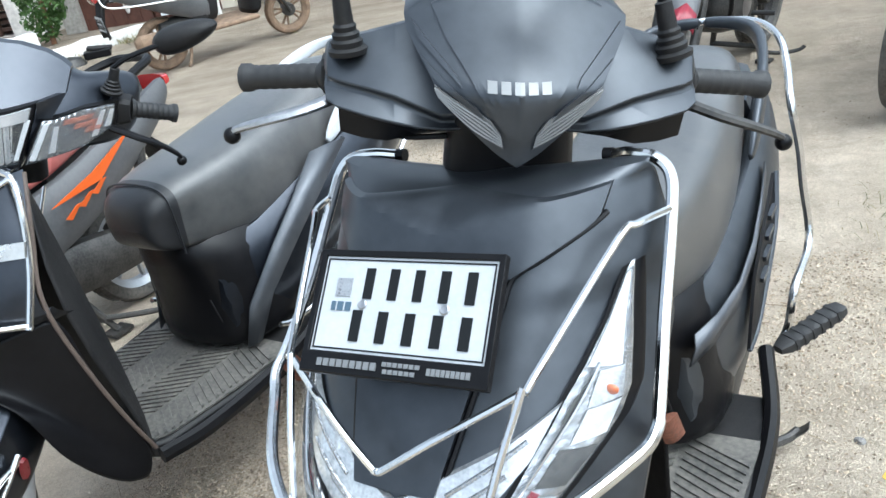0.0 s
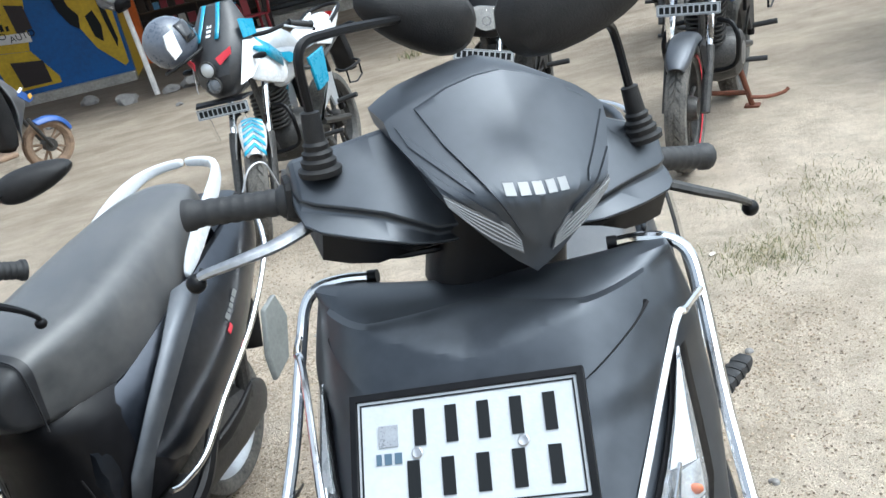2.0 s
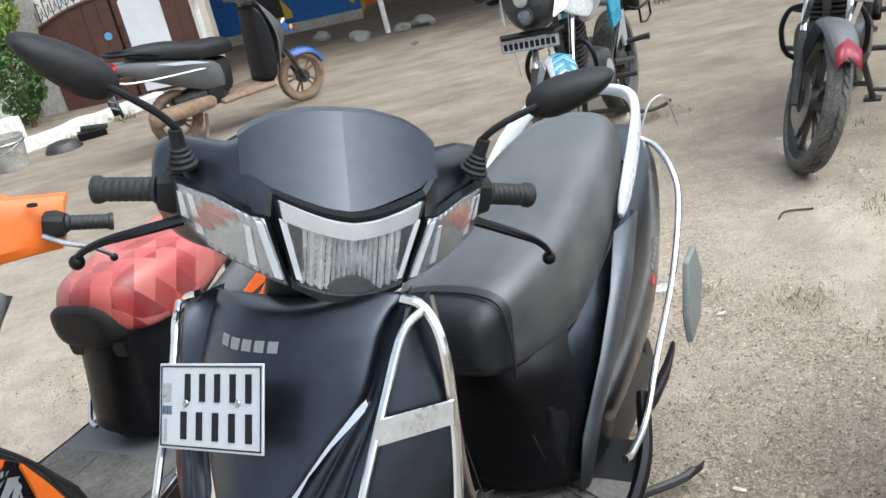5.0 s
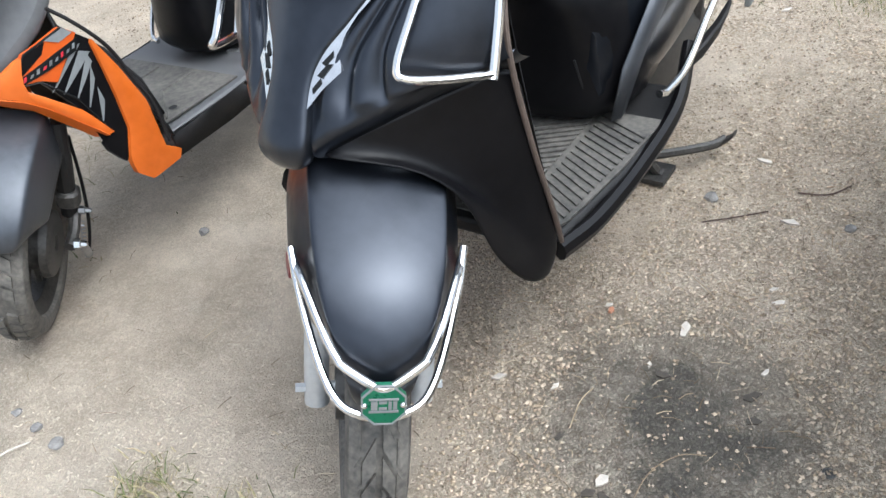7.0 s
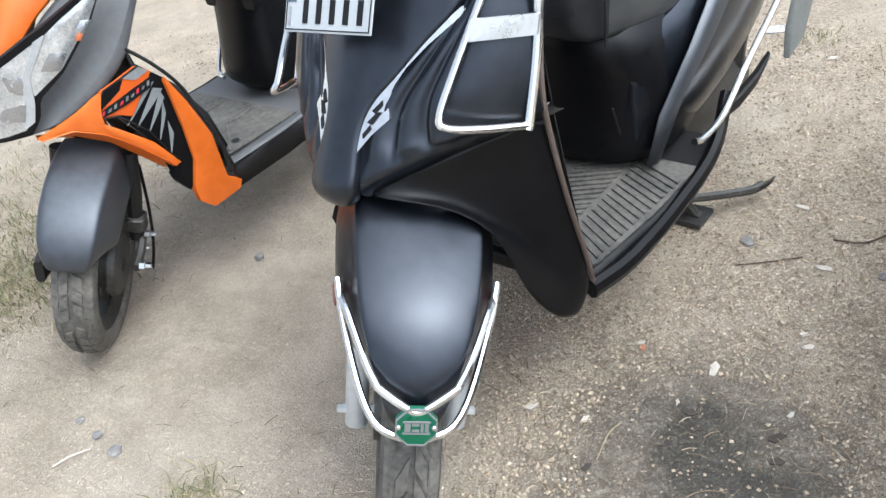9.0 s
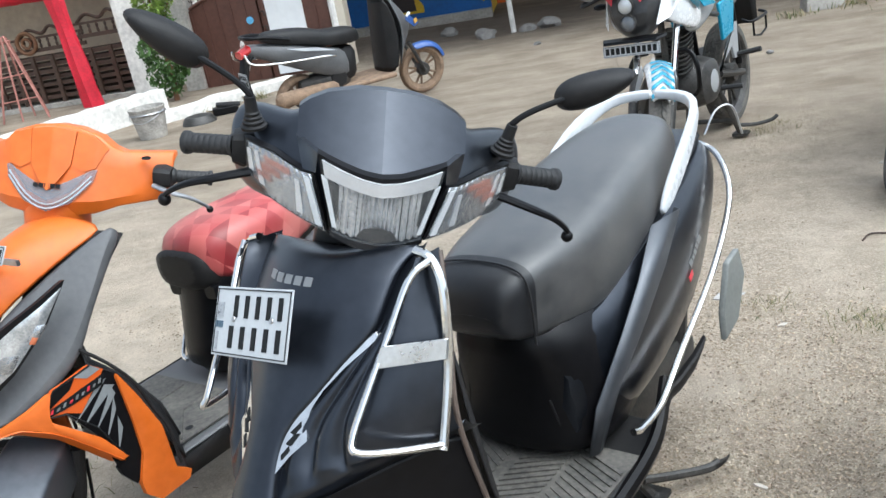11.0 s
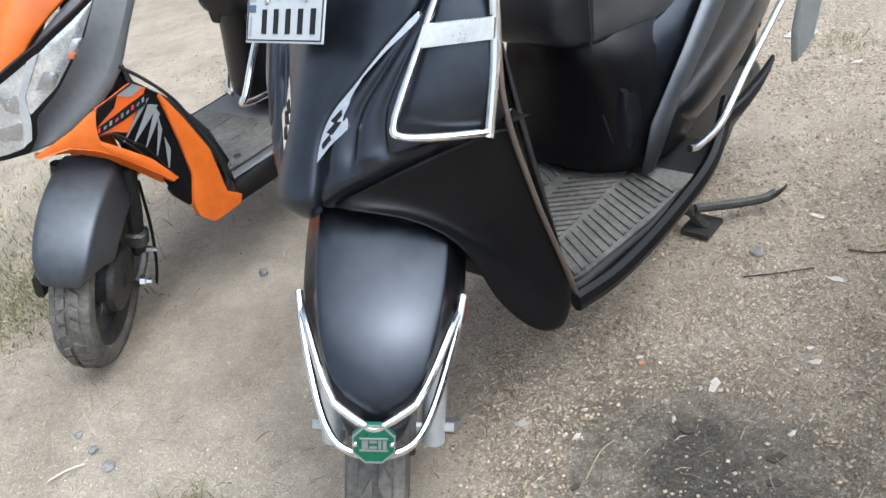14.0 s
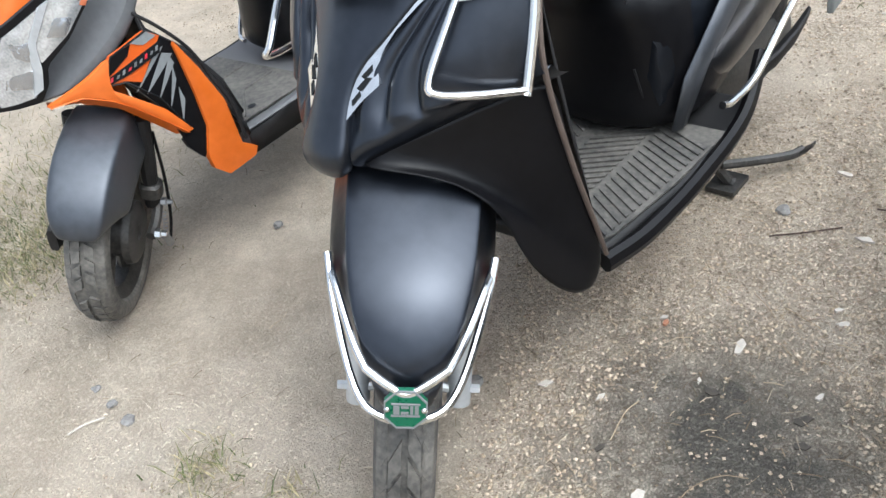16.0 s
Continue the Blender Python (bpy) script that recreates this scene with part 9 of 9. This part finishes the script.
wedge("painted_shape", [(0.98, 1.35), (1.06, 1.30), (1.12, 0.62), (1.08, 0.50), (1.02, 0.9)], 0.004, 0.011, INK, shop, "dark painted shape")
# flat dark panels carry the shade inside the wall's openings
wedge("opening", [(-0.42, 0.62), (0.02, 0.56), (0.04, 0.24), (-0.36, 0.24)], 0.004, 0.011, SHOP_DARK, shop, "low opening shown as a flat dark panel")
wedge("window", [(-0.74, 1.62), (-0.30, 1.62), (-0.30, 1.28), (-0.70, 1.16)], 0.004, 0.011, SHOP_DARK, shop, "window shown as a flat dark panel")
wedge("window", [(-0.22, 1.40), (0.02, 1.34), (0.04, 1.02), (-0.18, 0.98)], 0.004, 0.011, SHOP_DARK, shop, "window shown as a flat dark panel")
board = part("name_strip", prism([(-0.76, 0, 0.92), (-0.02, 0, 0.84), (-0.02, 0, 0.98), (-0.76, 0, 1.04)], (0, 0.0, 0), (0, 0.003, 0)), BOARD_WHITE, shop, "white strip with black lettering")


def lettering(text, x, y, z, size, material, parent, turn=-6, name="lettering"):
    cu = bpy.data.curves.new(name, "FONT")
    cu.body, cu.size, cu.extrude = text, size, 0.002
    ob = new(name, cu)
    ob.data.materials.append(material)
    ob.matrix_world = Matrix.Translation((x, y, z)) @ Matrix.Rotation(radians(turn), 4, "Y").inverted() @ Matrix.Rotation(radians(90), 4, "X")
    ob.parent = parent
    return ob


lettering("AUTO", -0.30, -0.002, 0.885, 0.13, INK, board, 6)
lettering("ZOO", -0.62, -0.002, 0.925, 0.13, INK, board, 6)
for k, (a, b, c, d) in enumerate(((-0.55, 1.10, -0.50, 1.28), (-0.47, 1.10, -0.42, 1.24), (-0.38, 1.06, -0.33, 1.16), (-0.30, 1.05, -0.26, 1.12))):
    part("sign_bar", box(a, c, 0.004, 0.0115, b, d), INK, shop)
slab("gate_post", -4.08, -3.93, 13.3, 13.5, 0, 2.2, LIME, "whitewashed post at the wall's corner", "post")

# shop beside it: orange post, dark shelves, posters
slab("post_1", -1.50, -1.24, 15.35, 15.6, 0, 3.0, ORANGE_POST, "orange painted door post", "post")
shelf = thing("shop_shelf", pose(-0.35, 16.2, 0), "dark shop shelving with packets and blue posters", "shelf")
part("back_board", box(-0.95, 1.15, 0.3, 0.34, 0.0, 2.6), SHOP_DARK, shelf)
for k in range(6):
    part("shelf_board", box(-0.95, 1.15, 0.02, 0.295, 0.08 + k * 0.34, 0.11 + k * 0.34), WOOD_DARK, shelf)
for k in range(3):
    part("side_board", box(-0.98 + k * 1.04, -0.955 + k * 1.04, 0.0, 0.33, 0.0, 2.6), WOOD_DARK, shelf)
part("sill", box(-1.0, 1.3, -0.12, -0.02, 0.0, 0.06), CEMENT, shelf)
rnd = random.Random(31)
for k in range(5):
    x = -0.92
    while x < 1.05:
        w, h = rnd.uniform(0.05, 0.17), rnd.uniform(0.07, 0.24)
        if rnd.random() < 0.75:
            part("packet", box(x, x + w, 0.03, 0.15, 0.112 + k * 0.34, 0.112 + k * 0.34 + h), rnd.choice([POSTER_PALE, WOOD_DARK, WOOD_DARK, SHOP_DARK, SHOP_DARK, POSTER_BLUE, RED_DEEP]), shelf)
        x += w + rnd.uniform(0.01, 0.07)
part("poster", box(0.32, 0.55, -0.012, -0.006, 0.22, 0.62), POSTER_BLUE, shelf, "blue poster")
part("poster", box(0.62, 1.10, -0.012, -0.006, 0.85, 1.5), POSTER_BLUE, shelf, "pale blue poster")
slab("post_2", 0.84, 0.96, 16.0, 16.15, 0, 3.0, SHOP_DARK, "dark shop post", "post")

shutter = thing("roller_shutter", pose(3.2, 17.0, 0, 0, 0, 6), "grey corrugated roller shutter above a low step", "shutter")
for k in range(24):
    z = 0.28 + k * 0.09
    part("slat", loft([[V((x, 0.0, z)), V((x, -0.025, z + 0.02)), V((x, -0.03, z + 0.045)), V((x, -0.02, z + 0.07)), V((x, 0.0, z + 0.088))] for x in (-2.2, 2.6)], False, False), SHUTTER, shutter, thick=0.003)
part("bottom_rail", box(-2.2, 2.6, -0.04, 0.02, 0.20, 0.275), DARK_METAL, shutter)
part("step", box(-2.3, 2.8, -0.35, 0.3, 0.0, 0.19), CEMENT, shutter)
slab("shop_front", -1.55, 9.0, 17.3, 17.6, 0, 3.4, CREAM, "plain shop row wall", "wall")
slab("shop_wall_east", 5.8, 6.1, 16.9, 17.28, 0, 3.4, LIME, "plain shop row pier", "wall")
slab("wall_north", 6.2, 16.4, 20.1, 20.4, 0, 2.8, CREAM, "plain cream wall added to close the yard", "wall")
# tin roof added out of view to keep the shop fronts in shade
shed = thing("added_shade_roof", pose(0, 0, 2.45), "added tin roof out of view that shades the shop fronts", "roof")
for k in range(11):
    x = -4.0 + k * 0.95
    y0 = 9.6 if x < 1.2 else 9.15
    part("tin_sheet", loft([[V((x + i * 0.1, y, (y - 9) * 0.03 + (0.018 if i % 2 else 0) + 0.004 * (k % 2))) for i in range(10)] for y in (y0, 17.25)], False, False), RUST_TIN, shed, thick=0.003)
for y in (11.2, 14.0, 16.8):
    part("purlin", box(-4.0, 6.4, y - 0.03, y + 0.03, (y - 9) * 0.03 - 0.07, (y - 9) * 0.03 - 0.012), RUST, shed)

chair = thing("plastic_chair", pose(0.55, 14.6, 0, 0, 0, 15), "red moulded plastic chair with an open back", "chair")
for x, y in ((-0.21, -0.2), (0.21, -0.2), (-0.2, 0.2), (0.2, 0.2)):
    part("leg", tube([(x, y, 0.0), (x * 0.86, y * 0.86, 0.42)], 0.026, 8, 1), CHAIR_RED, chair)
part("seat", box(-0.22, 0.22, -0.22, 0.2, 0.41, 0.44), CHAIR_RED, chair, bevel=0.015)
part("backrest", tube([(-0.20, 0.19, 0.43), (-0.22, 0.25, 0.65), (-0.17, 0.28, 0.82), (0, 0.29, 0.86), (0.17, 0.28, 0.82), (0.22, 0.25, 0.65), (0.20, 0.19, 0.43)], 0.035, 8, 5, flat=0.6), CHAIR_RED, chair)
part("back_slat", box(-0.06, 0.06, 0.225, 0.25, 0.44, 0.84), CHAIR_RED, chair, m=about((0, 0.2, 0.44), (1, 0, 0), -8))
for s in (-1, 1):
    part("armrest", tube([(s * 0.22, -0.2, 0.43), (s * 0.25, -0.2, 0.62), (s * 0.25, 0.0, 0.65), (s * 0.22, 0.24, 0.64)], 0.022, 8, 4), CHAIR_RED, chair)

# leaning white pole with a bundle hung on it
pole = thing("pole", pose(-1.0, 11.2, 0), "thin white painted pole with plastic hung on it", "pole")
part("shaft", tube([(0, 0, -0.02), (-0.02, 0, 0.5), (-0.05, 0, 1.10), (-0.09, 0, 2.43)], 0.034, 10, 4, radii=[0.036, 0.034, 0.031, 0.03]), POLE_WHITE, pole)
lump = bmesh.new()
bmesh.ops.create_icosphere(lump, subdivisions=3, radius=0.17)
for v in lump.verts:
    v.co *= 1 + 0.35 * noise.noise(v.co * 9)
    v.co.z *= 0.8
part("bag", lump, FOIL, pole, "crumpled grey and white plastic", m=Matrix.Translation((-0.14, -0.06, 1.22)))
lump = bmesh.new()
bmesh.ops.create_icosphere(lump, subdivisions=2, radius=0.11)
for v in lump.verts:
    v.co *= 1 + 0.4 * noise.noise(v.co * 11 + V((3, 0, 0)))
part("bag", lump, BLACK, pole, "black plastic", m=Matrix.Translation((-0.05, -0.13, 1.14)))

rust_post = thing("iron_post", pose(2.16, 9.35, 0), "rusty iron post set in a concrete block", "post")
part("shaft", box(-0.035, 0.035, -0.03, 0.03, 0.10, 2.36), RUST, rust_post, m=about((0, 0, 0.1), (0, 1, 0), -2))
part("block", loft([[V((x * w, y * w, z)) for x, y in ((-0.17, -0.15), (0.2, -0.17), (0.22, 0.15), (-0.15, 0.17))] for z, w in ((-0.01, 1.0), (0.09, 0.94), (0.13, 0.86))]), CEMENT, rust_post, bevel=0.012)

# ---- helmets, litter, grit and grass ----
helmet(pose(-0.32, 4.40, 1.06, -20, 10, 115), HELMET_BLUE, "dark blue full-face helmet with pale markings hung on the handlebar")
peg = thing("post", pose(-2.70, 8.9, 0), "thin white post behind a parked scooter", "post")
part("shaft", tube([(0, 0, -0.02), (0, 0, 1.02)], 0.035, 8, 1), POLE_WHITE, peg)
helmet(pose(-2.70, 8.9, 1.12, 8, 0, 40), HELMET_RED, "red helmet with a dark visor resting on a post")


def island_mat(name, colours, rough=0.9):
    """Each loose piece takes one of a few colours."""
    m = bpy.data.materials.new(name)
    m.use_nodes = True
    t = m.node_tree
    b = t.nodes["Principled BSDF"]
    b.inputs["Roughness"].default_value = rough
    geo, rp = t.nodes.new("ShaderNodeNewGeometry"), t.nodes.new("ShaderNodeValToRGB")
    rp.color_ramp.interpolation = "CONSTANT"
    els = rp.color_ramp.elements
    while len(els) < len(colours):
        els.new(0.5)
    for i, c in enumerate(colours):
        els[i].position, els[i].color = i / len(colours), (*c, 1)
    t.links.new(geo.outputs["Random Per Island"], rp.inputs[0])
    t.links.new(rp.outputs[0], b.inputs["Base Color"])
    return m


PEBBLE = island_mat("mixed_grit", [(0.50, 0.40, 0.30), (0.24, 0.19, 0.137), (0.56, 0.465, 0.355), (0.38, 0.30, 0.21), (0.20, 0.158, 0.116), (0.52, 0.42, 0.31), (0.28, 0.22, 0.155), (0.44, 0.355, 0.26)])
STRAW = island_mat("dry_straw", [(0.46, 0.37, 0.25), (0.34, 0.26, 0.17), (0.20, 0.15, 0.10), (0.16, 0.115, 0.075), (0.54, 0.45, 0.33)])
GRASS = island_mat("yellowing_grass", [(0.105, 0.120, 0.042), (0.17, 0.165, 0.075), (0.075, 0.090, 0.032), (0.30, 0.25, 0.14), (0.24, 0.205, 0.11), (0.36, 0.30, 0.18)])
TILE_CHIP = mat("pale_chip", (0.52, 0.47, 0.41), 0.7, 0, 0.15, 40, 0.2, 200)
STONE = mat("grey_stone", (0.20, 0.19, 0.18), 0.9, 0, 0.3, 30, 0.5, 120)
BRICK_BIT = mat("brick_crumb", (0.42, 0.20, 0.12), 0.9, 0, 0.2, 40, 0.4, 150)


def stuff(name, verts, faces, material, label, category):
    me = bpy.data.meshes.new(name)
    me.from_pydata(verts, [], faces)
    me.materials.append(material)
    return tagged(new(name, me), label, category, kind="stuff")


def make_grit():
    rnd = random.Random(5)
    verts, faces = [], []
    n = 0
    while n < 110000:
        x, y = rnd.uniform(-2.8, 2.2), 0.55 + 4.2 * rnd.random() ** 1.7
        thick = 0.5 + 0.9 * noise.noise(V((x * 1.6, y * 1.6, 8))) + (0.55 if x > -0.9 and y < 2.4 else 0.0) - (0.62 if x < -0.95 or x > 0.45 else 0.0)
        if (x + 0.49) ** 2 + (y - 1.22) ** 2 < 0.05:
            thick *= 0.12
        thick *= min(1.0, max(0.0, min((2.2 - x) / 0.9, (x + 2.8) / 0.6, (y - 0.53) / 0.35, (4.75 - y) / 1.2)))
        if rnd.random() > thick:
            n += 0.2
            continue
        n += 1
        r = 0.0020 + 0.0036 * rnd.random() ** 2.4 + (0.004 if rnd.random() < 0.006 else 0)
        z = swell(x, y) + r * 0.5
        a = rnd.uniform(0, 6.28)
        c, s = math.cos(a) * r, math.sin(a) * r
        f, g = rnd.uniform(0.6, 1.2), rnd.uniform(0.5, 0.95)
        b = len(verts)
        verts += [(x + c, y + s, z), (x - s * f, y + c * f, z + r * 0.1), (x - c, y - s, z - r * 0.1), (x + s * f, y - c * f, z), (x + c * 0.2, y + s * 0.1, z + r * g), (x, y, z - r * 0.6)]
        for i in range(4):
            faces += [(b + i, b + (i + 1) % 4, b + 4), (b + (i + 1) % 4, b + i, b + 5)]
    return stuff("gravel", verts, faces, PEBBLE, "loose sandy grit and small pebbles on the yard", "gravel")


def make_straw():
    rnd = random.Random(6)
    verts, faces = [], []
    spots = [(-0.45, 1.35, 0.45, 620), (0.25, 1.9, 0.8, 330), (-1.3, 1.3, 0.5, 70), (0.4, 3.2, 1.2, 160), (-1.0, 2.6, 0.9, 80), (-2.45, 2.0, 0.35, 420), (1.2, 2.3, 0.6, 120), (-0.3, 6.0, 2.2, 60)]
    for cx, cy, sp, k in spots:
        for i in range(k):
            x, y = cx + rnd.gauss(0, sp), cy + rnd.gauss(0, sp)
            ln, w = rnd.uniform(0.008, 0.038) * (2.2 if rnd.random() < 0.08 else 1), rnd.uniform(0.0004, 0.0011)
            a = rnd.uniform(0, 3.14)
            d, e = V((math.cos(a), math.sin(a), 0)), V((-math.sin(a), math.cos(a), 0))
            z = swell(x, y) + 0.003
            p = V((x, y, z))
            mid = p + d * ln * 0.5 + e * ln * rnd.uniform(-0.06, 0.06) + V((0, 0, rnd.uniform(0.001, 0.005)))
            q = p + d * ln
            b = len(verts)
            u = V((0, 0, w * 1.4))
            verts += [p - e * w, p + e * w, p + u, mid - e * w, mid + e * w, mid + u, q - e * w * 0.6, q + e * w * 0.6, q + u]
            for j in (0, 3):
                faces += [(b + j, b + j + 1, b + j + 4, b + j + 3), (b + j + 1, b + j + 2, b + j + 5, b + j + 4), (b + j + 2, b + j, b + j + 3, b + j + 5)]
    return stuff("straw", verts, faces, STRAW, "scattered dry straw and twigs on sandy ground", "straw")


def make_grass():
    rnd = random.Random(8)
    verts, faces = [], []
    spots = [(1.53, 2.53, 0.12, 800), (2.1, 2.95, 0.20, 600), (1.85, 2.64, 0.10, 300), (-2.28, 1.80, 0.14, 1500), (-2.35, 2.05, 0.18, 1100), (-2.6, 2.35, 0.3, 700), (-2.75, 1.7, 0.2, 400), (-1.44, 1.14, 0.045, 170), (-1.25, 1.10, 0.03, 50), (0.35, 2.78, 0.07, 160), (0.50, 2.45, 0.06, 130), (0.62, 5.15, 0.10, 220), (0.95, 3.35, 0.06, 90),
             (2.42, 9.3, 0.16, 170), (1.85, 9.05, 0.10, 60), (-3.75, 9.0, 0.08, 120), (-4.0, 8.5, 0.06, 60), (0.10, 2.95, 0.05, 70), (1.35, 4.3, 0.05, 60)]
    for cx, cy, sp, k in spots:
        tall = 0.014 if cy < 7 else 0.045
        for i in range(k):
            x, y = cx + rnd.gauss(0, sp), cy + rnd.gauss(0, sp * 0.8)
            a = rnd.uniform(0, 6.28)
            h, lean = tall * rnd.uniform(0.4, 1.8), rnd.uniform(0.3, 2.2)
            w = rnd.uniform(0.0008, 0.0020) * (1 if cy < 7 else 3)
            d, e = V((math.cos(a), math.sin(a), 0)), V((-math.sin(a), math.cos(a), 0))
            p = V((x, y, swell(x, y)))
            m_ = p + d * h * lean * 0.5 + V((0, 0, h * 0.8))
            q = p + d * h * lean * 1.2 + V((0, 0, h))
            b = len(verts)
            verts += [p - e * w, p + e * w, m_ + e * w * 0.8, m_ - e * w * 0.8, q]
            faces += [(b, b + 1, b + 2, b + 3), (b + 3, b + 2, b + 4)]
    return stuff("grass", verts, faces, GRASS, "short yellow-green grass tufts on sandy ground", "grass")


make_grit()
make_straw()
make_grass()


def flake(x, y, size, turn, material, name, label, seed, h=0.004, long=1.6):
    """A small broken flake lying on the ground."""
    rnd = random.Random(seed)
    n = rnd.randint(4, 6)
    ring = []
    for k in range(n):
        a = 2 * math.pi * k / n + rnd.uniform(-0.25, 0.25)
        r = size * rnd.uniform(0.75, 1.15)
        ring.append(V((r * long * math.cos(a), r * math.sin(a) / 1.2, 0)))
    tilt = Matrix.Rotation(radians(rnd.uniform(-6, 6)), 4, "X")
    bm = prism(ring, (0, 0, 0), (0, 0, h))
    bm.transform(Matrix.Translation((0, 0, 0.001)) @ tilt)
    ob = part(name, bm, material, sharp=20)
    ob.matrix_world = pose(x, y, swell(x, y), 0, 0, turn)
    return tagged(ob, label, name.replace("_", " "), "scraps on the ground")


CHIP = "pale broken chip lying on sandy ground"
for i, (x, y, sz, tn, lg) in enumerate(((-0.44, 1.455, 0.011, 70, 2.2), (-0.807, 1.365, 0.012, 10, 1.3), (-0.164, 1.758, 0.012, -30, 2.0), (-0.577, 1.54, 0.007, 20, 1.5), (0.10, 2.80, 0.013, 30, 1.6), (-0.633, 1.122, 0.012, 40, 1.3), (-0.472, 1.035, 0.018, -20, 1.5), (-0.318, 1.332, 0.006, 40, 2.2), (-0.52, 1.371, 0.006, 80, 1.5), (-0.25, 1.511, 0.008, 10, 2.0), (-0.16, 2.0, 0.010, -35, 2.2), (1.405, 2.673, 0.016, 20, 1.5), (0.05, 1.62, 0.007, 70, 1.4), (-0.25, 1.55, 0.006, 15, 1.6), (0.95, 4.3, 0.02, 10, 1.5), (-0.70, 1.33, 0.006, 50, 2.0))):
    flake(x, y, sz, tn, TILE_CHIP, "chip", CHIP, i, long=lg)
DRY_LEAF = mat("dark_dry_leaf", (0.06, 0.05, 0.04), 0.8, 0, 0.3, 60, 0.4, 200)
for i, (x, y, sz, tn) in enumerate(((-0.628, 1.078, 0.014, -60), (-0.66, 1.10, 0.011, 20), (-0.355, 1.281, 0.012, 20), (-0.70, 1.215, 0.008, 40), (-0.364, 1.229, 0.010, 0), (-0.50, 1.345, 0.010, -20))):
    flake(x, y, sz, tn, DRY_LEAF, "dry_leaf", "dark shrivelled leaf lying on sandy ground", 60 + i, 0.003, 1.6)
ring_cap = part("bottle_cap", loft([sell((0, 0, z), (1, 0, 0), (0, 1, 0), r, r, 16, 2) for z, r in ((0.0, 0.011), (0.003, 0.0105), (0.003, 0.008), (0.001, 0.007))]), DARK_METAL)
ring_cap.matrix_world = pose(-0.269, 1.12, swell(-0.269, 1.12) - 0.001)
tagged(ring_cap, "dull dark bottle cap pressed into the ground", "bottle cap")
flake(-0.576, 1.523, 0.007, 60, BRICK_BIT, "brick_crumb", "small reddish brick crumb on the ground", 40, 0.006, 1.4)
flake(0.846, 1.412, 0.014, 30, mat("yellow_leaf", (0.50, 0.33, 0.06), 0.7, 0, 0.2, 30), "leaf", "dry yellow leaf on the ground", 41, 0.001, 1.8)
paper = flake(-0.02, 3.05, 0.040, 15, POSTER_PALE, "paper_scrap", "crumpled pale paper scrap behind a scooter", 42, 0.004, 1.5)


def stone(x, y, r, seed):
    bm = bmesh.new()
    bmesh.ops.create_icosphere(bm, subdivisions=2, radius=r)
    for v in bm.verts:
        v.co *= 1 + 0.5 * noise.noise(v.co / r * 1.1 + V((seed, 0, 0)))
        v.co.z *= 0.6
    ob = part("stone", bm, STONE, sharp=25)
    ob.matrix_world = pose(x, y, swell(x, y) + r * 0.35, 0, 0, seed * 50)
    return tagged(ob, "dull grey stone half sunk in sand", "stone", "stones on the ground")


for i, (x, y, r) in enumerate(((-1.678, 1.257, 0.014), (-0.309, 1.869, 0.016), (-1.80, 1.34, 0.010), (-1.74, 1.30, 0.012), (-0.95, 1.36, 0.022), (-1.55, 1.90, 0.014), (1.124, 2.044, 0.012), (0.83, 1.52, 0.012), (-0.05, 1.72, 0.011), (-1.38, 2.2, 0.012), (-0.82, 11.1, 0.10), (-1.35, 11.0, 0.13), (-0.55, 11.15, 0.14), (-1.9, 11.9, 0.12), (-2.2, 10.5, 0.05), (-0.7, 9.8, 0.04), (1.2, 7.4, 0.03))):
    stone(x, y, r, i)


def twig(pts, r, material=None):
    c = V((*pts[0], 0))
    path = [V((x, y, 0)) - c + V((0, 0, 0.004 + 0.003 * (i % 2))) for i, (x, y) in enumerate(pts)]
    ob = part("twig", tube(path, r, 6, 4), material or STRAW)
    ob.matrix_world = pose(c.x, c.y, swell(c.x, c.y))
    return tagged(ob, "thin dry twig lying on sandy ground", "twig", "twigs on the ground")


twig([(-1.80, 1.215), (-1.77, 1.24), (-1.735, 1.262)], 0.0022, TILE_CHIP)
twig([(-0.60, 1.06), (-0.555, 1.13), (-0.50, 1.165), (-0.455, 1.16)], 0.0011)
twig([(-0.68, 1.23), (-0.655, 1.29), (-0.63, 1.32)], 0.0014)
twig([(-0.12, 1.86), (-0.06, 1.84), (0.0, 1.87)], 0.002, WOOD_DARK)
twig([(-0.35, 1.78), (-0.27, 1.785), (-0.20, 1.80)], 0.0018, WOOD_DARK)
twig([(-0.1, 5.6), (0.05, 5.65), (0.14, 5.6)], 0.008, WOOD_DARK)
twig([(0.55, 3.4), (0.60, 3.45), (0.70, 3.43)], 0.004, WOOD_DARK)
